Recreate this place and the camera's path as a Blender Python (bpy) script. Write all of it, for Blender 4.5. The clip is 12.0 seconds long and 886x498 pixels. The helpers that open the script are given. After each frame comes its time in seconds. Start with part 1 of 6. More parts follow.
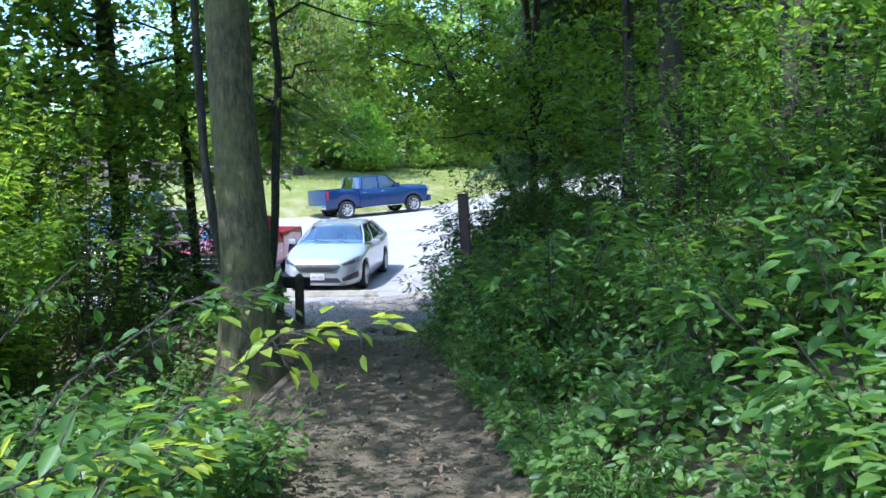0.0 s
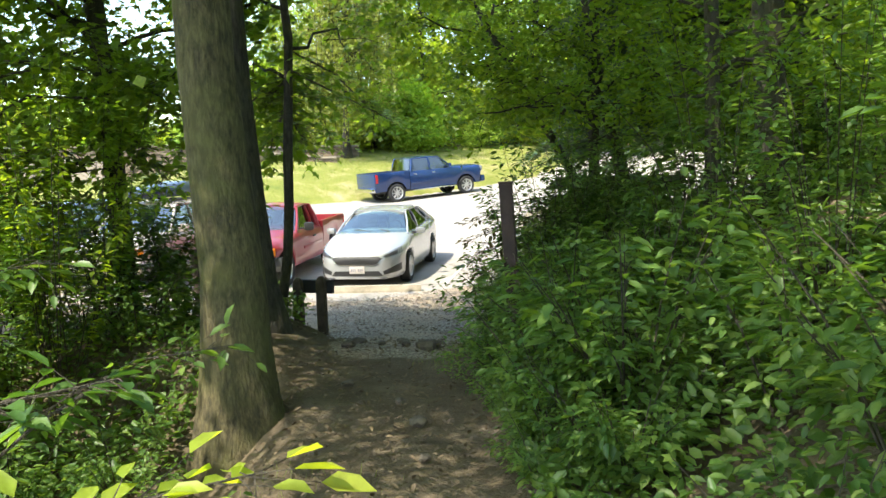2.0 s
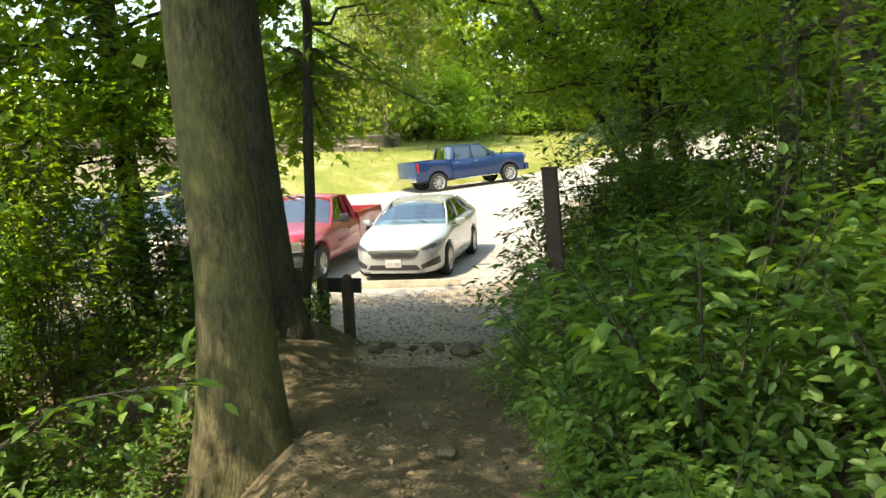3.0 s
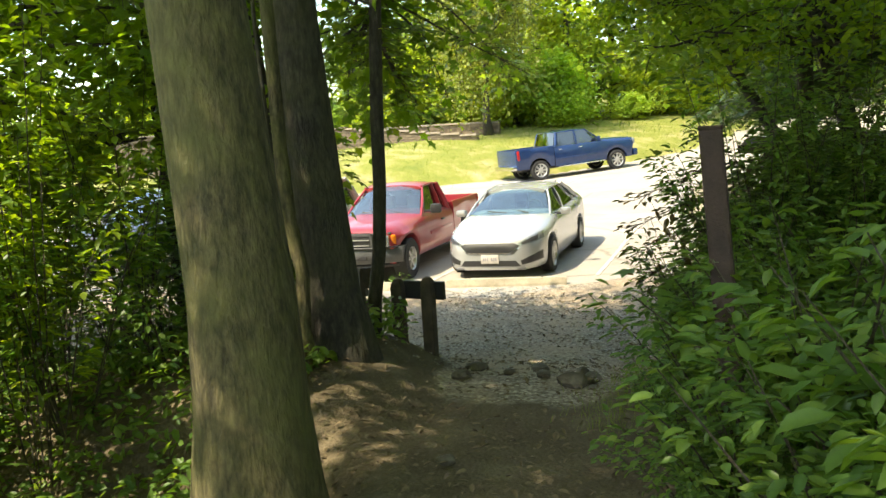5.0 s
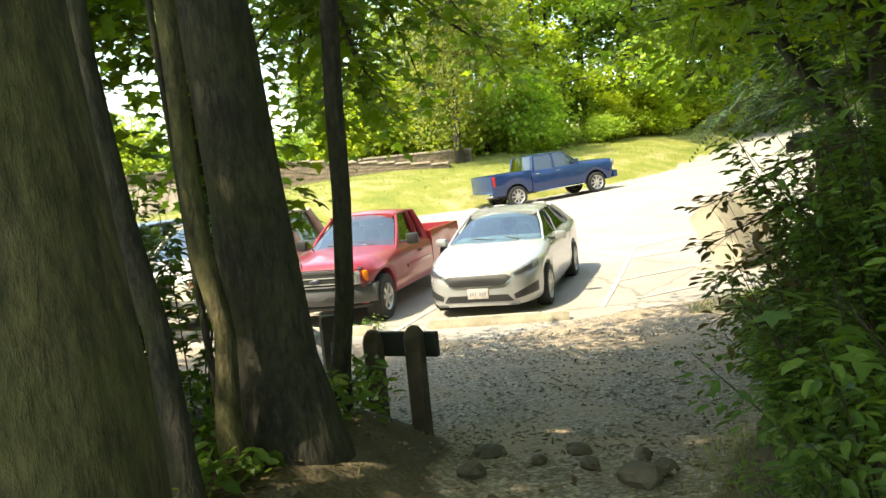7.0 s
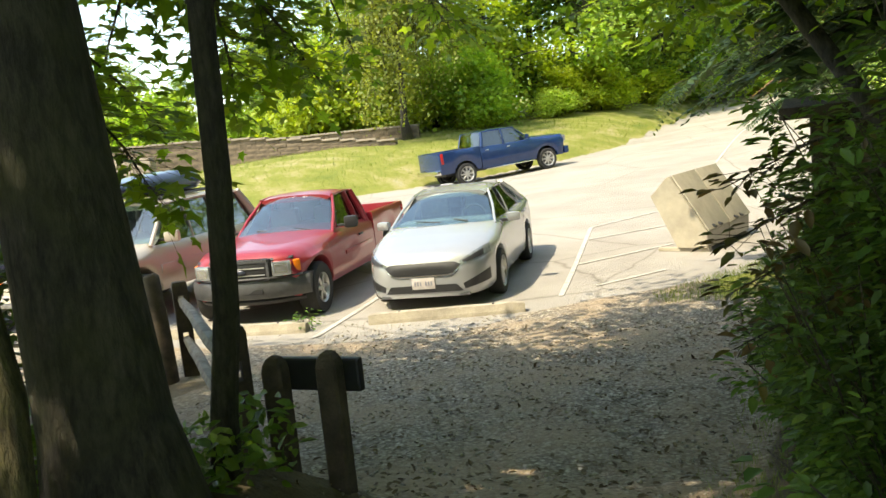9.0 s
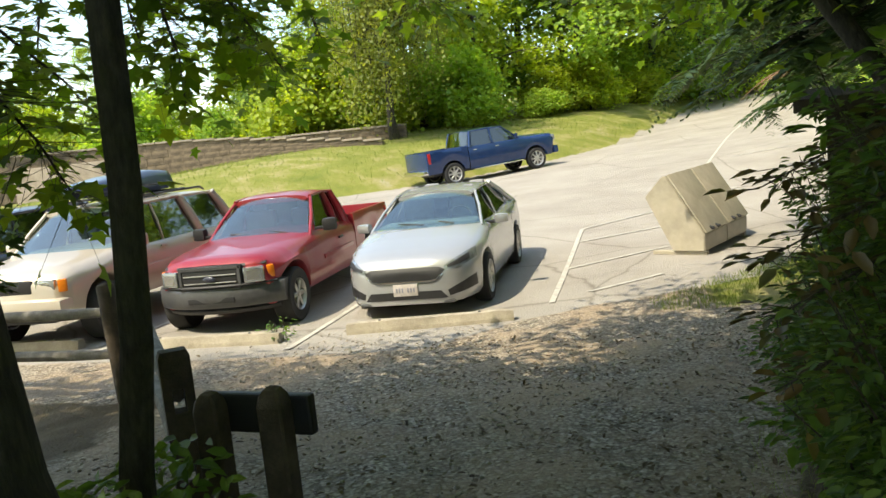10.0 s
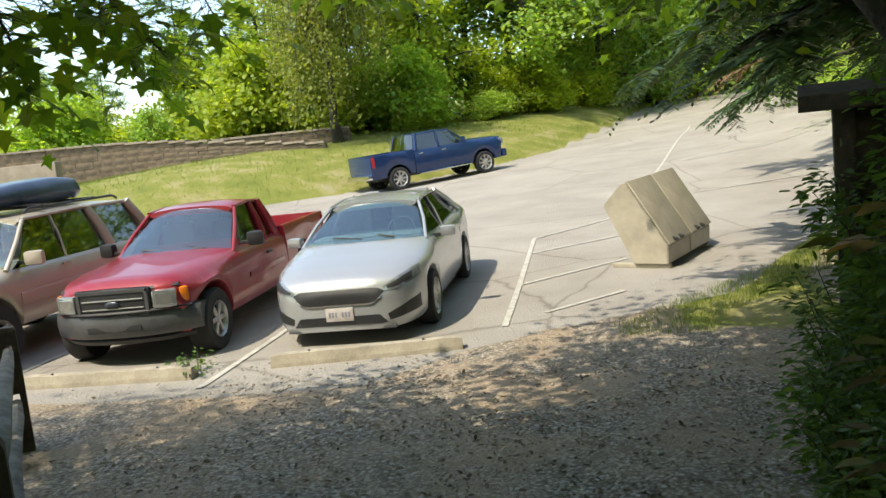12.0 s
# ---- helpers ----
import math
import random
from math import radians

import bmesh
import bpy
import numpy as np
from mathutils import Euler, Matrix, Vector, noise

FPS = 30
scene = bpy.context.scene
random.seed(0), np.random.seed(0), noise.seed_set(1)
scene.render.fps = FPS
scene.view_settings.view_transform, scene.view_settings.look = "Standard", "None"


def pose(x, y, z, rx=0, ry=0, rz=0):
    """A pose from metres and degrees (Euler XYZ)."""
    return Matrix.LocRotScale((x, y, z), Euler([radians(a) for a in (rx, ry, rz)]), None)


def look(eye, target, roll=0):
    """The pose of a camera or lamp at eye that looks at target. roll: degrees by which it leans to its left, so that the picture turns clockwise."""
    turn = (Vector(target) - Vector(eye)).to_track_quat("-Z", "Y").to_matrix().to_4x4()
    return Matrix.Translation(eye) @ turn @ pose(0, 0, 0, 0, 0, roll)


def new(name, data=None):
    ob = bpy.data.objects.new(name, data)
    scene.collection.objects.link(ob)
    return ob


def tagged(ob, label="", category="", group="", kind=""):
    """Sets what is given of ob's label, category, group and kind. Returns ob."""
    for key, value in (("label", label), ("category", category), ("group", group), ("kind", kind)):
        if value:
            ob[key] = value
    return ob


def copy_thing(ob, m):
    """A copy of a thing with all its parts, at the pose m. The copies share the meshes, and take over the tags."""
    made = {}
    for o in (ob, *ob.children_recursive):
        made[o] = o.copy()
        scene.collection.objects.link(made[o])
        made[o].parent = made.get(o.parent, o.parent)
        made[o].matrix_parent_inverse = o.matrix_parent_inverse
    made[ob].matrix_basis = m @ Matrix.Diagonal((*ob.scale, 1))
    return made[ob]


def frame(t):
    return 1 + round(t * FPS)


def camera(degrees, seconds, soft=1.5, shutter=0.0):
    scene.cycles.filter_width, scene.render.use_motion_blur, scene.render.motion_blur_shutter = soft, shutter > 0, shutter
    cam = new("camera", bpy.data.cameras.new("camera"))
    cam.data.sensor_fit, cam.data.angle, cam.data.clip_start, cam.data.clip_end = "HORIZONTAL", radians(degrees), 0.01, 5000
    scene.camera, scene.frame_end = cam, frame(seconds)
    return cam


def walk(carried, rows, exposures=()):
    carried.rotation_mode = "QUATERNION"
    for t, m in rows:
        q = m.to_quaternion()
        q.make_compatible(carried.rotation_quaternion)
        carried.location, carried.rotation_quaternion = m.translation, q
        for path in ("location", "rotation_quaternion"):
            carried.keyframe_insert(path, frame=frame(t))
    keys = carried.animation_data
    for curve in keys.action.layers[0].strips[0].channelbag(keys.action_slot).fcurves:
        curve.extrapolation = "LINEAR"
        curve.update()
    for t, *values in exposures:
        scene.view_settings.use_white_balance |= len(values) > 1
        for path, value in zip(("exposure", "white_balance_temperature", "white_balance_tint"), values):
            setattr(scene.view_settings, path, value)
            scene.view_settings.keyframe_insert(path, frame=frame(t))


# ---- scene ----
cam = camera(56.9, 12.0)
PATH = [
    (0, (1.319, 0.382, 2.309), (1.058, 2.358, 2.138), -0.2),
    (0.5, (1.318, 0.74, 2.321), (1.029, 2.711, 2.135), -0.8),
    (1, (1.348, 1.12, 2.368), (1.027, 3.084, 2.167), -1.2),
    (1.5, (1.273, 1.568, 2.35), (0.912, 3.524, 2.138), -1.6),
    (2, (1.261, 1.972, 2.354), (0.859, 3.919, 2.134), -1.7),
    (2.5, (1.207, 2.374, 2.359), (0.753, 4.308, 2.124), -2.0),
    (3, (1.162, 2.811, 2.309), (0.653, 4.73, 2.067), -2.5),
    (3.2, (1.149, 2.958, 2.286), (0.62, 4.87, 2.036), -2.7),
    (4.8, (0.794, 4.22, 2.165), (0.069, 6.067, 1.912), -3.4),
    (5, (0.729, 4.378, 2.155), (-0.015, 6.217, 1.904), -3.5),
    (5.5, (0.5, 4.781, 2.084), (-0.25, 6.621, 1.856), -3.9),
    (6, (0.338, 5.207, 2.018), (-0.395, 7.057, 1.812), -4.4),
    (6.5, (0.149, 5.606, 1.977), (-0.561, 7.466, 1.788), -5.0),
    (7, (-0.034, 6.002, 1.959), (-0.712, 7.875, 1.783), -5.6),
    (7.5, (-0.168, 6.395, 1.966), (-0.815, 8.278, 1.783), -6.1),
    (9.3, (-0.366, 7.342, 1.919), (-0.926, 9.247, 1.673), -5.9),
    (9.5, (-0.4, 7.48, 1.911), (-0.958, 9.385, 1.667), -5.9),
    (10, (-0.425, 7.773, 1.893), (-0.966, 9.683, 1.649), -6.0),
    (10.5, (-0.485, 8.084, 1.902), (-0.997, 10.002, 1.662), -6.1),
    (11, (-0.575, 8.398, 1.879), (-1.058, 10.324, 1.639), -6.3),
    (11.5, (-0.581, 8.663, 1.878), (-1.033, 10.596, 1.633), -6.3),
    (12, (-0.617, 8.864, 1.904), (-1.035, 10.803, 1.654), -6.0),
]
walk(cam, [(t, look(eye, target, roll)) for t, eye, target, roll in PATH],
     exposures=[(0, 2.0, 5000, 14), (1.2, 2.1, 5400, 11), (2.2, 2.25, 7300, 6), (5, 2.25, 8400, 4), (7.5, 2.3, 8300, 4), (9.3, 1.75, 8000, 4), (12, 1.35, 7300, 6)])

# ---- light ----
SUN_FROM = Vector((-0.34, -0.42, 0.84)).normalized()
world = bpy.data.worlds.new("world")
scene.world = world
world.use_nodes = True
wn = world.node_tree
sky = wn.nodes.new("ShaderNodeTexSky")
sky.sky_type = "NISHITA"
sky.sun_disc = False
sky.sun_elevation = math.asin(SUN_FROM.z)
sky.sun_rotation = math.atan2(SUN_FROM.x, SUN_FROM.y)
wn.links.new(sky.outputs[0], wn.nodes["Background"].inputs[0])
wn.nodes["Background"].inputs[1].default_value = 0.15
sun_data = bpy.data.lights.new("sun", "SUN")
sun_data.energy, sun_data.angle, sun_data.color = 2.3, radians(0.55), (1.0, 0.95, 0.86)
sun = new("sun", sun_data)
sun.matrix_world = look(SUN_FROM * 60, (0, 0, 0))


# ---- materials ----
def node_mat(name):
    m = bpy.data.materials.new(name)
    m.use_nodes = True
    return m, m.node_tree.nodes, m.node_tree.links, m.node_tree.nodes["Principled BSDF"]


def noise_node(n, l, scale, detail=4.0, rough=0.6, coord="Object"):
    tc = n.new("ShaderNodeTexCoord")
    t = n.new("ShaderNodeTexNoise")
    t.inputs["Scale"].default_value, t.inputs["Detail"].default_value, t.inputs["Roughness"].default_value = scale, detail, rough
    l.new(tc.outputs[coord], t.inputs["Vector"])
    return t


def ramp(n, l, source, stops):
    r = n.new("ShaderNodeValToRGB")
    while len(r.color_ramp.elements) < len(stops):
        r.color_ramp.elements.new(0.5)
    for e, (p, c) in zip(r.color_ramp.elements, stops):
        e.position, e.color = p, (*c, 1)
    l.new(source, r.inputs[0])
    return r


def mixc(n, l, fac, a, b, mode="MIX"):
    m = n.new("ShaderNodeMix")
    m.data_type, m.blend_type = "RGBA", mode
    for sock, v in ((m.inputs[0], fac), (m.inputs[6], a), (m.inputs[7], b)):
        if isinstance(v, bpy.types.NodeSocket):
            l.new(v, sock)
        elif isinstance(v, (int, float)):
            sock.default_value = v
        else:
            sock.default_value = (*v, 1)
    return m.outputs[2]


def bump(n, l, p, source, strength, distance=0.02):
    b = n.new("ShaderNodeBump")
    b.inputs["Strength"].default_value, b.inputs["Distance"].default_value = strength, distance
    l.new(source, b.inputs["Height"])
    l.new(b.outputs[0], p.inputs["Normal"])


def surface(name, dark, light, scale=6.0, rough=0.6, metal=0.0, bumpy=0.2, fine=60.0, coord="Object"):
    """A weathered surface: broad blotches, fine grain and relief."""
    m, n, l, p = node_mat(name)
    big = noise_node(n, l, scale, 4, 0.6, coord)
    small = noise_node(n, l, fine, 3, 0.7, coord)
    base = ramp(n, l, big.outputs[0], [(0.3, dark), (0.7, light)])
    col = mixc(n, l, 0.35, base.outputs[0], small.outputs[0], "OVERLAY")
    l.new(col, p.inputs["Base Color"])
    p.inputs["Roughness"].default_value, p.inputs["Metallic"].default_value = rough, metal
    bump(n, l, p, small.outputs[0], bumpy, 0.01)
    return m


def paint(name, colour, metal=0.0, rough=0.3, coat=1.0, dusty=0.12):
    """Car paint with a clear coat and a film of road dust."""
    m, n, l, p = node_mat(name)
    dust = noise_node(n, l, 3.0, 5, 0.65)
    f = ramp(n, l, dust.outputs[0], [(0.42, (0, 0, 0)), (0.8, (dusty, dusty, dusty))])
    l.new(mixc(n, l, f.outputs[0], colour, (0.42, 0.37, 0.3)), p.inputs["Base Color"])
    p.inputs["Metallic"].default_value, p.inputs["Roughness"].default_value = metal, rough
    p.inputs["Coat Weight"].default_value, p.inputs["Coat Roughness"].default_value = coat * 0.5, 0.06
    return m


def plain(name, colour, rough=0.5, metal=0.0, coat=0.0):
    m, n, l, p = node_mat(name)
    t = noise_node(n, l, 14.0, 4, 0.6)
    lo, hi = [c * 0.82 for c in colour], [min(1, c * 1.12) for c in colour]
    l.new(ramp(n, l, t.outputs[0], [(0.3, lo), (0.7, hi)]).outputs[0], p.inputs["Base Color"])
    p.inputs["Roughness"].default_value, p.inputs["Metallic"].default_value, p.inputs["Coat Weight"].default_value = rough, metal, coat
    return m


def leaf_mat(name, colours, translucent=0.45, rough=0.42):
    m, n, l, p = node_mat(name)
    geo = n.new("ShaderNodeNewGeometry")
    info = n.new("ShaderNodeObjectInfo")
    r = ramp(n, l, geo.outputs["Random Per Island"], [(i / (len(colours) - 1), c) for i, c in enumerate(colours)])
    tint = ramp(n, l, info.outputs["Random"], [(0.0, (0.82, 0.9, 0.8)), (1.0, (1.15, 1.08, 0.95))])
    col = mixc(n, l, 1.0, r.outputs[0], tint.outputs[0], "MULTIPLY")
    vein = noise_node(n, l, 45.0, 2, 0.5)
    col = mixc(n, l, 0.25, col, vein.outputs[0], "OVERLAY")
    l.new(col, p.inputs["Base Color"])
    p.inputs["Roughness"].default_value = rough
    p.inputs["Specular IOR Level"].default_value = 0.45
    t = n.new("ShaderNodeBsdfTranslucent")
    # a gain above one brightens the transmitted light as well as warming it
    warm = mixc(n, l, 1.0, col, (1.85, 1.75, 0.6), "MULTIPLY")
    l.new(warm, t.inputs[0])
    mx = n.new("ShaderNodeMixShader")
    mx.inputs[0].default_value = translucent
    l.new(p.outputs[0], mx.inputs[1])
    l.new(t.outputs[0], mx.inputs[2])
    l.new(mx.outputs[0], n["Material Output"].inputs[0])
    return m


def bark_mat(name, dark, light, moss=0.25, scale=7.0):
    m, n, l, p = node_mat(name)
    tc = n.new("ShaderNodeTexCoord")
    mp = n.new("ShaderNodeMapping")
    mp.inputs["Scale"].default_value = (1, 1, 0.3)
    l.new(tc.outputs["Object"], mp.inputs[0])
    v = n.new("ShaderNodeTexNoise")
    v.inputs["Scale"].default_value, v.inputs["Detail"].default_value, v.inputs["Roughness"].default_value = scale * 3.4, 6, 0.75
    l.new(mp.outputs[0], v.inputs["Vector"])
    w = n.new("ShaderNodeTexVoronoi")
    w.feature = "DISTANCE_TO_EDGE"
    w.inputs["Scale"].default_value = scale * 4
    l.new(mp.outputs[0], w.inputs["Vector"])
    crack = ramp(n, l, w.outputs["Distance"], [(0.0, (0, 0, 0)), (0.22, (1, 1, 1))])
    base = ramp(n, l, v.outputs[0], [(0.4, dark), (0.62, light)])
    col = mixc(n, l, 0.26, base.outputs[0], crack.outputs[0], "MULTIPLY")
    blot = noise_node(n, l, 4.5, 5, 0.7)
    bf = ramp(n, l, blot.outputs[0], [(0.52, (0, 0, 0)), (0.66, (0.6, 0.6, 0.6))])
    col = mixc(n, l, bf.outputs[0], col, dark)
    big = noise_node(n, l, 2.2, 4, 0.6)
    mf = ramp(n, l, big.outputs[0], [(0.44, (0, 0, 0)), (0.66, (moss, moss, moss))])
    l.new(mixc(n, l, mf.outputs[0], col, (0.145, 0.145, 0.045)), p.inputs["Base Color"])
    p.inputs["Roughness"].default_value = 0.9
    h = n.new("ShaderNodeMath")
    h.operation = "MULTIPLY_ADD"
    l.new(crack.outputs[0], h.inputs[0])
    h.inputs[1].default_value = 0.12
    l.new(v.outputs[0], h.inputs[2])
    bump(n, l, p, h.outputs[0], 0.9, 0.03)
    return m


def ground_mat():
    """Forest soil, gravel, pavement and lawn, laid over one another by the sheet's own regions."""
    m, n, l, p = node_mat("ground")
    tc = n.new("ShaderNodeTexCoord")

    def nz(scale, detail=4.0, rough=0.6):
        return noise_node(n, l, scale, detail, rough).outputs[0]

    def mask(name, wobble, scale):
        a = n.new("ShaderNodeAttribute")
        a.attribute_name = name
        add = n.new("ShaderNodeMath")
        add.operation = "MULTIPLY_ADD"
        l.new(nz(scale, 5, 0.7), add.inputs[0])
        add.inputs[1].default_value = wobble
        l.new(a.outputs["Fac"], add.inputs[2])
        lo = 0.5 + wobble * 0.5
        return ramp(n, l, add.outputs[0], [(lo - 0.06, (0, 0, 0)), (lo + 0.06, (1, 1, 1))]).outputs[0]

    soil = ramp(n, l, nz(2.2, 6, 0.65), [(0.3, (0.075, 0.058, 0.036)), (0.55, (0.125, 0.098, 0.062)), (0.75, (0.19, 0.15, 0.098))]).outputs[0]
    soil = mixc(n, l, 0.5, soil, nz(70, 3, 0.7), "OVERLAY")
    vor = n.new("ShaderNodeTexVoronoi")
    vor.inputs["Scale"].default_value = 38
    l.new(tc.outputs["Object"], vor.inputs["Vector"])
    grav = ramp(n, l, vor.outputs["Color"], [(0.15, (0.18, 0.152, 0.12)), (0.55, (0.345, 0.298, 0.24)), (0.9, (0.55, 0.49, 0.405))]).outputs[0]
    edge = ramp(n, l, vor.outputs["Distance"], [(0.25, (1, 1, 1)), (0.75, (0.45, 0.43, 0.4))]).outputs[0]
    grav = mixc(n, l, 0.8, grav, edge, "MULTIPLY")
    patch = ramp(n, l, nz(0.9, 5, 0.6), [(0.40, (0, 0, 0)), (0.62, (0.75, 0.75, 0.75))]).outputs[0]
    grav = mixc(n, l, patch, grav, (0.35, 0.26, 0.175))
    conc = ramp(n, l, nz(0.55, 6, 0.6), [(0.3, (0.27, 0.245, 0.215)), (0.7, (0.36, 0.335, 0.30))]).outputs[0]
    conc = mixc(n, l, 0.3, conc, nz(55, 3, 0.75), "OVERLAY")
    crackv = n.new("ShaderNodeTexVoronoi")
    crackv.feature = "DISTANCE_TO_EDGE"
    crackv.inputs["Scale"].default_value = 0.23
    warp = mixc(n, l, 0.12, tc.outputs["Object"], noise_node(n, l, 1.1, 5, 0.6).outputs["Color"], "LINEAR_LIGHT")
    l.new(warp, crackv.inputs["Vector"])
    ck = ramp(n, l, crackv.outputs["Distance"], [(0.0, (0.55, 0.53, 0.5)), (0.006, (1, 1, 1))]).outputs[0]
    conc = mixc(n, l, 0.8, conc, ck, "MULTIPLY")
    lawn = ramp(n, l, nz(0.8, 6, 0.65), [(0.3, (0.12, 0.15, 0.028)), (0.5, (0.19, 0.20, 0.045)), (0.62, (0.27, 0.245, 0.10)), (0.76, (0.33, 0.305, 0.22))]).outputs[0]
    lawn = mixc(n, l, 0.4, lawn, nz(30, 4, 0.8), "OVERLAY")
    col = mixc(n, l, mask("gravel", 0.5, 2.5), soil, grav)
    col = mixc(n, l, mask("lawn", 0.5, 1.6), col, lawn)
    col = mixc(n, l, mask("lot", 0.25, 3.0), col, conc)
    l.new(col, p.inputs["Base Color"])
    p.inputs["Roughness"].default_value = 0.92
    p.inputs["Specular IOR Level"].default_value = 0.25
    hm = n.new("ShaderNodeMath")
    hm.operation = "SUBTRACT"
    l.new(nz(60, 4, 0.7), hm.inputs[0])
    l.new(vor.outputs["Distance"], hm.inputs[1])
    bump(n, l, p, hm.outputs[0], 0.6, 0.02)
    return m


M_GROUND = ground_mat()
M_BARK = bark_mat("bark_grey", (0.05, 0.042, 0.02), (0.165, 0.137, 0.066), 0.6)
M_BARK_DARK = bark_mat("bark_dark", (0.024, 0.021, 0.017), (0.078, 0.067, 0.052), 0.25)
M_TWIG = bark_mat("twig", (0.05, 0.042, 0.03), (0.14, 0.115, 0.08), 0.15, 20)
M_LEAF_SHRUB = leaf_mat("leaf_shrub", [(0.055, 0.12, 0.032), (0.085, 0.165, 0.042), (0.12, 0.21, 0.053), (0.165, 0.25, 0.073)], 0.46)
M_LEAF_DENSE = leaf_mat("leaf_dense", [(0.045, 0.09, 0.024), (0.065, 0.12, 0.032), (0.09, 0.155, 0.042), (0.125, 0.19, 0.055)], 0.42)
# maple to olive: paler than real leaves, standing in for scattered light
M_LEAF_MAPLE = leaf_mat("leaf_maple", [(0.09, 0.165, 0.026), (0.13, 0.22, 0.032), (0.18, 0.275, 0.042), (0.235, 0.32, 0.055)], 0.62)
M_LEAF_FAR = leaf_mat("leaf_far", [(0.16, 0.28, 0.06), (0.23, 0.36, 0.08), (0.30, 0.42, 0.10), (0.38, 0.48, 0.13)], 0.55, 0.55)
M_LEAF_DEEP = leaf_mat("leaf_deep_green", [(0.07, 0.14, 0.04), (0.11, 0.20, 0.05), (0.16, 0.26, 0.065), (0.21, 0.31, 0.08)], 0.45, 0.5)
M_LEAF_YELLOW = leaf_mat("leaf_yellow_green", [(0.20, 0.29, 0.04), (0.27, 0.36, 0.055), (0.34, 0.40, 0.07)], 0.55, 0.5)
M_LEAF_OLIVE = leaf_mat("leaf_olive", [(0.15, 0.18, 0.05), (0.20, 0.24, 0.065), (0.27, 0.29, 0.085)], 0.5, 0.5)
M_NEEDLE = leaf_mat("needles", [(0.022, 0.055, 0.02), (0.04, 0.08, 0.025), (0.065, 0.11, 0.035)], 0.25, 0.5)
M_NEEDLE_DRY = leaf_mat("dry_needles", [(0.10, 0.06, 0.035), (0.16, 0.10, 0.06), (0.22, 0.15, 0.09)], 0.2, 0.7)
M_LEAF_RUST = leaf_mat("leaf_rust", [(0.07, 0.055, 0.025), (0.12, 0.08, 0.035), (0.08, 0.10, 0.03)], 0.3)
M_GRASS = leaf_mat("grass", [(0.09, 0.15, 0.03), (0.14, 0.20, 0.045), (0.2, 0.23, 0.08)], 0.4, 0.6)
M_WOOD = surface("weathered_post_wood", (0.045, 0.032, 0.024), (0.12, 0.088, 0.062), 9, 0.85, 0, 0.5, 90)
M_WOOD_RED = surface("red_brown_post_wood", (0.026, 0.014, 0.012), (0.055, 0.03, 0.024), 8, 0.8, 0, 0.4, 80)
M_CONC = surface("parking_stop_concrete", (0.27, 0.235, 0.18), (0.42, 0.37, 0.29), 5, 0.9, 0, 0.5, 70)
M_LINE = surface("road_paint", (0.31, 0.29, 0.255), (0.52, 0.50, 0.45), 11, 0.8, 0, 0.2, 60)
M_STONE = surface("wall_stone", (0.055, 0.042, 0.03), (0.22, 0.165, 0.11), 1.4, 0.9, 0, 0.6, 18, "Object")
M_STONE_CAP = surface("wall_cap_stone", (0.24, 0.195, 0.15), (0.36, 0.30, 0.235), 2, 0.9, 0, 0.4, 25)
M_BIN = surface("tan_painted_steel", (0.36, 0.32, 0.245), (0.43, 0.385, 0.30), 2.5, 0.42, 0, 0.02, 4)
M_PEBBLE = surface("pebbles", (0.22, 0.19, 0.152), (0.46, 0.41, 0.34), 9, 0.9, 0, 0.3, 60)
M_LITTER = surface("leaf_litter", (0.07, 0.05, 0.03), (0.2, 0.145, 0.085), 12, 0.9, 0, 0.3, 60)
M_HILL = surface("far_hill_woods", (0.05, 0.10, 0.06), (0.11, 0.17, 0.10), 0.03, 0.95, 0, 0.3, 0.4)


# ---- building helpers ----
rng = np.random.default_rng(7)


def mesh_from(name, verts, faces, mats, smooth=False):
    me = bpy.data.meshes.new(name)
    me.from_pydata([tuple(v) for v in verts], [], faces)
    for m in mats if isinstance(mats, (list, tuple)) else [mats]:
        me.materials.append(m)
    if smooth:
        me.shade_smooth()
    me.update()
    return me


def part(name, bm, material, parent=None, label="", smooth=False):
    me = bpy.data.meshes.new(name)
    bm.to_mesh(me)
    bm.free()
    me.materials.append(material)
    if smooth:
        me.shade_smooth()
    ob = new(name, me)
    if parent is not None:
        ob.parent = parent
    if label:
        ob["label"] = label
    return ob


def mesh_part(name, me, parent, label=""):
    ob = new(name, me)
    ob.parent = parent
    if label:
        ob["label"] = label
    if name in ("branching", "crown", "twig_work", "leafage", "foliage", "dry_spray", "stem", "spokes"):
        ob["kind"] = "stuff"
    return ob


def empty(name, m):
    ob = new(name)
    ob.empty_display_size = 0.2
    ob.matrix_world = m
    return ob


def box_bm(size, at=(0, 0, 0), bevel=0.0, rot=None, segments=2):
    bm = bmesh.new()
    bmesh.ops.create_cube(bm, size=1)
    bmesh.ops.scale(bm, vec=size, verts=bm.verts)
    if bevel:
        bmesh.ops.bevel(bm, geom=bm.edges[:], offset=bevel, segments=segments, affect="EDGES", profile=0.6)
    if rot is not None:
        bmesh.ops.transform(bm, matrix=rot.to_4x4(), verts=bm.verts)
    bmesh.ops.translate(bm, vec=at, verts=bm.verts)
    return bm


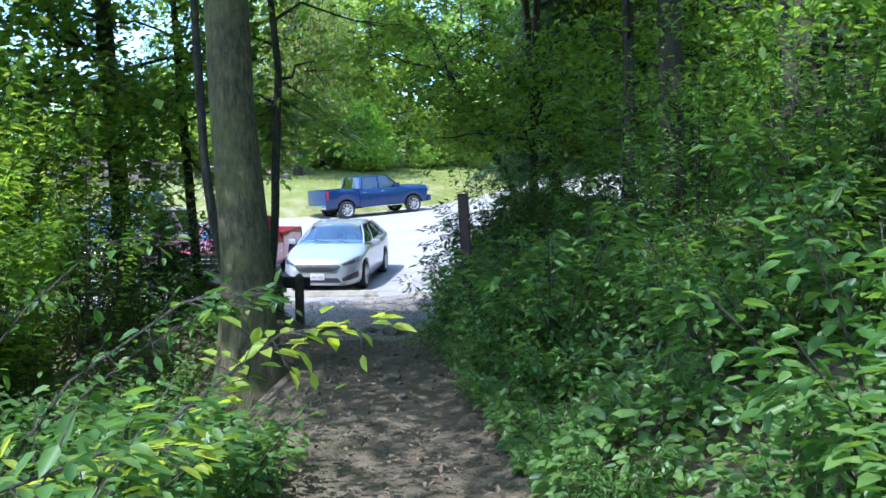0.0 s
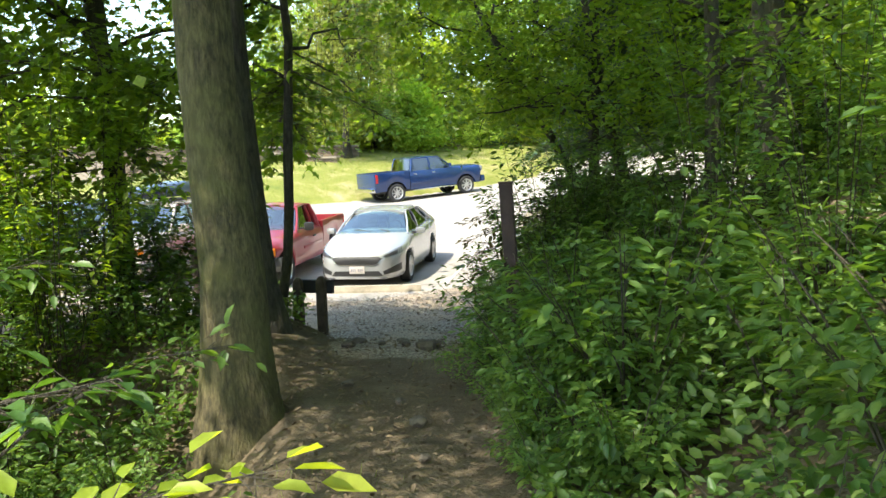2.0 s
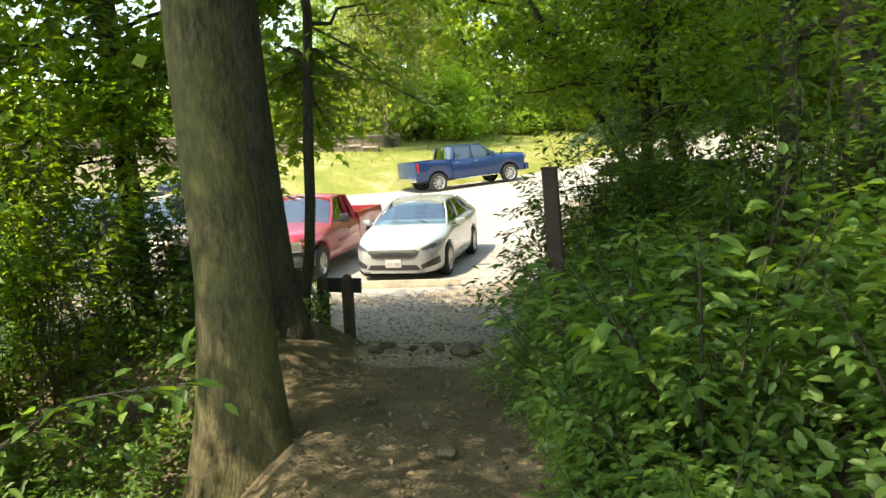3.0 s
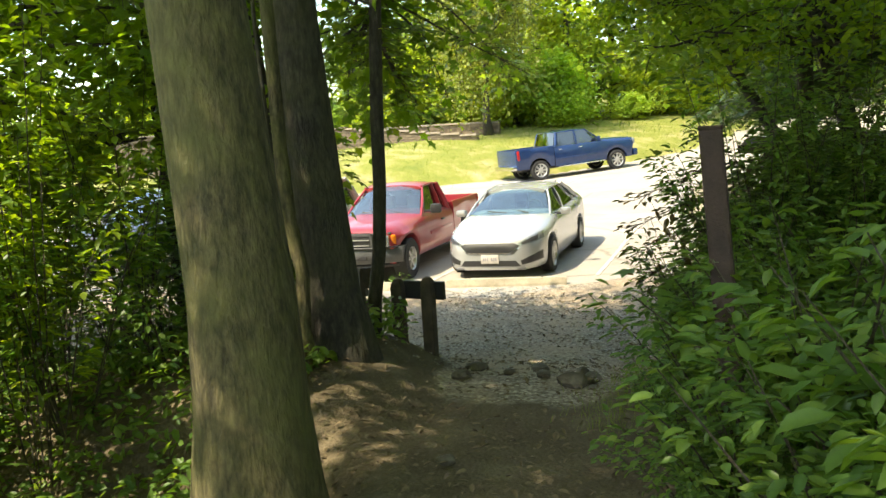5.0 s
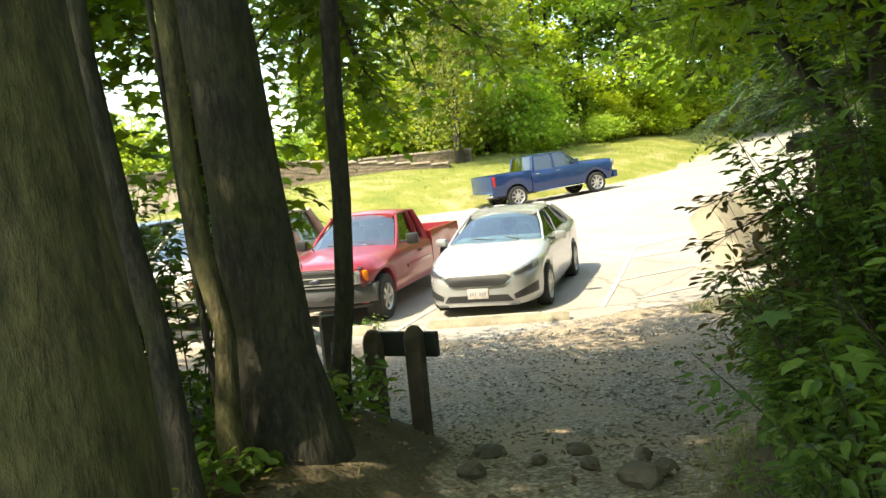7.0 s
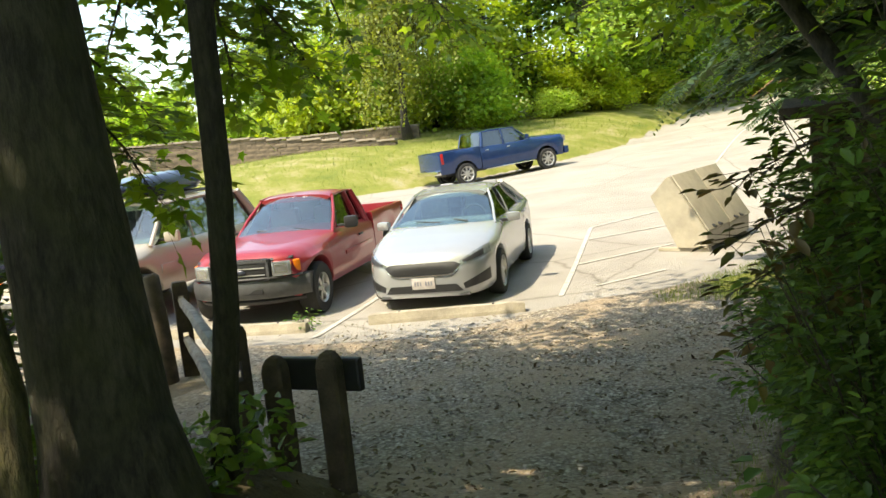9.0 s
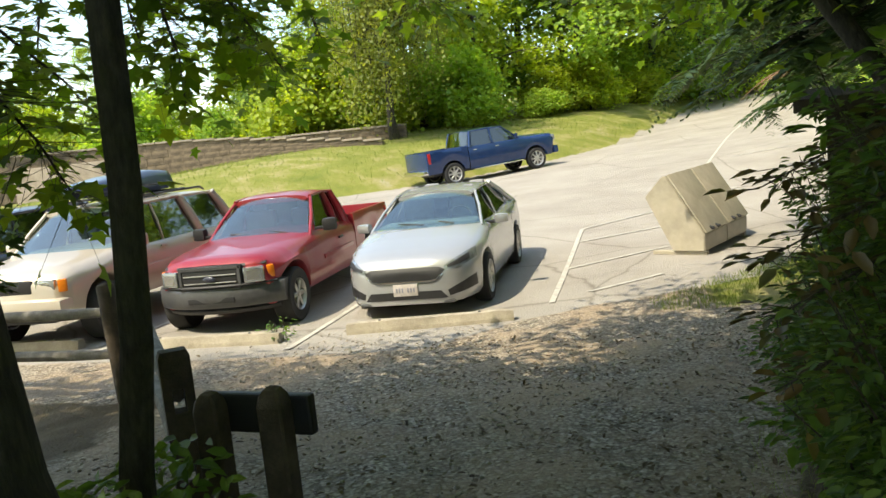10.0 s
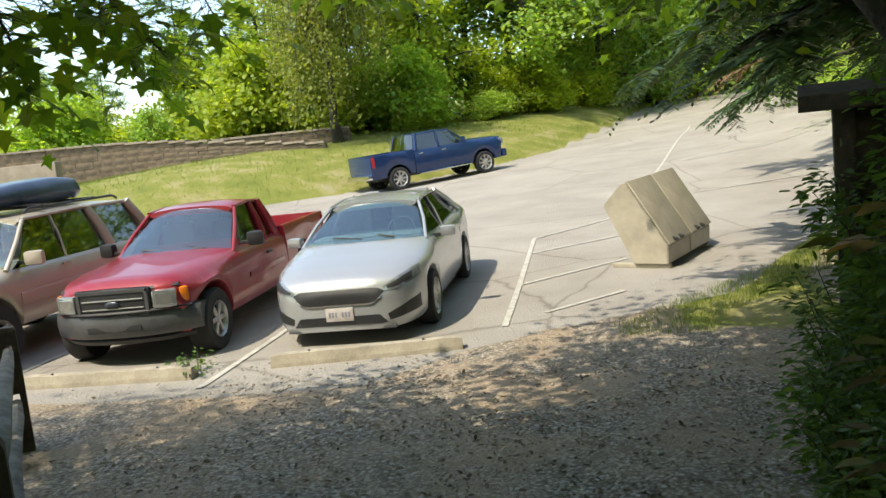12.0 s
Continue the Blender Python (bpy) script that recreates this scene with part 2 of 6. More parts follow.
def tube_arrays(points, radii, sides=8, wobble=0.0):
    """Rings along a line of points: vertices and faces of a tapered limb with closed ends."""
    pts = [Vector(p) for p in points]
    vs, fs = [], []
    ref = Vector((0.3, 1, 0.1)).normalized()
    for i, p in enumerate(pts):
        d = (pts[min(i + 1, len(pts) - 1)] - pts[max(i - 1, 0)]).normalized()
        u = d.cross(ref)
        u = u.normalized() if u.length > 1e-4 else Vector((1, 0, 0))
        v = d.cross(u).normalized()
        for k in range(sides):
            a = 2 * math.pi * k / sides
            r = radii[i] * (1 + wobble * noise.noise(Vector((math.cos(a) * 1.3, math.sin(a) * 1.3, p.z * 1.6 + p.x))))
            vs.append(p + u * (r * math.cos(a)) + v * (r * math.sin(a)))
    for i in range(len(pts) - 1):
        for k in range(sides):
            a, b = i * sides + k, i * sides + (k + 1) % sides
            fs.append((a, b, b + sides, a + sides))
    fs.append(tuple(range(sides))[::-1])
    fs.append(tuple(range((len(pts) - 1) * sides, len(pts) * sides)))
    return vs, fs


def join_arrays(items):
    vs, fs = [], []
    for v, f in items:
        o = len(vs)
        vs.extend(v)
        fs.extend(tuple(i + o for i in q) for q in f)
    return vs, fs


LEAF_SIMPLE = (np.array([(0, 0, 0), (-0.23, 0.27, 0.07), (-0.2, 0.66, 0.05), (0, 1, -0.12), (0.2, 0.66, 0.05), (0.23, 0.27, 0.07)], float), [(0, 3, 2, 1), (0, 5, 4, 3)])
LEAF_MAPLE = (np.array([(0, 0, 0), (-0.30, 0.02, 0.02), (-0.22, 0.25, 0.02), (-0.52, 0.48, -0.04), (-0.2, 0.55, 0.03), (0, 1.0, -0.08), (0.2, 0.55, 0.03),
                        (0.52, 0.48, -0.04), (0.22, 0.25, 0.02), (0.30, 0.02, 0.02), (0, 0.42, 0.0)], float),
              [(10, i, i + 1) for i in range(0, 9)] + [(10, 9, 0)])
LEAF_CARD = (np.array([(0, 0, 0), (-0.42, 0.5, 0.08), (0, 1, 0), (0.42, 0.5, 0.08)], float), [(0, 2, 1), (0, 3, 2)])
LEAF_BLADE = (np.array([(-0.02, 0, 0), (0.02, 0, 0), (0.014, 0.55, 0.05), (-0.014, 0.55, 0.05), (0, 1, -0.1)], float), [(0, 1, 2, 3), (3, 2, 4)])
LEAF_NEEDLE = (np.array([(-0.09, 0, 0), (0.09, 0, 0), (0.17, 0.5, 0.0), (-0.17, 0.5, 0.0), (0, 1, -0.06)], float), [(0, 1, 2, 3), (3, 2, 4)])


def leaf_arrays(pos, along, up, size, template):
    """Leaves of one shape at many places: where each is fixed, which way it points, which way it faces."""
    tv, tf = template
    along = along / np.maximum(np.linalg.norm(along, axis=1, keepdims=True), 1e-6)
    side = np.cross(along, up)
    side /= np.maximum(np.linalg.norm(side, axis=1, keepdims=True), 1e-6)
    nrm = np.cross(side, along)
    s = size[:, None, None]
    v = pos[:, None, :] + s * (tv[None, :, 0:1] * side[:, None, :] + tv[None, :, 1:2] * along[:, None, :] + tv[None, :, 2:3] * nrm[:, None, :])
    return v.reshape(-1, 3), len(pos), tf, len(tv)


def leaf_mesh(name, batches, material):
    """One mesh of all the leaves in the batches."""
    verts, loops, starts, totals = [], [], [], []
    vo = lo = 0
    for v, count, tf, nv in batches:
        verts.append(v)
        offs = vo + np.arange(count) * nv
        flat = np.concatenate([np.array(f) for f in tf])
        lens = np.array([len(f) for f in tf])
        loops.append((offs[:, None] + flat[None, :]).ravel())
        tot = np.tile(lens, count)
        totals.append(tot)
        starts.append(lo + np.concatenate([[0], np.cumsum(tot)[:-1]]))
        lo += int(tot.sum())
        vo += len(v)
    verts, loops, starts, totals = map(np.concatenate, (verts, loops, starts, totals))
    me = bpy.data.meshes.new(name)
    me.vertices.add(len(verts))
    me.vertices.foreach_set("co", verts.astype(np.float32).ravel())
    me.loops.add(len(loops))
    me.loops.foreach_set("vertex_index", loops.astype(np.int32))
    me.polygons.add(len(starts))
    me.polygons.foreach_set("loop_start", starts.astype(np.int32))
    me.materials.append(material)
    me.update(calc_edges=True)
    me.validate()
    return me


def random_units(n):
    v = rng.normal(size=(n, 3))
    return v / np.linalg.norm(v, axis=1, keepdims=True)


def smooth01(a, b, x):
    t = np.clip((x - a) / (b - a), 0, 1)
    return t * t * (3 - 2 * t)


# ---- the lie of the land ----
def path_x(y):
    return np.interp(y, [-6, 0, 3, 5, 7, 9, 10.5, 13], [1.5, 1.25, 0.95, 0.45, -0.2, -0.75, -1.0, -1.2])


EDGE = np.array([(-60, 8), (-34, 20), (-20, 29), (-12.5, 34.3), (-10.3, 36.1), (-7.9, 38.7), (-5.0, 41.7), (-2.6, 46), (0.1, 57), (8, 100)], float)


def lawn_side(x, y):
    """Metres past the pavement's far edge (plus) or short of it (minus)."""
    best, sign = np.full(np.shape(x), 1e9), np.ones(np.shape(x))
    for (ax, ay), (bx, by) in zip(EDGE[:-1], EDGE[1:]):
        dx, dy = bx - ax, by - ay
        t = np.clip(((x - ax) * dx + (y - ay) * dy) / (dx * dx + dy * dy), 0, 1)
        d = np.hypot(x - ax - t * dx, y - ay - t * dy)
        s = np.where(dx * (y - ay) - dy * (x - ax) > 0, 1.0, -1.0)
        sign = np.where(d < best, s, sign)
        best = np.minimum(best, d)
    return best * sign


def ground_z(x, y):
    x, y = np.asarray(x, float), np.asarray(y, float)
    lot = 0.033 * np.log1p(np.exp(np.clip((y - 18.5) * 1.2, -50, 50))) / 1.2
    lot = np.where(y > 45, 0.033 * 26.5 + (y - 45) * 0.07, lot) + 0.06 * np.clip(x + 8, 0, 14) * smooth01(24, 42, y)
    lot = np.minimum(lot, 6) - 0.05
    base = np.interp(y, [-20, 0, 3, 5, 7, 8.6, 9.6, 10.3, 11.2, 12.5, 14, 15.5], [1.4, 0.9, 0.84, 0.76, 0.68, 0.6, 0.54, 0.42, 0.2, 0.08, 0.01, -0.05])
    px = path_x(y)
    # a knoll round the big trees, falling away beyond them
    left = px - 0.55 - x
    knoll = 0.24 * smooth01(-0.05, 0.7, left) * smooth01(10.9, 10.0, y) * smooth01(7.6, 9.0, y)
    knoll = knoll - 0.48 * smooth01(0.0, 0.8, left) * smooth01(8.4, 7.3, y) * smooth01(3.0, 5.0, y)
    drop = smooth01(1.6, 5.0, left)
    wood = (base + knoll) * (1 - drop) + drop * np.interp(y, [-20, 4, 7, 9, 13], [0.9, 0.3, 0.15, 0.15, 0.0])
    # the bank on the other side
    foot = px + np.interp(y, [-5, 5, 9, 11, 14, 17, 20], [0.55, 0.5, 0.6, 1.0, 1.75, 3.2, 5.0])
    right = np.maximum(x - foot, 0)
    steep = np.interp(y, [0, 9, 13, 17, 22], [0.62, 0.55, 0.42, 0.3, 0.22])
    bank = steep * (right - 0.35 * (1 - np.exp(-right / 0.35)))
    bank = 9 * (1 - np.exp(-bank / 9))
    z = np.where(y < 15.5, wood, lot) + bank * np.where(y > 30, np.exp(-(y - 30) / 15), 1)
    s = lawn_side(x, y)
    rise = 1.75 * (1 - np.exp(-np.clip(s, 0, None) * 0.33)) + 0.01 * np.clip(s, 0, 80)
    rise = rise * np.interp(x, [-34, -26, -19, -15], [0.3, 0.45, 0.85, 1.0])
    return z + np.where(s > 0, rise + 0.04, 0)


def axis(*spans):
    out = []
    for a, b, step in spans:
        out.append(np.arange(a, b, step))
    return np.concatenate(out + [[spans[-1][1]]])


def build_ground():
    xs = axis((-900, -200, 100), (-200, -60, 14), (-60, -25, 2.5), (-25, -10, 0.5), (-10, 5, 0.13), (5, 14, 0.5), (14, 60, 3), (60, 200, 14), (200, 900, 100))
    ys = axis((-300, -40, 40), (-40, -6, 3), (-6, -1, 0.4), (-1, 22, 0.13), (22, 46, 0.4), (46, 100, 3), (100, 300, 20), (300, 1500, 120))
    X, Y = np.meshgrid(xs, ys)
    Z = ground_z(X, Y)
    px = path_x(Y)
    near = (np.abs(X) < 12) & (Y < 23)
    tread = smooth01(0.75, 0.45, np.abs(X - px)) * smooth01(10.6, 9.6, Y)
    lawn_s = lawn_side(X, Y)
    foot = px + np.interp(Y, [-5, 5, 9, 11, 14, 17, 20], [0.55, 0.5, 0.6, 1.0, 1.75, 3.2, 5.0])
    mound = smooth01(-0.15, 0.35, px - 0.55 - X) * smooth01(10.8, 10.1, Y)
    gravel = smooth01(8.2, 10.0, Y) * smooth01(0.3, -0.3, X - foot) * smooth01(-5.5, -3.6, X) * (1 - mound)
    gravel = np.maximum(gravel, smooth01(13.2, 14.0, Y) * smooth01(0.3, -0.3, X - foot))
    front = np.interp(X, [-5, -2.9, -2.1, -1.2, 0, 2, 5], [15.05, 15.25, 16.35, 17.1, 17.8, 19.3, 21])
    lot = smooth01(-0.35, 0.35, Y - front) * smooth01(0.25, -0.25, lawn_s) * smooth01(0.3, -0.3, X - np.interp(Y, [17, 20, 24, 30, 60], [0.2, 1.4, 3.4, 6.5, 12]))
    lawn = np.maximum(smooth01(-0.2, 0.2, lawn_s), smooth01(15.5, 17.5, Y) * smooth01(-0.2, 0.4, X + 0.2) * smooth01(2.0, 1.1, X - 0.35 * np.clip(Y - 19, 0, 30)) * 0.85)
    flat, vec = Z.ravel(), np.empty(Z.size)
    for i, (a, b, ok) in enumerate(zip(X.ravel(), Y.ravel(), near.ravel())):
        vec[i] = noise.noise(Vector((a * 2.1, b * 2.1, 0))) * 0.035 + noise.noise(Vector((a * 7, b * 7, 3))) * 0.016 if ok else 0
    amp = 1 - 0.55 * tread - 0.93 * lot
    Z = Z + vec.reshape(Z.shape) * amp - 0.03 * tread
    ny, nx = X.shape
    idx = np.arange(nx * ny).reshape(ny, nx)
    quads = np.stack([idx[:-1, :-1], idx[:-1, 1:], idx[1:, 1:], idx[1:, :-1]], -1).reshape(-1, 4)
    me = bpy.data.meshes.new("ground")
    me.vertices.add(nx * ny)
    me.vertices.foreach_set("co", np.stack([X, Y, Z], -1).astype(np.float32).ravel())
    me.loops.add(quads.size)
    me.loops.foreach_set("vertex_index", quads.astype(np.int32).ravel())
    me.polygons.add(len(quads))
    me.polygons.foreach_set("loop_start", np.arange(0, quads.size, 4).astype(np.int32))
    me.materials.append(M_GROUND)
    me.update(calc_edges=True)
    for name, field in (("gravel", gravel), ("lawn", lawn), ("lot", lot)):
        at = me.attributes.new(name, "FLOAT", "POINT")
        at.data.foreach_set("value", field.astype(np.float32).ravel())
    me.shade_smooth()
    return tagged(new("ground", me), "dirt path and gravel running into a pale paved lot and lawn", "ground", kind="structure")


ground = build_ground()


# ---- trees ----
def crown_batches(centres, spread, per, size, template, droop=0.25, flat=0.6):
    """Leaves in uneven clumps round the tips of the twigs."""
    n = len(centres) * per
    c = np.repeat(np.asarray(centres, float), per, axis=0)
    sp = np.repeat(np.asarray(spread, float), per)[:, None]
    off = rng.normal(size=(n, 3)) * (0.5, 0.5, 0.5 * flat) * sp
    along = random_units(n)
    along[:, 2] = along[:, 2] * 0.4 - droop
    up = random_units(n) * 0.7 + tuple(SUN_FROM)
    return leaf_arrays(c + off, along, up, size * rng.uniform(0.6, 1.25, n), template)


def limb_points(a, b, sag, steps=5, jitter=0.06):
    a, b = Vector(a), Vector(b)
    out = []
    for i in range(steps + 1):
        t = i / steps
        p = a.lerp(b, t) + Vector((0, 0, sag * 4 * t * (1 - t)))
        if 0 < i < steps:
            p += Vector(rng.normal(size=3) * jitter)
        out.append(p)
    return out


def tree_meshes(line, radii, limbs, leaf_size, per, spread, template, leaf_material, bark, sides=12, twigs=5, wobble=0.12):
    """A trunk along a line, limbs from it, twigs from those, and leaf clumps round the twigs."""
    trunk = mesh_from("trunk", *tube_arrays(line, radii, sides, wobble), bark, smooth=True)
    limb_items, centres, spreads = [], [], []
    for start, end, r in limbs:
        pts = limb_points(start, end, 0.12 * (Vector(end) - Vector(start)).length * 0.6)
        limb_items.append(tube_arrays(pts, [r * (1 - 0.75 * i / (len(pts) - 1)) for i in range(len(pts))], 6))
        length = (Vector(end) - Vector(start)).length
        for k in range(twigs):
            t = 0.35 + 0.65 * (k + rng.uniform(0, 1)) / twigs
            p = pts[min(int(t * (len(pts) - 1)), len(pts) - 2)].lerp(pts[-1], t * 0.5)
            d = Vector(random_units(1)[0]) * length * 0.32
            d.z = d.z * 0.5 - 0.02 * length
            q = p + d
            limb_items.append(tube_arrays([p, p.lerp(q, 0.5) + Vector((0, 0, 0.03 * length)), q], [r * 0.3, r * 0.2, r * 0.06], 4))
            centres += [tuple(q), tuple(p.lerp(q, 0.55))]
            spreads += [spread, spread * 0.7]
        centres.append(tuple(pts[-1]))
        spreads.append(spread)
    lm = mesh_from("branching", *join_arrays(limb_items), bark, smooth=True)
    crown = leaf_mesh("crown", [crown_batches(centres, spreads, per, leaf_size, template)], leaf_material)
    return trunk, lm, crown


def tree_thing(meshes, m, label, group, category="tree"):
    t = empty("tree", m)
    for name, me in zip(("trunk", "branching", "crown"), meshes):
        if me is not None:
            mesh_part(name, me, t)
    return tagged(t, label, category, group)


def ring_limbs(height, low, reach, count, r, up=0.25):
    out = []
    for i in range(count):
        z = low + (height - low) * ((i + rng.uniform(0, 0.8)) / count)
        a = rng.uniform(0, 2 * math.pi)
        k = reach * (1 - 0.55 * ((z - low) / (height - low)) ** 1.5) * rng.uniform(0.65, 1.1)
        out.append(((0, 0, z), (k * math.cos(a), k * math.sin(a), z + up * k * rng.uniform(-0.3, 1.2)), r * (1 - 0.6 * (z - low) / (height - low + 0.1))))
    return out


def stem(height, r0, r1, lean=(0, 0), steps=8, bend=0.05, flare=1.5):
    pts, rad = [], []
    for i in range(steps + 1):
        t = i / steps
        pts.append((lean[0] * t + rng.normal() * bend * (0 < i), lean[1] * t + rng.normal() * bend * (0 < i), height * t - 0.15))
        rad.append((r0 + (r1 - r0) * t) * (flare if i == 0 else 1))
    return pts, rad


def at_ground(x, y, lift=0.0, rz=0.0):
    return pose(x, y, float(ground_z(x, y)) + lift, 0, 0, rz)


def trunk_line(points):
    """World points to points about the foot, with the foot's pose."""
    f = Vector(points[0])
    return [tuple(Vector(p) - f) for p in points], pose(*f)


def shade_canopy_targets():
    """Reach of the unseen leaf roof added to shade path and gravel, jittered grid."""
    out = []
    for gx in np.arange(-7.5, 3.0, 0.95):
        for gy in np.arange(0.0, 15.5, 0.95):
            x, y = gx + rng.uniform(-0.35, 0.35), gy + rng.uniform(-0.35, 0.35)
            left = np.interp(y, [0, 2.0, 3.0, 6.0, 8.5, 11.5, 13, 15], [-3.4, -4.0, -4.6, -5.6, -5.6, -5.3, -4.4, -1.6])
            right = np.interp(y, [0, 5, 10, 15], [-0.6, 0.3, 1.3, 1.8])
            thick = 1.0 if x < -2.6 and 2.5 < y < 7 else np.interp(y, [0, 2, 5, 8, 10], [0.45, 0.65, 0.75, 0.75, 0.9])
            if left < x < right and rng.uniform(0, 1) < thick:
                out.append(Vector((x, y, 7.2 + rng.uniform(-0.5, 1.3))))
    return out


SHADE_TRUNKS = ((3.3, 2.9), (-1.3, 7.12), (-2.02, 9.2), (2.6, 9.4))
SHADE_CANOPY = {i: [] for i in range(4)}
for p in shade_canopy_targets():
    SHADE_CANOPY[min(range(4), key=lambda i: math.hypot(p.x - SHADE_TRUNKS[i][0], p.y - SHADE_TRUNKS[i][1]))].append(p)


def shade_limbs(i, foot):
    """Limbs from one of the trunks up to its share of the added leaf roof, about the trunk's foot."""
    f, out = Vector(foot), []
    for p in SHADE_CANOPY[i]:
        start = Vector((SHADE_TRUNKS[i][0], SHADE_TRUNKS[i][1], 5.6 + rng.uniform(0, 1.4)))
        out.append((start - f, p - f, 0.045))
    return out


# the large trunk beside the path
line, m = trunk_line([(-1.30, 7.12, 0.05), (-1.29, 7.12, 0.4), (-1.28, 7.12, 0.75), (-1.27, 7.12, 1.1), (-1.29, 7.12, 1.6), (-1.32, 7.12, 2.2), (-1.38, 7.13, 3.0), (-1.45, 7.15, 5.0), (-1.5, 7.2, 8.0), (-1.55, 7.3, 11.5)])
big = tree_meshes(line, [0.44, 0.34, 0.285, 0.245, 0.218, 0.2, 0.192, 0.18, 0.155, 0.08],
                  [((0, 0, z), (math.cos(a) * k, math.sin(a) * k, z + 0.8), 0.06) for z, a, k in
                   ((4.6, 2.6, 3.2), (5.0, 0.6, 3.4), (5.4, 1.5, 4.6), (6.4, 5.2, 3.2), (6.6, 1.1, 4.8), (7.0, 0.2, 3.4), (7.4, 1.9, 4.4), (9, 1.2, 3.4), (9.6, 3.1, 2), (6.8, -1.3, 4.6))] + shade_limbs(1, m.translation),
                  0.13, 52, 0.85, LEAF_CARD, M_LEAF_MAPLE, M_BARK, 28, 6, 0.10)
tree_thing(big, m, "large grey-barked tree with mossy patches beside the dirt path", "trees by the path")

# the dark trunk behind it and the thin ones round it
line, m = trunk_line([(-2.02, 9.2, 0.4), (-2.03, 9.2, 0.8), (-2.06, 9.2, 1.2), (-2.12, 9.2, 2.0), (-2.18, 9.2, 3.0), (-2.25, 9.2, 5.0), (-2.3, 9.3, 8), (-2.3, 9.4, 10.5)])
dark = tree_meshes(line, [0.36, 0.26, 0.205, 0.168, 0.155, 0.14, 0.11, 0.06],
                   [((0, 0, z), (math.cos(a) * k, math.sin(a) * k, z + 0.7), 0.05) for z, a, k in
                    ((4.4, 1.6, 4.4), (5.3, 1.3, 4.8), (5.6, 1.8, 5.0), (6.4, 0.9, 4.6), (6.8, 1.5, 4.8), (7.6, 1.1, 4.2), (8, 3.6, 2.6), (8.6, 5, 2.4))] + shade_limbs(2, m.translation),
                   0.13, 36, 0.95, LEAF_CARD, M_LEAF_MAPLE, M_BARK_DARK, 20, 6, 0.1)
tree_thing(dark, m, "dark-barked tree with a broad root flare behind the large trunk", "trees by the path")


def slim(points, radii, bark, label, limbs=(), leaf=0.11, per=26, spread=0.45, template=LEAF_MAPLE, mat=None, sides=10):
    ln, mm = trunk_line(points)
    f = Vector(points[0])
    made = tree_meshes(ln, radii, [(Vector(a) - f, Vector(b) - f, r) for a, b, r in limbs], leaf, per, spread, template, mat or M_LEAF_MAPLE, bark, sides, 4, 0.08) if limbs else \
        (mesh_from("trunk", *tube_arrays(ln, radii, sides, 0.08), bark, smooth=True), None, None)
    return tree_thing(made, mm, label, "slender trees by the path")


slim([(-1.98, 8.8, 0.55), (-2.08, 8.82, 1.0), (-2.06, 8.85, 1.4), (-2.13, 8.85, 1.75), (-2.15, 8.85, 2.2), (-2.16, 8.85, 3.0), (-2.25, 8.9, 5), (-2.4, 8.9, 7)],
     [0.1, 0.058, 0.045, 0.052, 0.045, 0.043, 0.035, 0.015], M_BARK, "slim grey sapling pressed close to the dark trunk")
slim([(-1.84, 8.3, 0.5), (-1.95, 8.35, 1.0), (-2.03, 8.4, 1.5), (-2.12, 8.4, 1.9), (-2.2, 8.4, 2.5), (-2.26, 8.4, 4.0), (-2.35, 8.5, 6)],
     [0.08, 0.055, 0.05, 0.05, 0.046, 0.04, 0.02], M_BARK_DARK, "leaning slim stem between the two large trunks")
slim([(-2.2, 9.0, 0.6), (-2.25, 8.98, 1.3), (-2.31, 9.0, 2.0), (-2.36, 9.0, 3.0), (-2.4, 9.05, 5.0)], [0.03, 0.016, 0.014, 0.014, 0.01], M_BARK_DARK, "hanging vine stem climbing beside the dark trunk", sides=6)
slim([(-2.12, 9.85, 0.2), (-2.12, 9.85, 0.55), (-2.07, 9.85, 1.0), (-2.0, 9.85, 1.4), (-1.965, 9.86, 1.9), (-1.955, 9.87, 2.4), (-1.93, 9.9, 3.0), (-1.92, 9.95, 3.6), (-2.1, 10.1, 5.0), (-2.3, 10.3, 6.6)],
     [0.11, 0.07, 0.055, 0.05, 0.05, 0.049, 0.047, 0.045, 0.035, 0.02], M_BARK_DARK, "thin dark tree beside the trail sign",
     [((-1.93, 9.9, 3.2), (-3.6, 12.6, 3.35), 0.022), ((-1.93, 9.93, 3.5), (-2.2, 13.0, 3.75), 0.022), ((-1.96, 9.98, 3.9), (-4.2, 11.6, 3.7), 0.02), ((-2.0, 10.02, 4.2), (-0.9, 12.8, 4.5), 0.02),
      ((-2.05, 10.06, 4.6), (-4.4, 13.2, 4.6), 0.02), ((-2.12, 10.13, 5.2), (-3.0, 14, 5.6), 0.02)], 0.115, 26, 0.42)
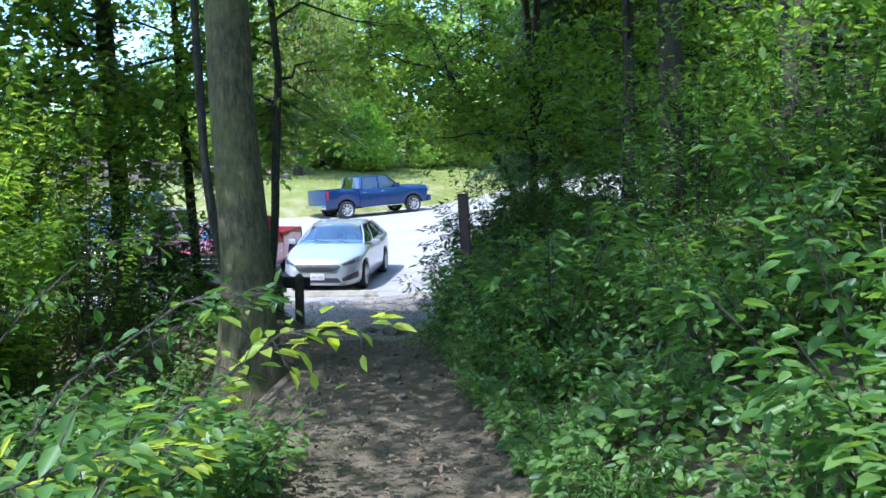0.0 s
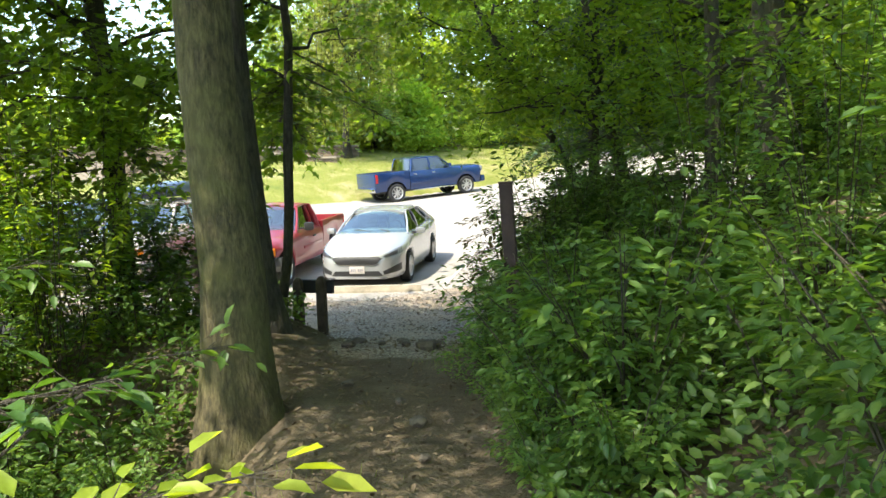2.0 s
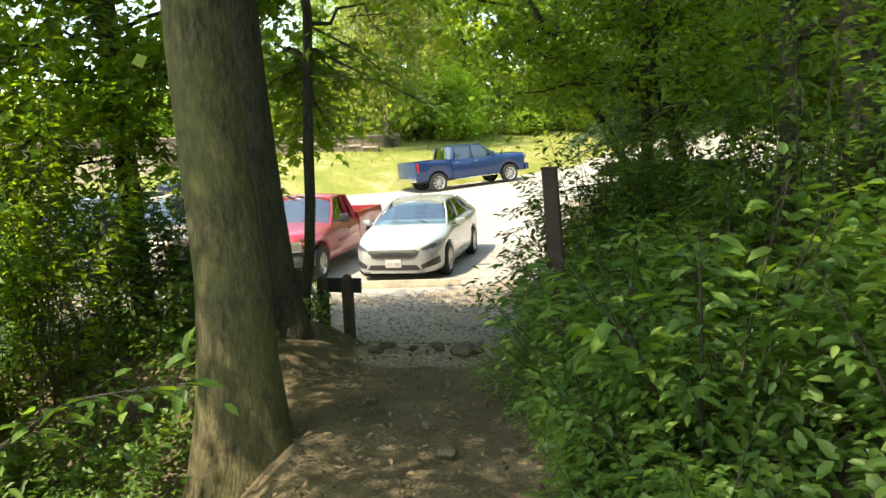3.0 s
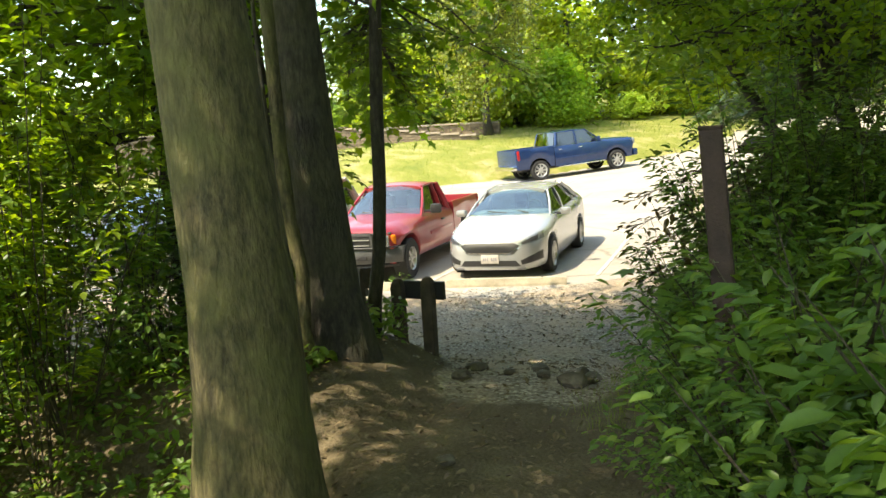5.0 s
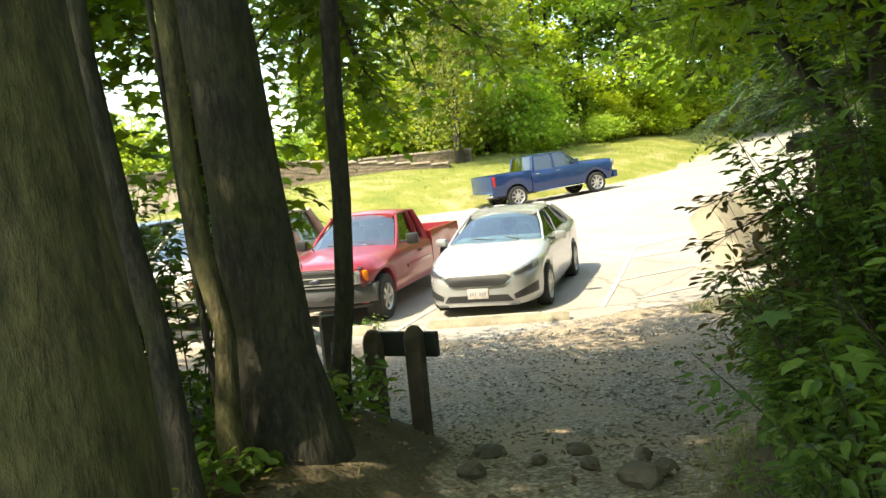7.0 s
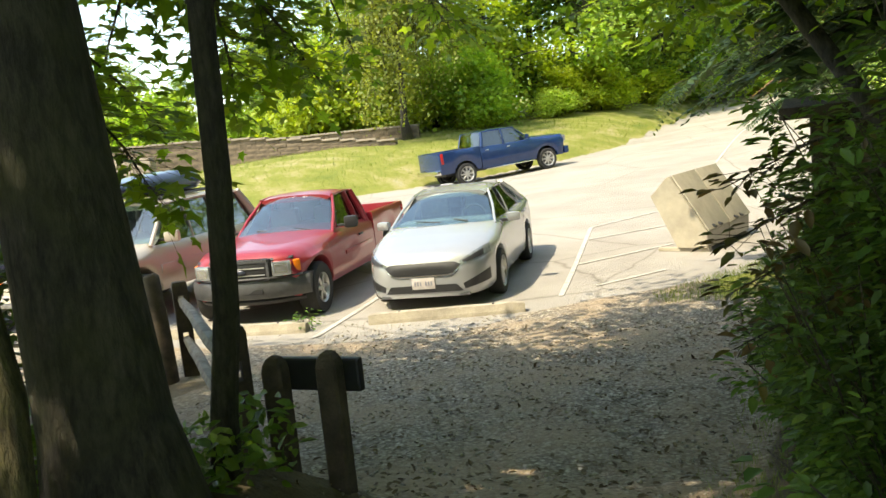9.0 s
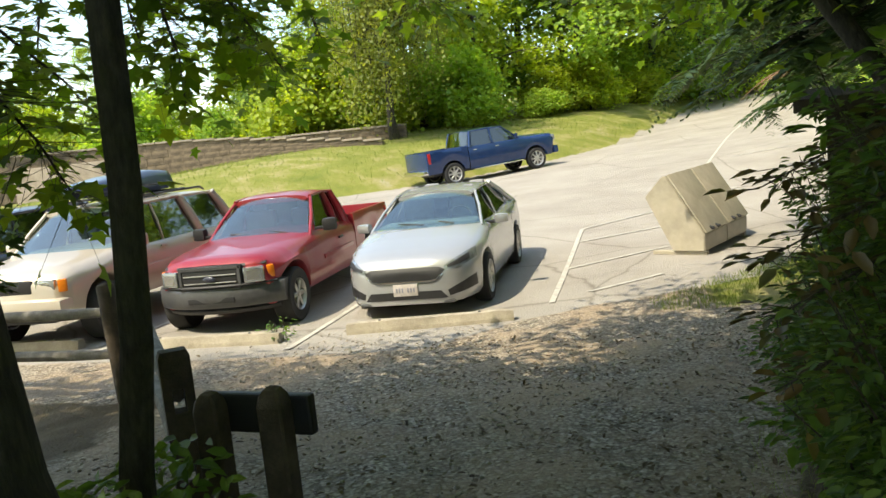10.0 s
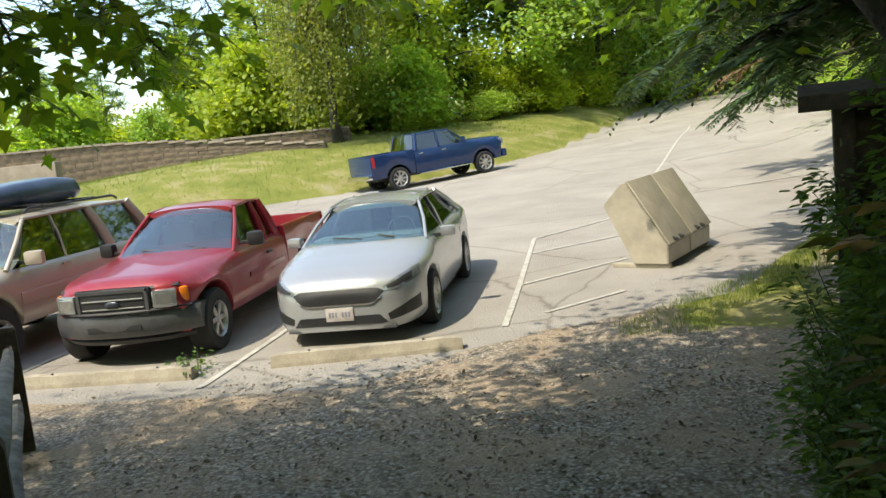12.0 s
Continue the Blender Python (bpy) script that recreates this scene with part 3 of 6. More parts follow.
slim([(-4.05, 10.2, 0.0), (-4.08, 10.2, 1.0), (-4.14, 10.2, 2.3), (-4.28, 10.25, 4.2), (-4.4, 10.3, 7.5)], [0.2, 0.125, 0.115, 0.105, 0.05], M_BARK_DARK, "dark straight tree in the undergrowth",
     [((-4.4, 10.7, 2.6), (-3.5, 9.2, 3.0), 0.03), ((-4.45, 10.7, 3.0), (-5.6, 9.0, 3.3), 0.03), ((-4.5, 10.7, 3.6), (-4.2, 8.6, 4.2), 0.03), ((-4.5, 10.7, 6), (-3, 9.5, 6.5), 0.03)] + [((-4.2, 10.2, z), (-4.2 + k * math.cos(a), 10.2 + k * math.sin(a), z + 0.3), 0.03) for z, a, k in
      ((3.0, -0.3, 1.5), (3.3, 2.9, 1.8), (3.6, 0.4, 1.6), (3.9, -2.6, 1.8), (4.3, 3.4, 1.9), (4.7, -0.5, 1.5), (5.1, 2.5, 1.8), (5.6, 0.2, 1.6), (6.0, -1.8, 1.6), (6.5, 3.0, 1.6))], 0.11, 60, 0.65)
slim([(-3.28, 10.6, 0.0), (-3.3, 10.6, 1.1), (-3.38, 10.6, 2.2), (-3.46, 10.6, 3.4), (-3.6, 10.6, 6)], [0.1, 0.065, 0.06, 0.055, 0.02], M_BARK_DARK, "thin dark tree in the undergrowth",
     [((-3.6, 11, 3.1), (-2.9, 12.6, 3.3), 0.02), ((-3.68, 11, 3.5), (-4.9, 12.2, 3.6), 0.02), ((-3.7, 11, 4.2), (-2.6, 10, 4.4), 0.02), ((-3.7, 11, 4.8), (-4.8, 13, 5), 0.02)] + [((-3.48, 10.6, z), (-3.48 + k * math.cos(a), 10.6 + k * math.sin(a), z + 0.3), 0.02) for z, a, k in
      ((3.2, 2.8, 1.3), (3.7, -0.4, 1.2), (4.1, 3.3, 1.5), (4.5, 0.2, 1.2), (5.0, 2.7, 1.4), (5.4, -1.2, 1.2))], 0.11, 44, 0.55)

# trees on the bank across the path
BANK = [
    ([(1.70, 12.2, 0.7), (1.58, 12.5, 1.5), (1.42, 12.9, 2.1), (1.2, 13.3, 3.0), (1.0, 13.6, 4.0), (0.7, 14, 7)], [0.14, 0.1, 0.09, 0.085, 0.08, 0.03]),
    ([(1.05, 13.0, 0.5), (1.05, 13.0, 2.1), (1.05, 13.1, 3.2), (1.05, 13.2, 4.4), (1.2, 13.5, 7)], [0.1, 0.075, 0.07, 0.065, 0.03]),
    ([(1.5, 12.7, 0.6), (1.1, 12.9, 1.5), (0.82, 13.0, 2.0), (0.26, 13.3, 3.0), (-0.33, 13.7, 4.0), (-0.9, 14.2, 5.0)], [0.09, 0.062, 0.06, 0.055, 0.05, 0.02]),
    ([(2.2, 10.0, 1.0), (2.2, 10, 2.2), (2.19, 10, 3.2), (2.17, 10, 4.0), (2.1, 10, 7)], [0.12, 0.075, 0.07, 0.065, 0.03]),
    ([(4.7, 15, 1.6), (4.4, 15, 2.8), (4.0, 15, 3.4), (3.5, 15, 4.2), (3.0, 15, 6)], [0.11, 0.09, 0.08, 0.075, 0.03]),
    ([(3.55, 8.0, 1.5), (3.52, 8, 3.0), (3.45, 8, 4.2), (3.4, 8, 8)], [0.26, 0.2, 0.18, 0.08]),
    ([(5.0, 11.0, 2.2), (5.0, 11, 4), (4.9, 11, 8)], [0.16, 0.13, 0.05]),
]
for pts, rad in BANK:
    top, limbs = Vector(pts[-1]), []
    for i in range(13):
        j = 1 + (i % (len(pts) - 2))
        p = Vector(pts[j]).lerp(Vector(pts[j + 1]), rng.uniform(0.1, 0.9))
        p.z = max(p.z, 2.9)
        a = rng.uniform(-2.6, 2.6)
        k = rng.uniform(1.0, 2.2)
        limbs.append((p, p + Vector((math.cos(a) * k, math.sin(a) * k, rng.uniform(-0.25, 0.6))), 0.025))
    slim(pts, rad, M_BARK_DARK, "slender dark tree on the wooded bank", limbs, 0.10, 34, 0.55, LEAF_SIMPLE)

# a tree added on the bank so its high boughs shade the gravel
line, m = trunk_line([(2.6, 9.4, 1.0), (2.6, 9.4, 2.5), (2.5, 9.4, 5), (2.4, 9.4, 9)])
shade = tree_meshes(line, [0.2, 0.13, 0.12, 0.05], [((0, 0, z), (math.cos(a) * k, math.sin(a) * k, z + 0.6), 0.05) for z, a, k in
                    ((4.4, 2.9, 4.2), (4.7, 2.4, 4.6), (5.0, 1.9, 4.4), (5.4, 3.3, 4.6), (5.8, 2.65, 5.0), (6.2, 2.1, 4.8), (6.8, 2.9, 4.2), (7.2, 1.4, 3.6), (7.6, 3.9, 3.4), (8, 0.3, 3), (5.2, 1.6, 4.5), (6.0, 1.75, 5.0), (4.8, 2.1, 4.8), (5.6, 1.3, 4.6))] + shade_limbs(3, m.translation),
                    0.13, 60, 0.9, LEAF_CARD, M_LEAF_MAPLE, M_BARK_DARK, 12, 6, 0.1)
tree_thing(shade, m, "spreading broadleaf tree added on the bank to shade the gravel", "trees by the path")

# an added, unseen tall tree standing back from the path, its crown shading it
x, y = SHADE_TRUNKS[0]
z = float(ground_z(x, y))
line, m = trunk_line([(x, y, z - 0.2), (x, y, z + 0.5), (x + 0.05, y, 3.0), (x, y + 0.05, 6.0), (x, y, 9.0)])
tall = tree_meshes(line, [0.34, 0.24, 0.2, 0.16, 0.06], shade_limbs(0, m.translation), 0.14, 38, 0.85, LEAF_CARD, M_LEAF_MAPLE, M_BARK, 16, 6, 0.1)
tree_thing(tall, m, "unseen tall broadleaf tree added to shade the path with its crown", "trees by the path")

# deeper wood on both sides: shared crowns
WOOD = []
for k in range(4):
    h = 7.5 + k
    pts, rad = stem(h, 0.12, 0.03, (rng.normal() * 0.4, rng.normal() * 0.4))
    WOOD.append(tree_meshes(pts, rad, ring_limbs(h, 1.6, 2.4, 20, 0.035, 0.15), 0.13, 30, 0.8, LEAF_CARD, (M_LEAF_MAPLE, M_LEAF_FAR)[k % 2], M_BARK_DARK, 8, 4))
for i, (x, y) in enumerate([(-5.4, 9.2), (-6.4, 8.0), (-7.2, 9.4), (-9.6, 8.6), (-11, 9), (-12.6, 8.2), (-12.5, 5), (-15, 10), (-16.5, 7.5), (-13.5, 1.5), (-5.6, -2),
                            (5.6, 13.4), (6.4, 17.0), (4.6, 18.4), (7.6, 20.5), (8.5, 15), (6.2, 9.6), (7.4, 11.8), (9.6, 18.5), (10.5, 12), (5.2, 5.6), (7.6, 6.6), (4.2, 2.2), (6.8, 2.8), (9.8, 8.5), (11.5, 15.5),
                            (8.8, 24), (11, 21), (11.5, 27), (13.5, 24), (5.5, -1.5), (1.5, -5), (-2, -5), (4, -5)]):
    tree_thing(WOOD[i % 4], at_ground(x, y, 0, 77 * i), "leafy woodland tree with a slender dark trunk", "woodland trees")

# the far woods beyond the lawn
FAR = []
for k in range(6):
    h = 8.0 + 1.2 * k
    pts, rad = stem(h, 0.16, 0.04)
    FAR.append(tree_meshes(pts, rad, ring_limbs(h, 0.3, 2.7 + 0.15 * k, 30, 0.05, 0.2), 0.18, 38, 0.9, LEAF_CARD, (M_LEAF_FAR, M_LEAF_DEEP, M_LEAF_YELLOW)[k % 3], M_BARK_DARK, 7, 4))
for i in range(46):
    x = -46 + 1.35 * i + rng.normal() * 0.6
    row = i % 3
    y = np.interp(x, [-46, -30, -20, -12, -6, 0, 8, 20], [44, 47, 49, 51, 56, 66, 78, 86]) + row * 4.2 + rng.uniform(-1, 1)
    s = np.interp(x, [-46, -28, -22, -15, -10, -4, 20], [0.5, 0.5, 0.6, 1.0, 1.4, 1.75, 2.0]) * rng.uniform(0.9, 1.15)
    t = tree_thing(FAR[int(rng.integers(0, 6))], at_ground(x, y, 0, 61 * i), "sunlit broadleaf tree in the woods beyond the lawn", "far woods")
    t.scale = (s, s, s)
for i, (x, y) in enumerate([(9, 36), (9.5, 46), (11, 44), (12, 52), (9.5, 62), (14, 38), (17, 48), (16, 32), (20, 40), (6.5, 84), (12.5, 72), (18, 60), (22, 52)]):
    t = tree_thing(FAR[i % 6], at_ground(x, y, 0, 40 * i), "broadleaf tree along the rising road", "far woods")
    t.scale = (1.5, 1.5, 1.5)


def drooping_tree():
    """A tree at the top of the lawn that trails fine-leaved twigs nearly to the grass."""
    x, y = -12.6, 44.6
    m = at_ground(x, y, 0, 0)
    pts, rad = stem(10, 0.2, 0.05)
    woods, pos, along = [], [], []
    for k in range(120):
        a, z = rng.uniform(0, 2 * math.pi), rng.uniform(5.0, 10.5)
        reach = rng.uniform(0.6, 3.2)
        p, top = Vector((0, 0, z - 1.2)), Vector((math.cos(a) * reach, math.sin(a) * reach, z))
        low = top + Vector((rng.normal() * 0.3, rng.normal() * 0.3, -rng.uniform(2.0, 5.0) if k % 7 else 0.9 - z))
        line = [p, p.lerp(top, 0.6) + Vector((0, 0, 0.4)), top, top.lerp(low, 0.5), low]
        woods.append(tube_arrays(line, [0.05, 0.03, 0.018, 0.01, 0.004], 4))
        for j in range(200):
            u = 1 + rng.uniform(0, 1) * 3
            i = min(int(u), 3)
            pos.append(tuple(line[i].lerp(line[i + 1], u - i) + Vector(rng.normal(size=3) * 0.26)))
            along.append(tuple(rng.normal(size=3) * 0.6 + np.array((0, 0, -0.6))))
    lv = leaf_arrays(np.array(pos), np.array(along), random_units(len(pos)) * 0.6 + tuple(SUN_FROM), 0.15 * rng.uniform(0.6, 1.3, len(pos)), LEAF_CARD)
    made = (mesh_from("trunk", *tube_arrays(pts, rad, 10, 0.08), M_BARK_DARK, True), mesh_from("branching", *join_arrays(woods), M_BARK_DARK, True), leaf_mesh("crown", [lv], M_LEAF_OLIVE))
    return tree_thing(made, m, "olive-green tree trailing fine twigs over the lawn's edge", "far woods")


drooping_tree()
EDGE_BUSH = []
for k in range(3):
    pts, rad = stem(2.2, 0.05, 0.02)
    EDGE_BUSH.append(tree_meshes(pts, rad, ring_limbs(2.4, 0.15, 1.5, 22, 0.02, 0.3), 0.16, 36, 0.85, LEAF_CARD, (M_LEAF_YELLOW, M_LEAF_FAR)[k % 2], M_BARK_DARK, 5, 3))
for i in range(44):
    x = -42 + 1.15 * i + rng.normal() * 0.9
    y = np.interp(x, [-46, -30, -20, -12, -6, 0, 8, 20], [42.4, 45, 46.6, 48.4, 53.5, 64, 76, 85]) + rng.uniform(-1.6, 3.2)
    t = tree_thing(EDGE_BUSH[i % 3], at_ground(x, y, 0, 71 * i), "bright green bush at the edge of the far woods", "bushes at the woods' edge", "bush")
    w = rng.uniform(0.7, 1.7)
    t.scale = (w, w, w * rng.uniform(0.6, 1.5))


def far_hills():
    vs, fs = [], []
    n = 60
    for i in range(n + 1):
        a = math.radians(40 + 120 * i / n)
        h = 26 + 9 * noise.noise(Vector((i * 0.16, 0, 0))) + 3 * noise.noise(Vector((i * 0.7, 2, 0)))
        for d, z in ((380, -5), (440, h * 0.6), (520, h), (620, h * 0.5)):
            vs.append((d * math.cos(a), d * math.sin(a), z))
    for i in range(n):
        for k in range(3):
            a = i * 4 + k
            fs.append((a, a + 4, a + 5, a + 1))
    return tagged(new("backdrop_hills", mesh_from("hills", vs, fs, M_HILL, True)), "hazy wooded ridge on the horizon", "hills", kind="structure")


far_hills()


# ---- undergrowth ----
def shrub_meshes(stems, height, reach, leaf, per, template=LEAF_SIMPLE, material=None):
    items, pos, along = [], [], []
    for i in range(stems):
        a = rng.uniform(0, 2 * math.pi)
        k = reach * rng.uniform(0.25, 1.0)
        top = Vector((math.cos(a) * k, math.sin(a) * k, height * rng.uniform(0.55, 1.05)))
        root = Vector((math.cos(a) * 0.06, math.sin(a) * 0.06, -0.08))
        pts = [root, root.lerp(top, 0.5) + Vector((0, 0, 0.12 * height)), top]
        items.append(tube_arrays(pts, [0.007, 0.005, 0.002], 3))
        for j in range(per):
            t = rng.uniform(0.25, 1.0)
            p = pts[0].lerp(pts[1], t * 2) if t < 0.5 else pts[1].lerp(pts[2], t * 2 - 1)
            d = Vector((math.cos(a), math.sin(a), 0)) * 0.5 + Vector(random_units(1)[0])
            d.z = d.z * 0.35 - 0.12
            d.normalize()
            pos.append(p + d * rng.uniform(0.02, 0.14))
            along.append(d)
    n = len(pos)
    up = random_units(n) * 0.4 + (0, 0, 1)
    lv = leaf_arrays(np.array(pos), np.array(along), up, leaf * rng.uniform(0.55, 1.2, n), template)
    return mesh_from("stem", *join_arrays(items), M_TWIG), leaf_mesh("foliage", [lv], material or M_LEAF_SHRUB)


SHRUBS = [shrub_meshes(10, 0.75, 0.55, 0.07, 56), shrub_meshes(12, 0.55, 0.6, 0.06, 56), shrub_meshes(9, 1.0, 0.6, 0.085, 56), shrub_meshes(14, 0.42, 0.5, 0.055, 46),
          shrub_meshes(10, 0.85, 0.65, 0.065, 62), shrub_meshes(8, 0.65, 0.5, 0.10, 30, LEAF_MAPLE)]
TALL = [shrub_meshes(9, 1.9, 0.8, 0.085, 100), shrub_meshes(8, 2.4, 0.9, 0.085, 110), shrub_meshes(8, 1.6, 0.7, 0.11, 75, LEAF_MAPLE)]
SAPLINGS = [shrub_meshes(7, 3.0, 1.1, 0.10, 130, LEAF_SIMPLE, M_LEAF_MAPLE), shrub_meshes(6, 2.4, 1.0, 0.11, 120, LEAF_MAPLE, M_LEAF_MAPLE), shrub_meshes(7, 3.6, 1.2, 0.095, 150, LEAF_SIMPLE, M_LEAF_MAPLE)]


def shrub(meshes, x, y, s, turn, label, group):
    t = empty("shrub", at_ground(x, y, -0.02, turn))
    mesh_part("stem", meshes[0], t)
    mesh_part("foliage", meshes[1], t)
    t.scale = (s, s, s)
    return tagged(t, label, "shrub", group)


DENSE = [shrub_meshes(16, 1.45, 0.5, 0.065, 110, LEAF_SIMPLE, M_LEAF_DENSE), shrub_meshes(14, 1.2, 0.5, 0.055, 120, LEAF_SIMPLE, M_LEAF_DENSE), shrub_meshes(18, 0.9, 0.5, 0.055, 95, LEAF_SIMPLE, M_LEAF_DENSE)]


def foot_x(y):
    return float(path_x(y)) + float(np.interp(y, [-5, 5, 9, 11, 14, 17, 20], [0.55, 0.5, 0.6, 1.0, 1.75, 3.2, 5.0]))


for i in range(95):
    y = rng.uniform(0.2, 12.5)
    out = rng.uniform(0, 1) ** 1.3 * 3.8
    x = foot_x(y) + 0.42 + out
    shrub(SHRUBS[int(rng.integers(0, 6))], x, y, rng.uniform(0.85, 1.3) * (0.75 if out < 0.3 else 1.0), rng.uniform(0, 360), "low green leafy shrub on the bank", "undergrowth on the bank")
for i in range(26):
    y = rng.uniform(2, 13.0)
    x = foot_x(y) + rng.uniform(1.7, 4.5)
    shrub(TALL[i % 3], x, y, rng.uniform(0.7, 1.0), rng.uniform(0, 360), "tall leafy bush on the bank", "undergrowth on the bank")
for i in range(28):
    y = rng.uniform(5.5, 13.2)
    shrub(SHRUBS[(0, 1, 3, 4)[int(rng.integers(0, 4))]], foot_x(y) + float(np.interp(y, [6, 9, 10, 13], [0.4, 0.5, 0.3, 0.15])) + rng.uniform(0.0, 0.5), y, rng.uniform(0.75, 1.05), rng.uniform(0, 360), "dense green shrub crowding the edge of the path", "undergrowth on the bank")
for i in range(18):
    y = rng.uniform(9.8, 13.6)
    shrub(TALL[i % 2], foot_x(y) + rng.uniform(0.65, 1.5), y, rng.uniform(0.7, 0.9), rng.uniform(0, 360), "tall leafy bush on the bank", "undergrowth on the bank")
for i in range(80):
    y = rng.uniform(-1, 10.5)
    x = float(path_x(y)) - 1.05 - rng.uniform(0, 1) ** 1.2 * 4.8
    if y > 5.2 and x > -2.5 or y > 9.4 and x < -4.6:
        continue
    shrub(SHRUBS[int(rng.integers(0, 6))], x, y, rng.uniform(0.9, 1.35) * (0.6 if y > 8.8 else 1), rng.uniform(0, 360), "low green leafy shrub below the trees", "undergrowth left of the trees")
for i in range(30):
    y = rng.uniform(3.5, 9.5)
    x = rng.uniform(-7, -2.9)
    shrub(TALL[i % 3], x, min(y, 6.4 - x * 0.62, 9.2), rng.uniform(0.75, 1.1), rng.uniform(0, 360), "tall leafy bush below the trees", "undergrowth left of the trees")


for i, (x, y) in enumerate([(-3.05, 9.35), (-3.5, 9.75), (-2.95, 9.75), (-4.0, 9.9), (-3.3, 8.9), (-4.5, 10.1)]):
    shrub(TALL[(2, 0)[i % 2]], x, y, 0.8, 70 * i, "tall leafy bush below the trees", "undergrowth left of the trees")
for i in range(22):
    y = 9.9 + 3.3 * (i + rng.uniform(0, 1)) / 22
    x = float(np.interp(y, [9.9, 11, 12, 13.2], [0.22, 0.18, 0.3, 0.55])) + (i % 3) * 0.28 + rng.uniform(0, 0.15)
    shrub(DENSE[(2, 1, 0)[i % 3]], x, y, rng.uniform(0.85, 1.05), rng.uniform(0, 360), "dense dark green bush beside the gravel", "undergrowth on the bank")


for i in range(24):
    y = 3.4 + 6.0 * (i + rng.uniform(0, 1)) / 24
    x = -2.9 - rng.uniform(0, 1) * 4.6 + (0.5 if y < 5 else 0)
    shrub(SAPLINGS[i % 3], x, y, rng.uniform(0.75, 1.1), rng.uniform(0, 360), "young broadleaf sapling with light green leaves", "undergrowth left of the trees")
for i in range(20):
    y = 3.0 + 6.0 * (i + rng.uniform(0, 1)) / 20
    shrub(SHRUBS[(1, 3, 4)[i % 3]], foot_x(y) + rng.uniform(0.2, 0.4), y, rng.uniform(0.4, 0.6), rng.uniform(0, 360), "low green plants spilling over the edge of the path", "undergrowth on the bank")


for i in range(10):
    shrub(SAPLINGS[i % 3], -3.5 - 0.38 * i, 8.9 + rng.uniform(-0.5, 0.3), rng.uniform(0.8, 1.0), 50 * i, "young broadleaf sapling with light green leaves", "undergrowth left of the trees")
for i, (x, y) in enumerate([(-0.5, 4.6), (-0.9, 5.0), (-1.4, 5.3), (-1.9, 5.6), (-2.3, 6.1), (-1.9, 6.6), (-1.2, 4.4), (-0.75, 5.5), (-1.5, 6.1), (-2.1, 5.0)]):
    shrub(SHRUBS[(0, 4, 1, 3)[i % 4]], x, y, 0.6 + 0.05 * (i % 5), 61 * i, "low green leafy shrub at the foot of the large tree", "undergrowth left of the trees")
for i, (x, y) in enumerate([(0.62, 12.2), (0.85, 12.8), (0.7, 13.2), (1.1, 13.3), (0.9, 12.3), (1.25, 12.9), (0.85, 13.8), (1.2, 13.9), (0.75, 11.5), (0.95, 11.9), (0.6, 10.9), (0.85, 10.6)]):
    shrub(DENSE[i % 3], x, y, 1.0 + 0.04 * (i % 4), 47 * i, "dense dark green bush beside the gravel", "undergrowth on the bank")


def ground_cover(name, n, xs, ys, sizes, label):
    """A low cover of leaves at uneven heights, too thick to count."""
    y = rng.uniform(*ys, n)
    x = xs(y, rng.uniform(0, 1, n))
    hump = np.array([noise.noise(Vector((a * 1.3, b * 1.3, 5))) for a, b in zip(x, y)])
    z = ground_z(x, y) + np.clip(0.2 + 0.35 * hump, 0.02, 1) * rng.uniform(0, 1, n) ** 0.6
    along = random_units(n) * (1, 1, 0.4) + (0, 0, -0.1)
    lv = leaf_arrays(np.stack([x, y, z], -1), along, random_units(n) * 0.5 + tuple(SUN_FROM), rng.uniform(*sizes, n), LEAF_SIMPLE)
    return tagged(new(name, leaf_mesh(name, [lv], M_LEAF_SHRUB)), label, "ground cover", kind="stuff")


def bank_x(y, u):
    return path_x(y) + np.interp(y, [-5, 5, 9, 11, 14, 17], [0.62, 0.62, 0.85, 1.15, 1.8, 3.2]) + u ** 1.5 * 5.5


def lower_x(y, u):
    return np.where(y < 5.4, path_x(y) - 0.75, -1.9) - u ** 1.3 * 5.5


ground_cover("bank_ground_cover", 42000, bank_x, (-0.5, 13.5), (0.04, 0.1), "thick low green plants covering the bank")
ground_cover("woodland_ground_cover", 28000, lower_x, (-0.5, 10.2), (0.04, 0.1), "thick low green plants under the trees")


# ---- vehicles ----
from mathutils.bvhtree import BVHTree

def glass_mat(name, tint):
    m, n, l, p = node_mat(name)
    tr = n.new("ShaderNodeBsdfTransparent")
    tr.inputs[0].default_value = (*tint, 1)
    gl = n.new("ShaderNodeBsdfGlossy")
    gl.inputs["Roughness"].default_value = 0.03
    lw = n.new("ShaderNodeLayerWeight")
    lw.inputs[0].default_value = 0.5
    pw = n.new("ShaderNodeMath")
    pw.operation = "POWER"
    pw.inputs[1].default_value = 3.0
    l.new(lw.outputs["Facing"], pw.inputs[0])
    fr = n.new("ShaderNodeMath")
    fr.operation = "MULTIPLY_ADD"
    fr.inputs[1].default_value, fr.inputs[2].default_value = 0.75, 0.15
    l.new(pw.outputs[0], fr.inputs[0])
    mx = n.new("ShaderNodeMixShader")
    l.new(fr.outputs[0], mx.inputs[0])
    l.new(tr.outputs[0], mx.inputs[1])
    l.new(gl.outputs[0], mx.inputs[2])
    l.new(mx.outputs[0], n["Material Output"].inputs[0])
    return m


M_GLASS = glass_mat("car_glass", (0.76, 0.88, 0.87))
M_GLASS_DARK = glass_mat("tinted_car_glass", (0.2, 0.23, 0.22))

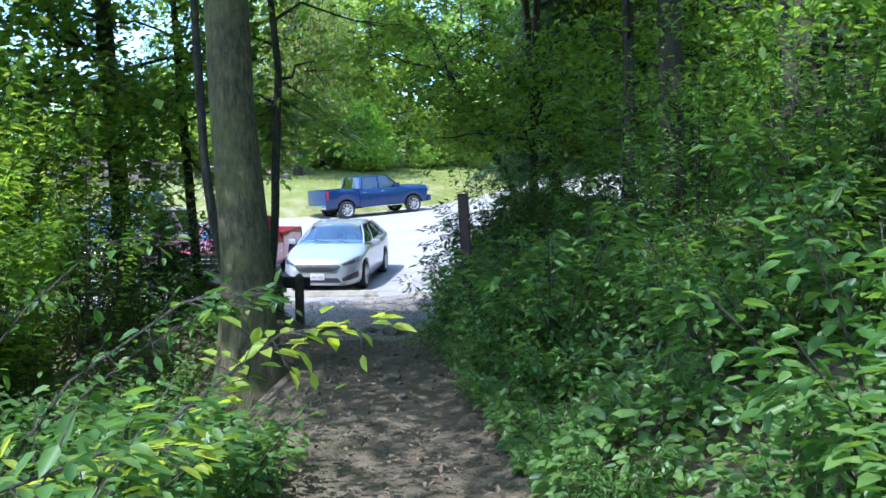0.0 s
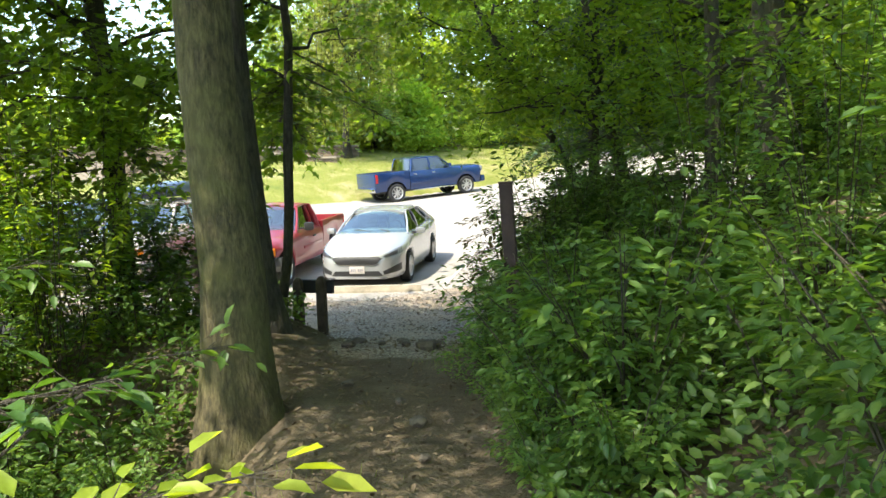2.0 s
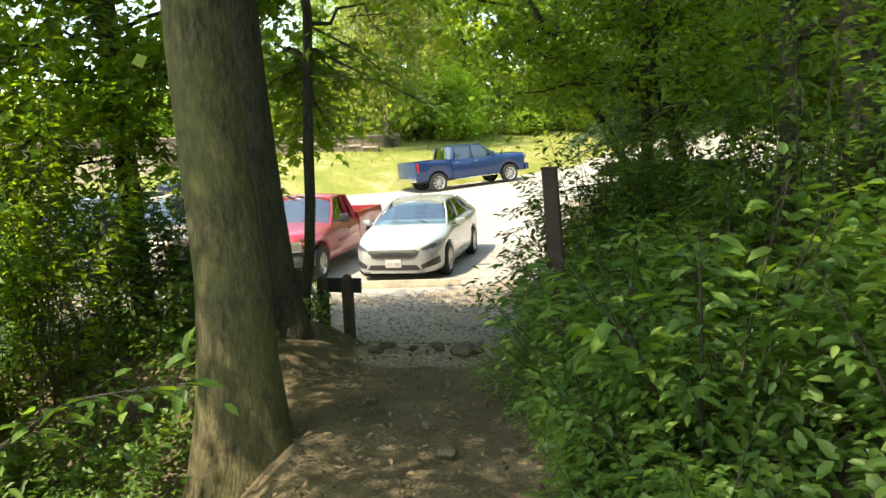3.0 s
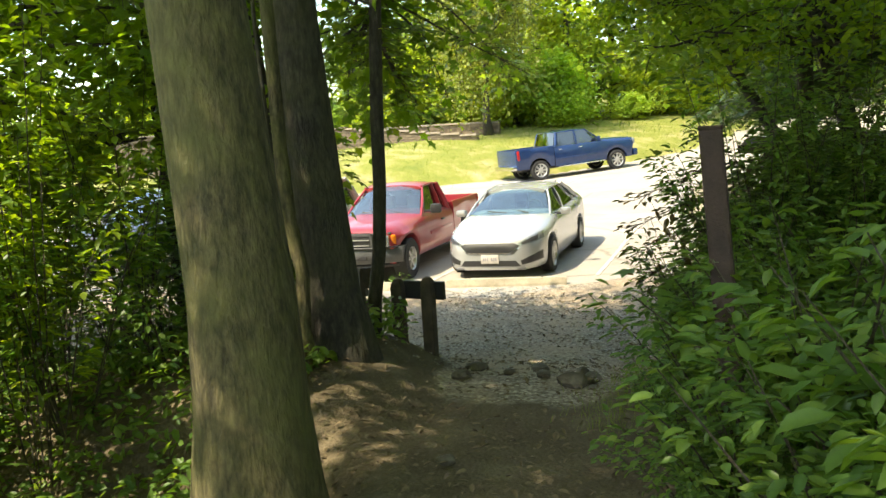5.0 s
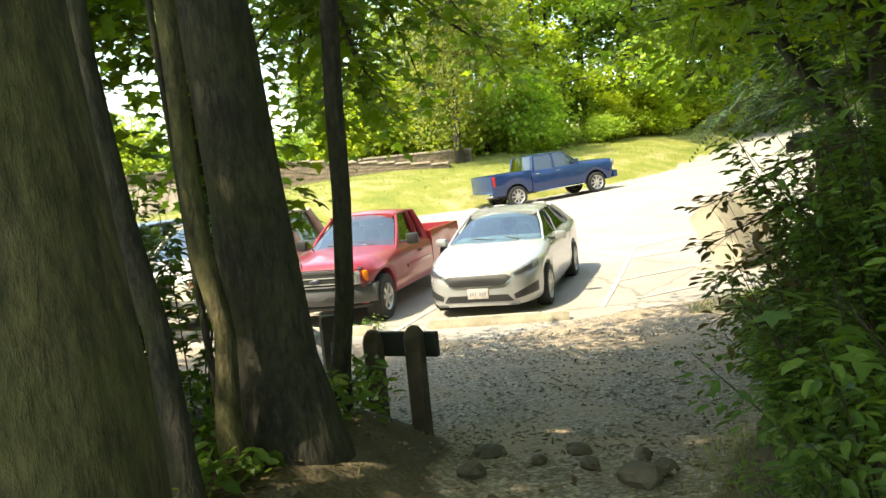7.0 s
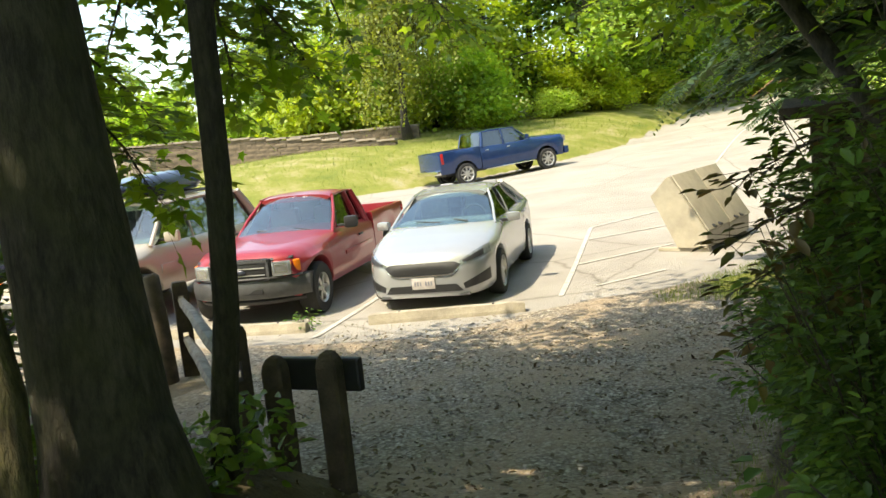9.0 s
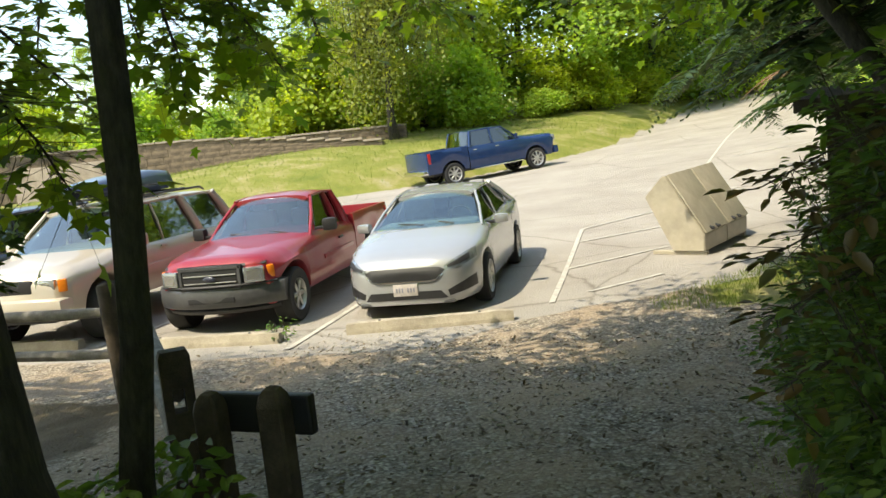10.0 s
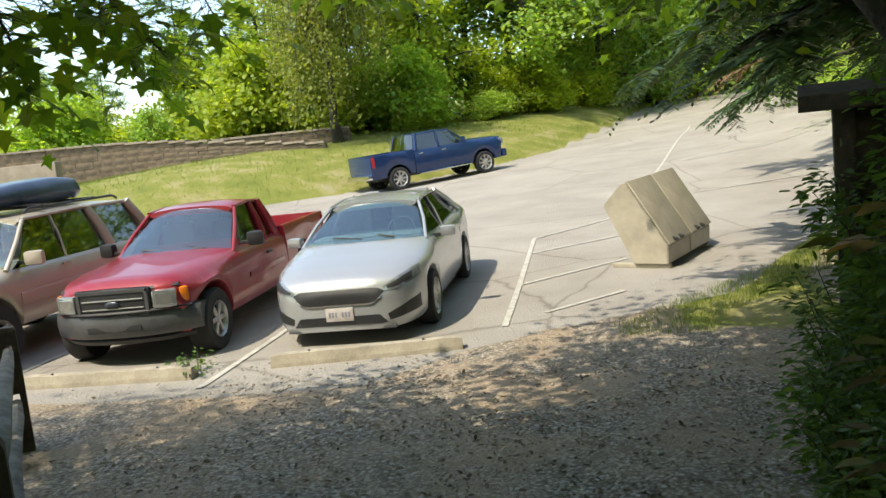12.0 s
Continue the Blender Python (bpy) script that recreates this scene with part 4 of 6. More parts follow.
M_SILVER = paint("silver_paint", (0.43, 0.44, 0.455), 0.45, 0.24)
M_RED = paint("red_paint", (0.29, 0.013, 0.026), 0.15, 0.28)
M_BLUE = paint("blue_paint", (0.007, 0.032, 0.115), 0.2, 0.22, 1.0, 0.04)
M_BEIGE = paint("champagne_paint", (0.56, 0.49, 0.41), 0.3, 0.33)
M_NAVY = paint("navy_paint", (0.03, 0.035, 0.06), 0.2, 0.3)
M_TYRE = plain("tyre_rubber", (0.028, 0.027, 0.026), 0.85)
M_RIM = plain("alloy_rim", (0.55, 0.54, 0.52), 0.35, 0.7)
M_BLACK = plain("black_plastic", (0.022, 0.022, 0.024), 0.5)
M_GREY = plain("grey_bumper_plastic", (0.075, 0.076, 0.08), 0.28)
M_CHROME = plain("chrome_trim", (0.72, 0.72, 0.72), 0.15, 1.0)
M_SEAT = plain("cabin_cloth", (0.3, 0.3, 0.3), 0.9)
M_LAMP = plain("lamp_lens", (0.34, 0.36, 0.37), 0.12, 0.55, 1.0)
M_AMBER = plain("amber_lens", (0.8, 0.22, 0.02), 0.25)
M_TAIL = plain("red_lens", (0.45, 0.02, 0.02), 0.25)
M_REFLECT = plain("lamp_reflector", (0.62, 0.62, 0.6), 0.2, 0.8)
M_PLATE = plain("plate_white", (0.52, 0.47, 0.45), 0.5)
M_PLATE_INK = plain("plate_dark_ink", (0.25, 0.25, 0.3), 0.6)
M_BOX = plain("blue_black_box_shell", (0.035, 0.05, 0.09), 0.28, 0.0, 0.4)


def finish(me, angle=35):
    me.shade_smooth()
    me.set_sharp_from_angle(angle=radians(angle))
    return me


def loft(name, xs, section, material, angle=40):
    """A hull of mirrored half sections (list of (half width, height), floor to crown) at stations along x."""
    vs, fs = [], []
    for x in xs:
        half = section(x)
        ring = [(x, y, z) for y, z in half] + [(x, -y, z) for y, z in half[::-1][1 if half[-1][0] < 1e-6 else 0:]]
        vs += ring
    n = len(ring)
    for i in range(len(xs) - 1):
        for k in range(n):
            a, b = i * n + k, i * n + (k + 1) % n
            fs.append((a, a + n, b + n, b))
    fs += [tuple(range(n)), tuple(range((len(xs) - 1) * n, len(xs) * n))[::-1]]
    bm = bmesh.new()
    vv = [bm.verts.new(v) for v in vs]
    for f in fs:
        try:
            bm.faces.new([vv[i] for i in f])
        except ValueError:
            pass
    bmesh.ops.recalc_face_normals(bm, faces=bm.faces)
    me = bpy.data.meshes.new(name)
    bm.to_mesh(me)
    bm.free()
    me.materials.append(material)
    return finish(me, angle)


def sheet(name, rows, material, thick=0.006):
    """A thin curved panel through rows of points."""
    bm = bmesh.new()
    g = [[bm.verts.new(p) for p in r] for r in rows]
    for a, b in zip(g[:-1], g[1:]):
        for i in range(len(a) - 1):
            bm.faces.new((a[i], a[i + 1], b[i + 1], b[i]))
    bmesh.ops.recalc_face_normals(bm, faces=bm.faces)
    bmesh.ops.solidify(bm, geom=bm.faces[:], thickness=thick)
    me = bpy.data.meshes.new(name)
    bm.to_mesh(me)
    bm.free()
    me.materials.append(material)
    return finish(me, 40)


def lathe(name, profile, material, sides=32):
    """Turned about the y axis: profile of (radius, y)."""
    vs = [(r * math.cos(2 * math.pi * k / sides), y, r * math.sin(2 * math.pi * k / sides)) for r, y in profile for k in range(sides)]
    fs = [(i * sides + k, i * sides + (k + 1) % sides, (i + 1) * sides + (k + 1) % sides, (i + 1) * sides + k) for i in range(len(profile) - 1) for k in range(sides)]
    me = mesh_from(name, vs, fs, material)
    return finish(me, 40)


def wheel_meshes(r, rim, width, spokes):
    tyre = lathe("tyre", [(rim * 0.96, -width / 2 + 0.02), (rim + 0.01, -width / 2), (r * 0.94, -width / 2), (r, -width / 2 + 0.03), (r, width / 2 - 0.03), (r * 0.94, width / 2), (rim + 0.01, width / 2), (rim * 0.96, width / 2 - 0.02), (rim * 0.9, 0)], M_TYRE)
    bm = bmesh.new()
    for i in range(spokes):
        b = box_bm((rim * 0.86, 0.035, rim * (1.15 / spokes + 0.08)), (rim * 0.53, width / 2 - 0.035, 0), 0.008, None, 1)
        bmesh.ops.rotate(b, verts=b.verts, cent=(0, 0, 0), matrix=Matrix.Rotation(2 * math.pi * i / spokes, 3, "Y"))
        tmp = bpy.data.meshes.new("tmp")
        b.to_mesh(tmp)
        b.free()
        bm.from_mesh(tmp)
        bpy.data.meshes.remove(tmp)
    face = bpy.data.meshes.new("spokes")
    bm.to_mesh(face)
    bm.free()
    face.materials.append(M_RIM)
    ring = lathe("rim", [(rim * 0.86, width / 2 - 0.09), (rim * 0.9, width / 2 - 0.02), (rim * 0.99, width / 2 + 0.002), (rim * 0.99, width / 2 - 0.02), (rim * 0.97, 0), (rim * 0.9, -width / 2)], M_RIM)
    hub = lathe("hub_cap", [(0.001, width / 2 - 0.005), (rim * 0.2, width / 2 - 0.01), (rim * 0.24, width / 2 - 0.05)], M_RIM, 16)
    drum = lathe("brake", [(0.001, width / 2 - 0.1), (rim * 0.8, width / 2 - 0.1), (rim * 0.8, -width / 2)], M_BLACK, 20)
    return tyre, face, ring, hub, drum


def add_wheels(car, kit, places, r):
    for x, y in places:
        w = new("wheel", kit[0])
        w.parent = car
        w.matrix_local = pose(x, y, r, 0, 0, 0 if y > 0 else 180)
        w.name = "wheel"
        for nm, me in zip(("spokes", "rim", "hub_cap", "brake"), kit[1:]):
            mesh_part(nm, me, w)


def on_ground(x, y, rz):
    """A pose at rest on the slope there, nose towards rz."""
    c, s = math.cos(radians(rz)), math.sin(radians(rz))
    f = Vector((2 * c, 2 * s, float(ground_z(x + c, y + s) - ground_z(x - c, y - s)))).normalized()
    side = Vector((-2 * s, 2 * c, float(ground_z(x - s, y + c) - ground_z(x + s, y - c)))).normalized()
    up = f.cross(side).normalized()
    side = up.cross(f)
    m = Matrix((f, side, up)).transposed().to_4x4()
    m.translation = (x, y, float(ground_z(x, y)))
    return m


def arch(x, axles, ra, wheel_r, low):
    z = low
    for a in axles:
        d = abs(x - a)
        if d < ra:
            z = max(z, wheel_r + math.sqrt(ra * ra - d * d))
    return z


def stations(lo, hi, axles, ra, count=46):
    xs = set(np.linspace(lo, hi, count).round(4))
    for a in axles:
        xs |= {round(a + ra * math.cos(math.pi * k / 14), 4) for k in range(15)} | {round(a + ra * 1.002, 4), round(a - ra * 1.002, 4)}
    return sorted(x for x in xs if lo <= x <= hi)


def curve(pairs):
    xs, vs = zip(*sorted(pairs))
    return lambda x: float(np.interp(x, xs, vs))


def hull_section(width, shoulder, top, low, crown=0.02, tuck=0.93):
    def at(x):
        w, zs, zt, zb = width(x), shoulder(x), top(x), low(x)
        zb = min(zb, zs - 0.06)
        h = zs - zb
        return [(w * tuck, zb), (w * 0.985, zb + 0.12 * h), (w, zb + 0.4 * h), (w * 0.995, zb + 0.72 * h), (w * 0.97, zs - 0.015), (w * 0.93, zs + 0.3 * (zt - zs)),
                (w * 0.84, zt - 0.012), (w * 0.5, zt + crown * 0.7), (0, zt + crown)]
    return at


def cabin(car, a, b, c, d, half_low, half_top, belt, roof_mat, pillars, glass, side_glass, rear_glass=True, rail_r=0.022):
    """Roof, pillars, panes and what is behind them. a, b, c, d: (x, z) of windscreen foot, roof front, roof rear, rear foot."""
    (ax, az), (bx, bz), (cx, cz), (dx, dz) = a, b, c, d
    lerp = lambda p, q, t: p + (q - p) * t
    cols = np.linspace(-1, 1, 9)
    def roof_section(x):
        t = (bx + 0.05 - x) / (bx + 0.05 - cx)
        z, h = lerp(bz, cz, t) + 0.035 * math.sin(math.pi * min(max(t, 0), 1)), half_top * (1 - 0.05 * abs(2 * t - 1) ** 3)
        return [(h * 0.9, z - 0.075), (h, z - 0.06), (h * 1.01, z - 0.045), (h * 0.95, z - 0.018), (h * 0.75, z + 0.004), (h * 0.4, z + 0.017), (0, z + 0.021)]
    mesh_part("roof", loft("roof", list(np.linspace(cx, bx + 0.05, 12)), roof_section, roof_mat, 60), car)
    rows = []
    for t in np.linspace(0, 1, 5):
        x, z, h = lerp(ax, bx, t), lerp(az, bz, t), lerp(half_low * 0.97, half_top * 0.95, t)
        rows.append([(x + lerp(0.14, 0.06, t) * (1 - v * v), v * h, z - 0.055 * abs(v) ** 3 * t) for v in cols])
    mesh_part("windscreen", sheet("windscreen", rows, glass), car)
    if rear_glass:
        rows = []
        for t in np.linspace(0, 1, 4):
            x, z, h = lerp(dx, cx, t), lerp(dz, cz, t), lerp(half_low * 0.93, half_top * 0.93, t)
            rows.append([(x - 0.06 * (1 - v * v), v * h, z - 0.04 * abs(v) ** 3 * t) for v in cols])
        mesh_part("rear_window", sheet("rear_window", rows, side_glass), car)

    def edge(x, side, t):
        """Where the side of the cabin is, t of the way from belt to roof."""
        top = np.interp(x, [cx, bx], [cz, bz]) if cx <= x <= bx else np.interp(x, [dx, cx, bx, ax], [dz, cz, bz, az])
        return (x, side * (half_low + (half_top - half_low) * t * max(0.0, (top - belt(x)) / (bz - belt(bx)))), lerp(belt(x), top - 0.03, t))

    for side in (-1, 1):
        for nm, foot, head, r in pillars:
            p, q = Vector((foot[0], side * half_low, foot[1])), Vector((head[0], side * half_top, head[1] - 0.02))
            pts = [p, p.lerp(q, 0.5) + Vector((0, side * 0.02, 0.01)), q]
            vs, fs = tube_arrays(pts, [r, r * 0.9, r * 0.85], 8)
            mesh_part(nm, finish(mesh_from(nm, vs, fs, roof_mat), 50), car)
        vs, fs = tube_arrays([(bx + 0.03, side * half_top, bz - 0.02), (lerp(bx, cx, 0.5), side * (half_top + 0.01), lerp(bz, cz, 0.5) + 0.005), (cx, side * half_top, cz - 0.02)], [rail_r] * 3, 8)
        mesh_part("roof_rail", finish(mesh_from("roof_rail", vs, fs, roof_mat), 50), car)
    return edge


def side_panes(car, edge, spans, glass):
    for side in (-1, 1):
        for (x0, x1), (u0, u1) in spans:
            rows = []
            for t in (0.0, 0.35, 0.7, 1.0):
                lo, hi = x0 + (u0 - x0) * t, x1 + (u1 - x1) * t
                rows.append([edge(lo + (hi - lo) * k / 5, side, t) for k in range(6)])
            mesh_part("side_window", sheet("side_window", rows, glass), car)


def seats(car, xs, z, half):
    for x in xs:
        for y in (-half, half):
            mesh_part("seat", finish(to_mesh(box_bm((0.16, 0.46, 0.62), (x, y, z), 0.06), M_SEAT)), car)
            mesh_part("headrest", finish(to_mesh(box_bm((0.1, 0.24, 0.16), (x - 0.04, y, z + 0.38), 0.04), M_SEAT)), car)


def to_mesh(bm, material, name="piece"):
    me = bpy.data.meshes.new(name)
    bm.to_mesh(me)
    bm.free()
    me.materials.append(material)
    return me


def block(car, name, size, at, material, bevel=0.02, rot=(0, 0, 0), label=""):
    ob = mesh_part(name, finish(to_mesh(box_bm(size, (0, 0, 0), bevel), material, name), 40), car, label)
    ob.matrix_local = pose(*at, *rot)
    return ob


def decal(car, hull, name, upper, lower, material, lift=0.006, parent=None):
    """A thin panel that lies on the front of a hull, between an upper and a lower line of (y, z)."""
    tree = BVHTree.FromPolygons([v.co.copy() for v in hull.vertices], [tuple(p.vertices) for p in hull.polygons])
    n, rows = 14, []
    us, ls = np.linspace(0, 1, len(upper)), np.linspace(0, 1, len(lower))
    for k in range(6):
        row = []
        for i in range(n + 1):
            t = i / n
            u = (np.interp(t, us, [p[0] for p in upper]), np.interp(t, us, [p[1] for p in upper]))
            w = (np.interp(t, ls, [p[0] for p in lower]), np.interp(t, ls, [p[1] for p in lower]))
            y, z = w[0] + (u[0] - w[0]) * k / 5, w[1] + (u[1] - w[1]) * k / 5
            hit = tree.ray_cast(Vector((4, y, z)), Vector((-1, 0, 0)))[0]
            row.append(((hit.x if hit else 1.9) + lift, y, z))
        rows.append(row)
    return mesh_part(name, sheet(name, rows, material, 0.012), parent or car)


def side_panels(car, edge, name, spans, material):
    for side in (-1, 1):
        for (x0, x1), (u0, u1) in spans:
            rows = []
            for t in (0.0, 0.35, 0.7, 1.0):
                lo, hi = x0 + (u0 - x0) * t, x1 + (u1 - x1) * t
                rows.append([edge(lo + (hi - lo) * k / 5, side, t) for k in range(6)])
            mesh_part(name, sheet(name, rows, material, 0.02), car)


def mirrors(car, x, y, z, material, size=(0.13, 0.2, 0.13)):
    for s in (-1, 1):
        block(car, "door_mirror", size, (x, s * (y + size[1] * 0.55), z), material, 0.045, (0, 0, s * 12))
        block(car, "mirror_arm", (0.07, 0.14, 0.04), (x + 0.01, s * (y - 0.02), z - 0.04), M_BLACK, 0.012)


def plate_part(car, x, z, tilt=0):
    p = block(car, "number_plate", (0.012, 0.305, 0.145), (x, 0, z), M_PLATE, 0.004, (0, tilt, 0), "white number plate with unreadable dark characters")
    for k in range(7):
        if k != 3:
            part("plate_mark", box_bm((0.006, 0.02, 0.055), (0.006, -0.108 + 0.036 * k, 0)), M_PLATE_INK, p)


def sedan():
    car = empty("car", on_ground(-3.55, 18.92, -87.9) @ Matrix.Scale(0.97, 4))
    axles, ra, wr = (1.325, -1.325), 0.355, 0.315
    width = curve([(2.24, 0.46), (2.21, 0.57), (2.12, 0.69), (1.95, 0.79), (1.7, 0.86), (1.325, 0.89), (-1.4, 0.89), (-1.9, 0.87), (-2.15, 0.79), (-2.27, 0.66), (-2.3, 0.55)])
    top = curve([(2.24, 0.56), (2.2, 0.66), (2.1, 0.735), (1.9, 0.80), (1.5, 0.885), (1.15, 0.945), (0.85, 0.985), (0, 0.97), (-1.2, 1.0), (-1.6, 1.06), (-2.05, 1.08), (-2.22, 1.04), (-2.3, 0.86)])
    shoulder = curve([(2.24, 0.5), (2.2, 0.58), (2.1, 0.66), (1.9, 0.72), (1.5, 0.80), (1.0, 0.87), (0, 0.90), (-1.3, 0.94), (-2.1, 0.96), (-2.3, 0.8)])
    low = lambda x: arch(x, axles, ra, wr, 0.19 if x < 1.9 else 0.19)
    hull = loft("body", stations(-2.3, 2.24, axles, ra, 70), hull_section(width, shoulder, top, low), M_SILVER)
    mesh_part("body", hull, car)
    block(car, "underbody", (4.1, 1.3, 0.34), (-0.02, 0, 0.38), M_BLACK, 0.05)
    edge = cabin(car, (0.95, 0.975), (0.22, 1.36), (-0.95, 1.38), (-1.72, 1.07), 0.77, 0.57, lambda x: 0.93, M_SILVER,
                 [("a_pillar", (0.97, 0.93), (0.2, 1.37), 0.024), ("b_pillar", (-0.2, 0.93), (-0.25, 1.38), 0.02), ("c_pillar", (-1.66, 1.0), (-0.93, 1.39), 0.04)], M_GLASS, M_GLASS_DARK)
    side_panels(car, edge, "rear_quarter", [((-1.35, -1.68), (-0.85, -0.95))], M_SILVER)
    side_panes(car, edge, [((0.86, -0.17), (0.2, -0.22)), ((-0.24, -1.35), (-0.28, -0.85))], M_GLASS_DARK)
    block(car, "dashboard", (0.4, 1.36, 0.16), (0.68, 0, 0.93), M_SEAT, 0.06)
    seats(car, (-0.15, -1.05), 0.95, 0.36)
    wl = lathe("steering_wheel", [(0.165, -0.014), (0.185, -0.014), (0.19, 0), (0.185, 0.014), (0.165, 0.014), (0.165, -0.014)], M_BLACK, 20)
    mesh_part("steering_wheel", wl, car).matrix_local = pose(0.42, 0.36, 1.0, 0, 0, 90) @ pose(0, 0, 0, -25, 0, 0)
    add_wheels(car, wheel_meshes(wr, 0.215, 0.2, 10), [(a, s * 0.80) for a in axles for s in (1, -1)], wr)
    decal(car, hull, "grille", [(-0.50, 0.595), (-0.42, 0.63), (0.42, 0.63), (0.50, 0.595)], [(-0.50, 0.58), (-0.38, 0.475), (0.38, 0.475), (0.50, 0.58)], M_BLACK, 0.008)
    decal(car, hull, "grille_trim", [(-0.48, 0.552), (-0.385, 0.473), (0.385, 0.473), (0.48, 0.552)], [(-0.48, 0.542), (-0.375, 0.46), (0.375, 0.46), (0.48, 0.542)], M_CHROME, 0.014)
    decal(car, hull, "lower_intake", [(-0.44, 0.345), (0.44, 0.345)], [(-0.52, 0.25), (0.52, 0.25)], M_BLACK, 0.008)
    block(car, "bumper_lip", (0.12, 1.2, 0.035), (2.17, 0, 0.2), M_GREY, 0.015)
    for s in (-1, 1):
        m2 = lambda pts: [(s * y, z) for y, z in pts]
        decal(car, hull, "fog_intake", m2([(0.52, 0.34), (0.82, 0.47)]), m2([(0.54, 0.27), (0.82, 0.32)]), M_BLACK, 0.008)
        h = decal(car, hull, "headlight", m2([(0.49, 0.63), (0.62, 0.705), (0.73, 0.755), (0.81, 0.775)]), m2([(0.50, 0.585), (0.62, 0.60), (0.74, 0.625), (0.83, 0.665)]), M_LAMP, 0.008)
        decal(car, hull, "lamp_bezel", m2([(0.53, 0.635), (0.65, 0.69), (0.76, 0.735)]), m2([(0.54, 0.607), (0.65, 0.625), (0.77, 0.66)]), M_BLACK, 0.012, h)
        for x in (-0.12, -1.12):
            block(car, "door_handle", (0.18, 0.03, 0.03), (x, s * 0.9, 0.86), M_SILVER, 0.012)
        block(car, "tail_light", (0.2, 0.05, 0.16), (-2.14, s * 0.7, 0.88), M_TAIL, 0.03, (0, 0, -s * 30))
        vs, fs = tube_arrays([(1.02, s * 0.2 + 0.2, 1.0), (0.96, s * 0.28 - 0.1, 1.035)], [0.011, 0.007], 6)
        mesh_part("wiper", mesh_from("wiper", vs, fs, M_BLACK), car)
    mirrors(car, 0.62, 0.87, 0.97, M_SILVER)
    plate_part(car, 2.25, 0.37)
    return tagged(car, "silver compact sedan parked nose-in behind a concrete stop", "car", "parked vehicles")


def bow_bar(car, name, x, half, depth, z0, z1, sweep, material, label=""):
    """A bar across the nose that bends back towards its ends, with rounded edges."""
    vs, fs, n, r = [], [], 16, min(0.03, (z1 - z0) * 0.3)
    ring = [(-depth, z0), (-r, z0), (0, z0 + r), (0.012, (z0 + z1) / 2), (0, z1 - r), (-r, z1), (-depth, z1)]
    for i in range(n + 1):
        u = -1 + 2 * i / n
        for dx, z in ring:
            vs.append((x - sweep * abs(u) ** 2.6 + dx, half * u, z))
    k = len(ring)
    for i in range(n):
        for j in range(k):
            fs.append((i * k + j, i * k + (j + 1) % k, (i + 1) * k + (j + 1) % k, (i + 1) * k + j))
    fs += [tuple(range(k - 1, -1, -1)), tuple(n * k + j for j in range(k))]
    return mesh_part(name, finish(mesh_from(name, vs, fs, material, True), 40), car, label)


def frame_bm(x, w, h, t, depth):
    """A rectangular surround of four bars."""
    bm = bmesh.new()
    for size, at in (((depth, w, t), (x, 0, h / 2)), ((depth, w, t), (x, 0, -h / 2)), ((depth, t, h - t), (x, w / 2, 0)), ((depth, t, h - t), (x, -w / 2, 0))):
        made = bmesh.ops.create_cube(bm, size=1)["verts"]
        bmesh.ops.scale(bm, vec=size, verts=made)
        bmesh.ops.translate(bm, vec=at, verts=made)
    return bm


